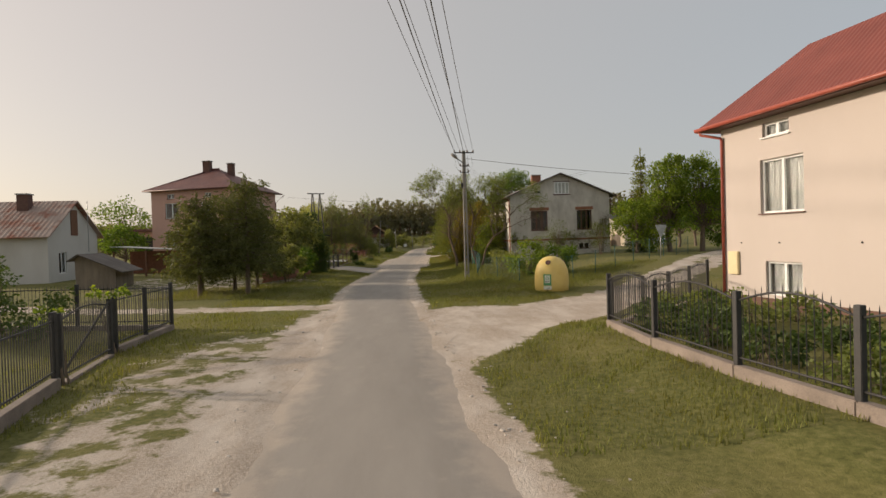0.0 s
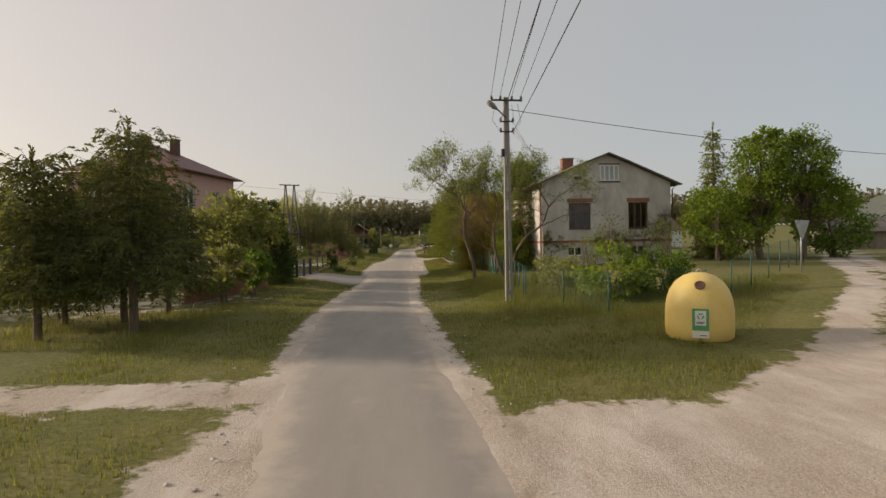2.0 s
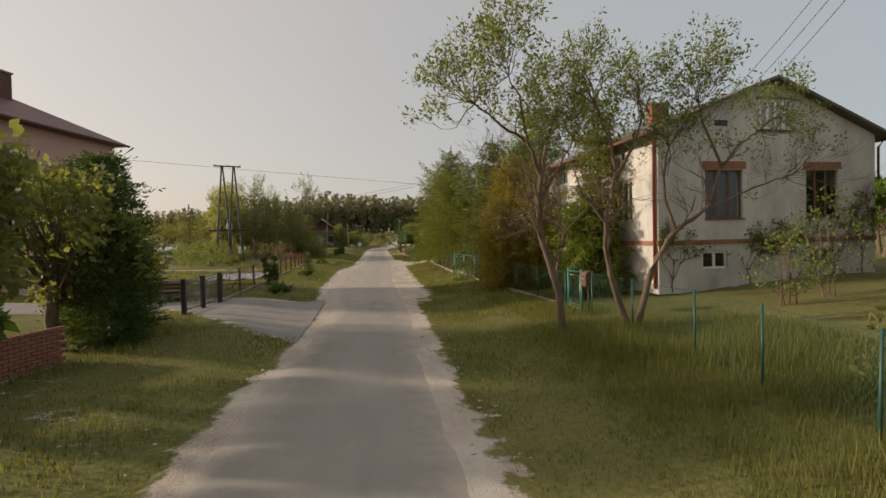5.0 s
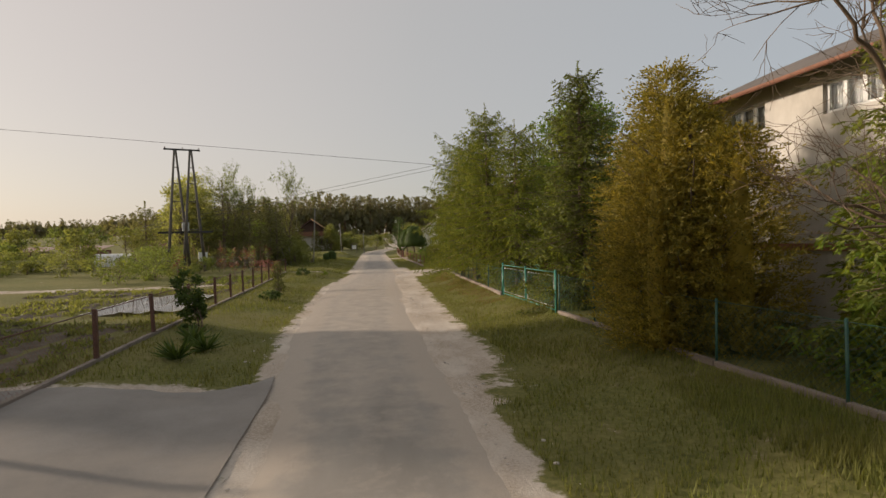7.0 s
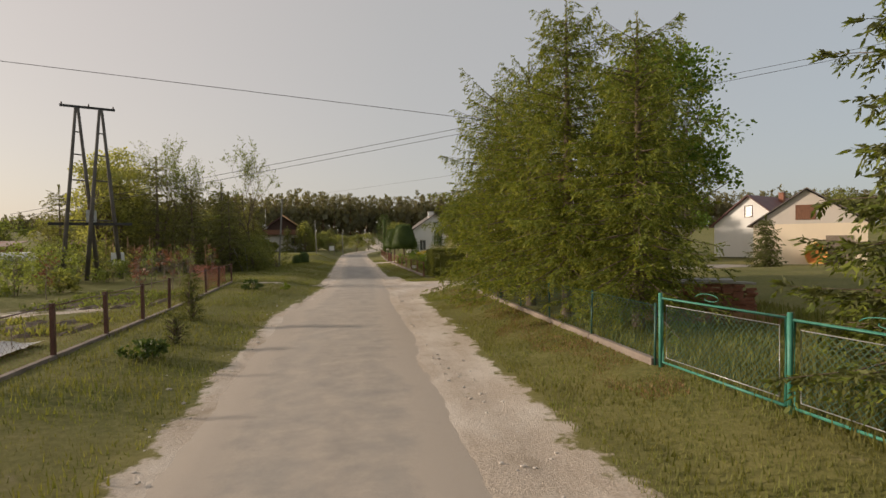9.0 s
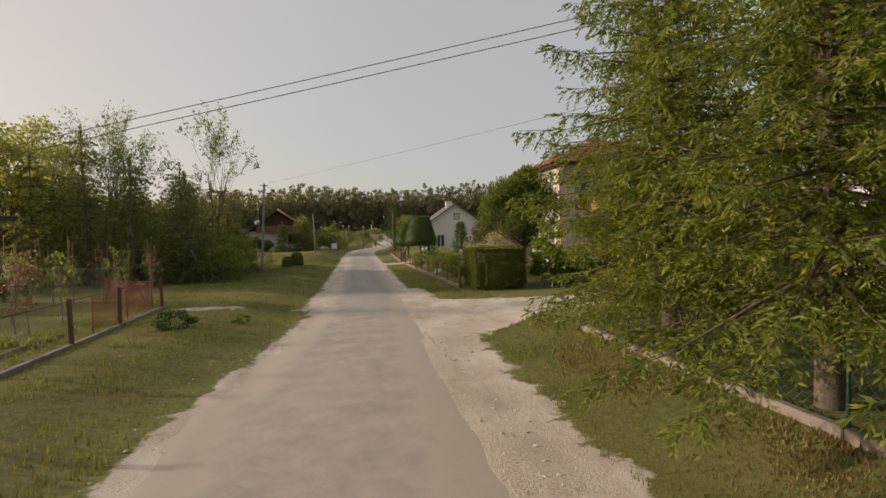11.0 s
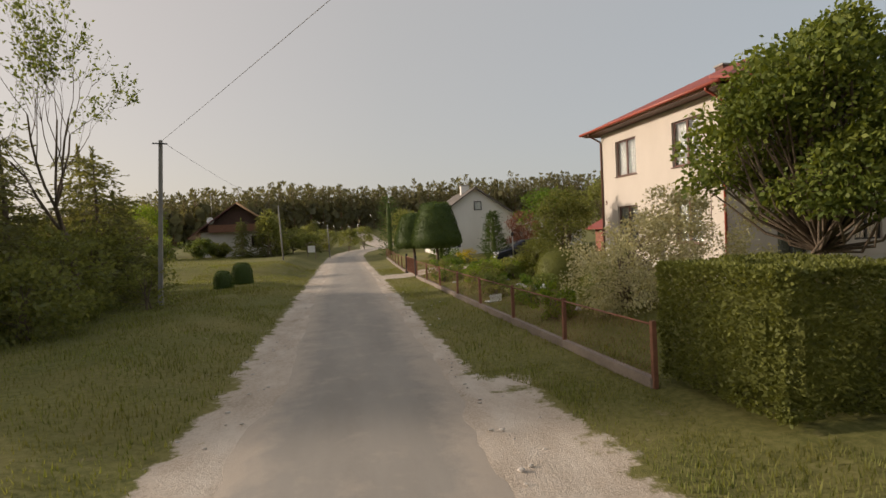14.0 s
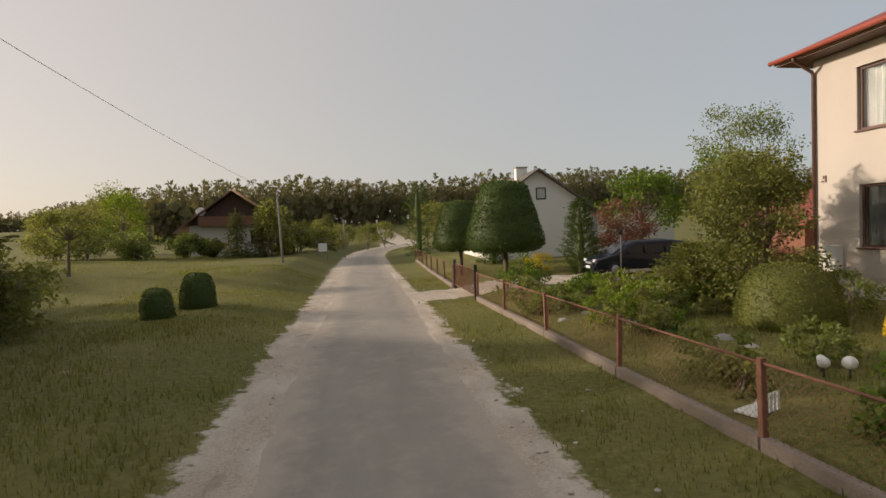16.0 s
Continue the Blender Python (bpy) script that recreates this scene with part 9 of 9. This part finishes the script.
# ---- grass ----
def grow_grass():
    rs = np.random.RandomState(33)

    def blades(n, x0, x1, y0, y1, h0, h1, keep, name, label, lean=0.55, w=0.008, mat=GRASS, fade=None):
        x, y = rs.uniform(x0, x1, n), rs.uniform(y0, y1, n)
        d = dirt_at(x, y)
        patch = np.array([noise.noise(Vector((a * 0.5, b * 0.5, 3.3))) for a, b in zip(x, y)])
        ok = (d + 0.55 * patch * 0.6 < 0.42) & keep(x, y)
        x, y, patch = x[ok], y[ok], patch[ok]
        n = len(x)
        z = ground_h(x, y)
        a = rs.uniform(0, math.tau, n)
        h = rs.uniform(h0, h1, n) * (1 + 0.7 * patch)
        if fade:
            h = 0.05 + (h - 0.05) * fade(x, y) * rs.uniform(0.6, 1.0, n)
        P = np.stack([x, y, z - 0.02], 1)
        side = np.stack([np.cos(a), np.sin(a), 0 * a], 1) * (w * (0.6 + h / h1))[:, None]
        bend = np.stack([np.cos(a + 1.6), np.sin(a + 1.6), 0 * a], 1) * (h * rs.uniform(0.05, lean, n))[:, None]
        tip = P + bend + np.stack([0 * h, 0 * h, h], 1)
        V = np.stack([P - side, P + side, tip], 1).reshape(-1, 3)
        ob = from_arrays(name, V, np.arange(n * 3).reshape(-1, 3), mat)
        tagged(ob, label, "grass", kind="stuff")

    right = lambda x, y: x > road_right(y) + 0.35
    left = lambda x, y: x < road_left(y) - 0.35
    clear_r = lambda x, y: right(x, y) & ~((y > 90.2) & (y < 92.7) & (x > 4.9)) & ~((y > 2) & (y < 18.5) & (x > 11.5))
    blades(86000, 1.0, 7.5, 5, 50, 0.05, 0.13, clear_r, "grass", "short dry green grass on the verge")
    blades(80000, 1.0, 5.6, 50, 95, 0.05, 0.12, clear_r, "grass", "short dry green grass on the verge")
    blades(70000, 1.5, 13.5, 92, 128, 0.05, 0.13, lambda x, y: clear_r(x, y) & ~((y > 117.6) & (y < 121.4)), "grass", "short green garden lawn")
    blades(30000, -26, -9, 108, 150, 0.05, 0.16, left, "grass", "short green lawn")
    blades(76000, -7.5, -1.0, 5, 60, 0.05, 0.13, left, "grass", "short dry green grass on the verge")
    blades(92000, -9.5, -1.0, 60, 132, 0.05, 0.14, left, "grass", "short dry green grass on the verge")
    # loose stones and clods along both shoulders
    bm = bmesh.new()
    bmesh.ops.create_icosphere(bm, subdivisions=1, radius=1.0)
    V0, F0 = np.array([tuple(v.co) for v in bm.verts]), [tuple(v.index for v in q.verts) for q in bm.faces]
    bm.free()
    V, F = [], []
    for i in range(1100):
        y = rs.uniform(4, 130)
        x = road_right(y) + abs(rs.normal(0.15, 0.45)) if rs.uniform() < 0.65 else road_left(y) - abs(rs.normal(0.1, 0.4))
        size = rs.uniform(0.010, 0.036) * (1.5 if rs.uniform() < 0.08 else 1)
        v = V0 * rs.uniform(0.7, 1.3, (len(V0), 1)) * size * np.array([1.2, 1, 0.6])
        F += [tuple(k + len(V0) * i for k in q) for q in F0]
        V.append(v + np.array([x, y, float(ground_h(x, y)) + size * 0.25]))
    tagged(from_arrays("shoulder_stones", np.concatenate(V), F, STONE_PALE), "pale loose stones along the road shoulders", "stones", kind="stuff")
    tall = lambda x, y: clear_r(x, y) & (x > road_right(y) + 1.9)
    blades(60000, 2.5, 9.5, 26, 43.5, 0.08, 0.52, tall, "tall_grass", "tall uncut grass under the trees", 0.6, 0.007, fade=lambda x, y: smooth(1.8, 4.0, x - road_right(y)) * smooth(26, 30, y) * (1 - smooth(39.5, 43.5, y)))
    blades(12000, 4.2, 7.0, 43.5, 50, 0.06, 0.22, tall, "tall_grass", "uncut grass along the fence", 0.6, 0.006)
    blades(40000, 6.3, 16.0, 22.5, 31, 0.10, 0.34, lambda x, y: tall(x, y) & (far_from(x, y, SIDE_TRACK) > 2.4), "tall_grass", "tall uncut grass round the container", 0.6, 0.006, fade=lambda x, y: smooth(2.0, 4.2, far_from(x, y, SIDE_TRACK)) * smooth(22.3, 24.5, y) * smooth(6.0, 7.5, x))
    blades(14000, -12, -6, 25, 46, 0.10, 0.3, left, "tall_grass", "uncut grass under the dark trees", 0.6, 0.006)
    strip = lambda x, y: np.abs(x - 4.55 - 0.25 * np.sin(y * 0.9)) < 0.62 + 0.25 * np.sin(y * 2.3)
    blades(24000, 3.0, 5.5, 62, 81, 0.02, 0.08, strip, "dry_grass", "red-brown dry grass and needles below the spruces", 0.9, 0.014, DRY_GRASS)
    blades(16000, 5.2, 12, 58, 70, 0.10, 0.3, clear_r, "tall_grass", "uncut grass behind the gate", 0.5, 0.012)


build_lines()
power_mast()
recycling_bell()
road_sign()
notice_board()
car()
garden_bits()
front_garden()
climbing_vine()
left_yard()
build_fences()
grow_grass()
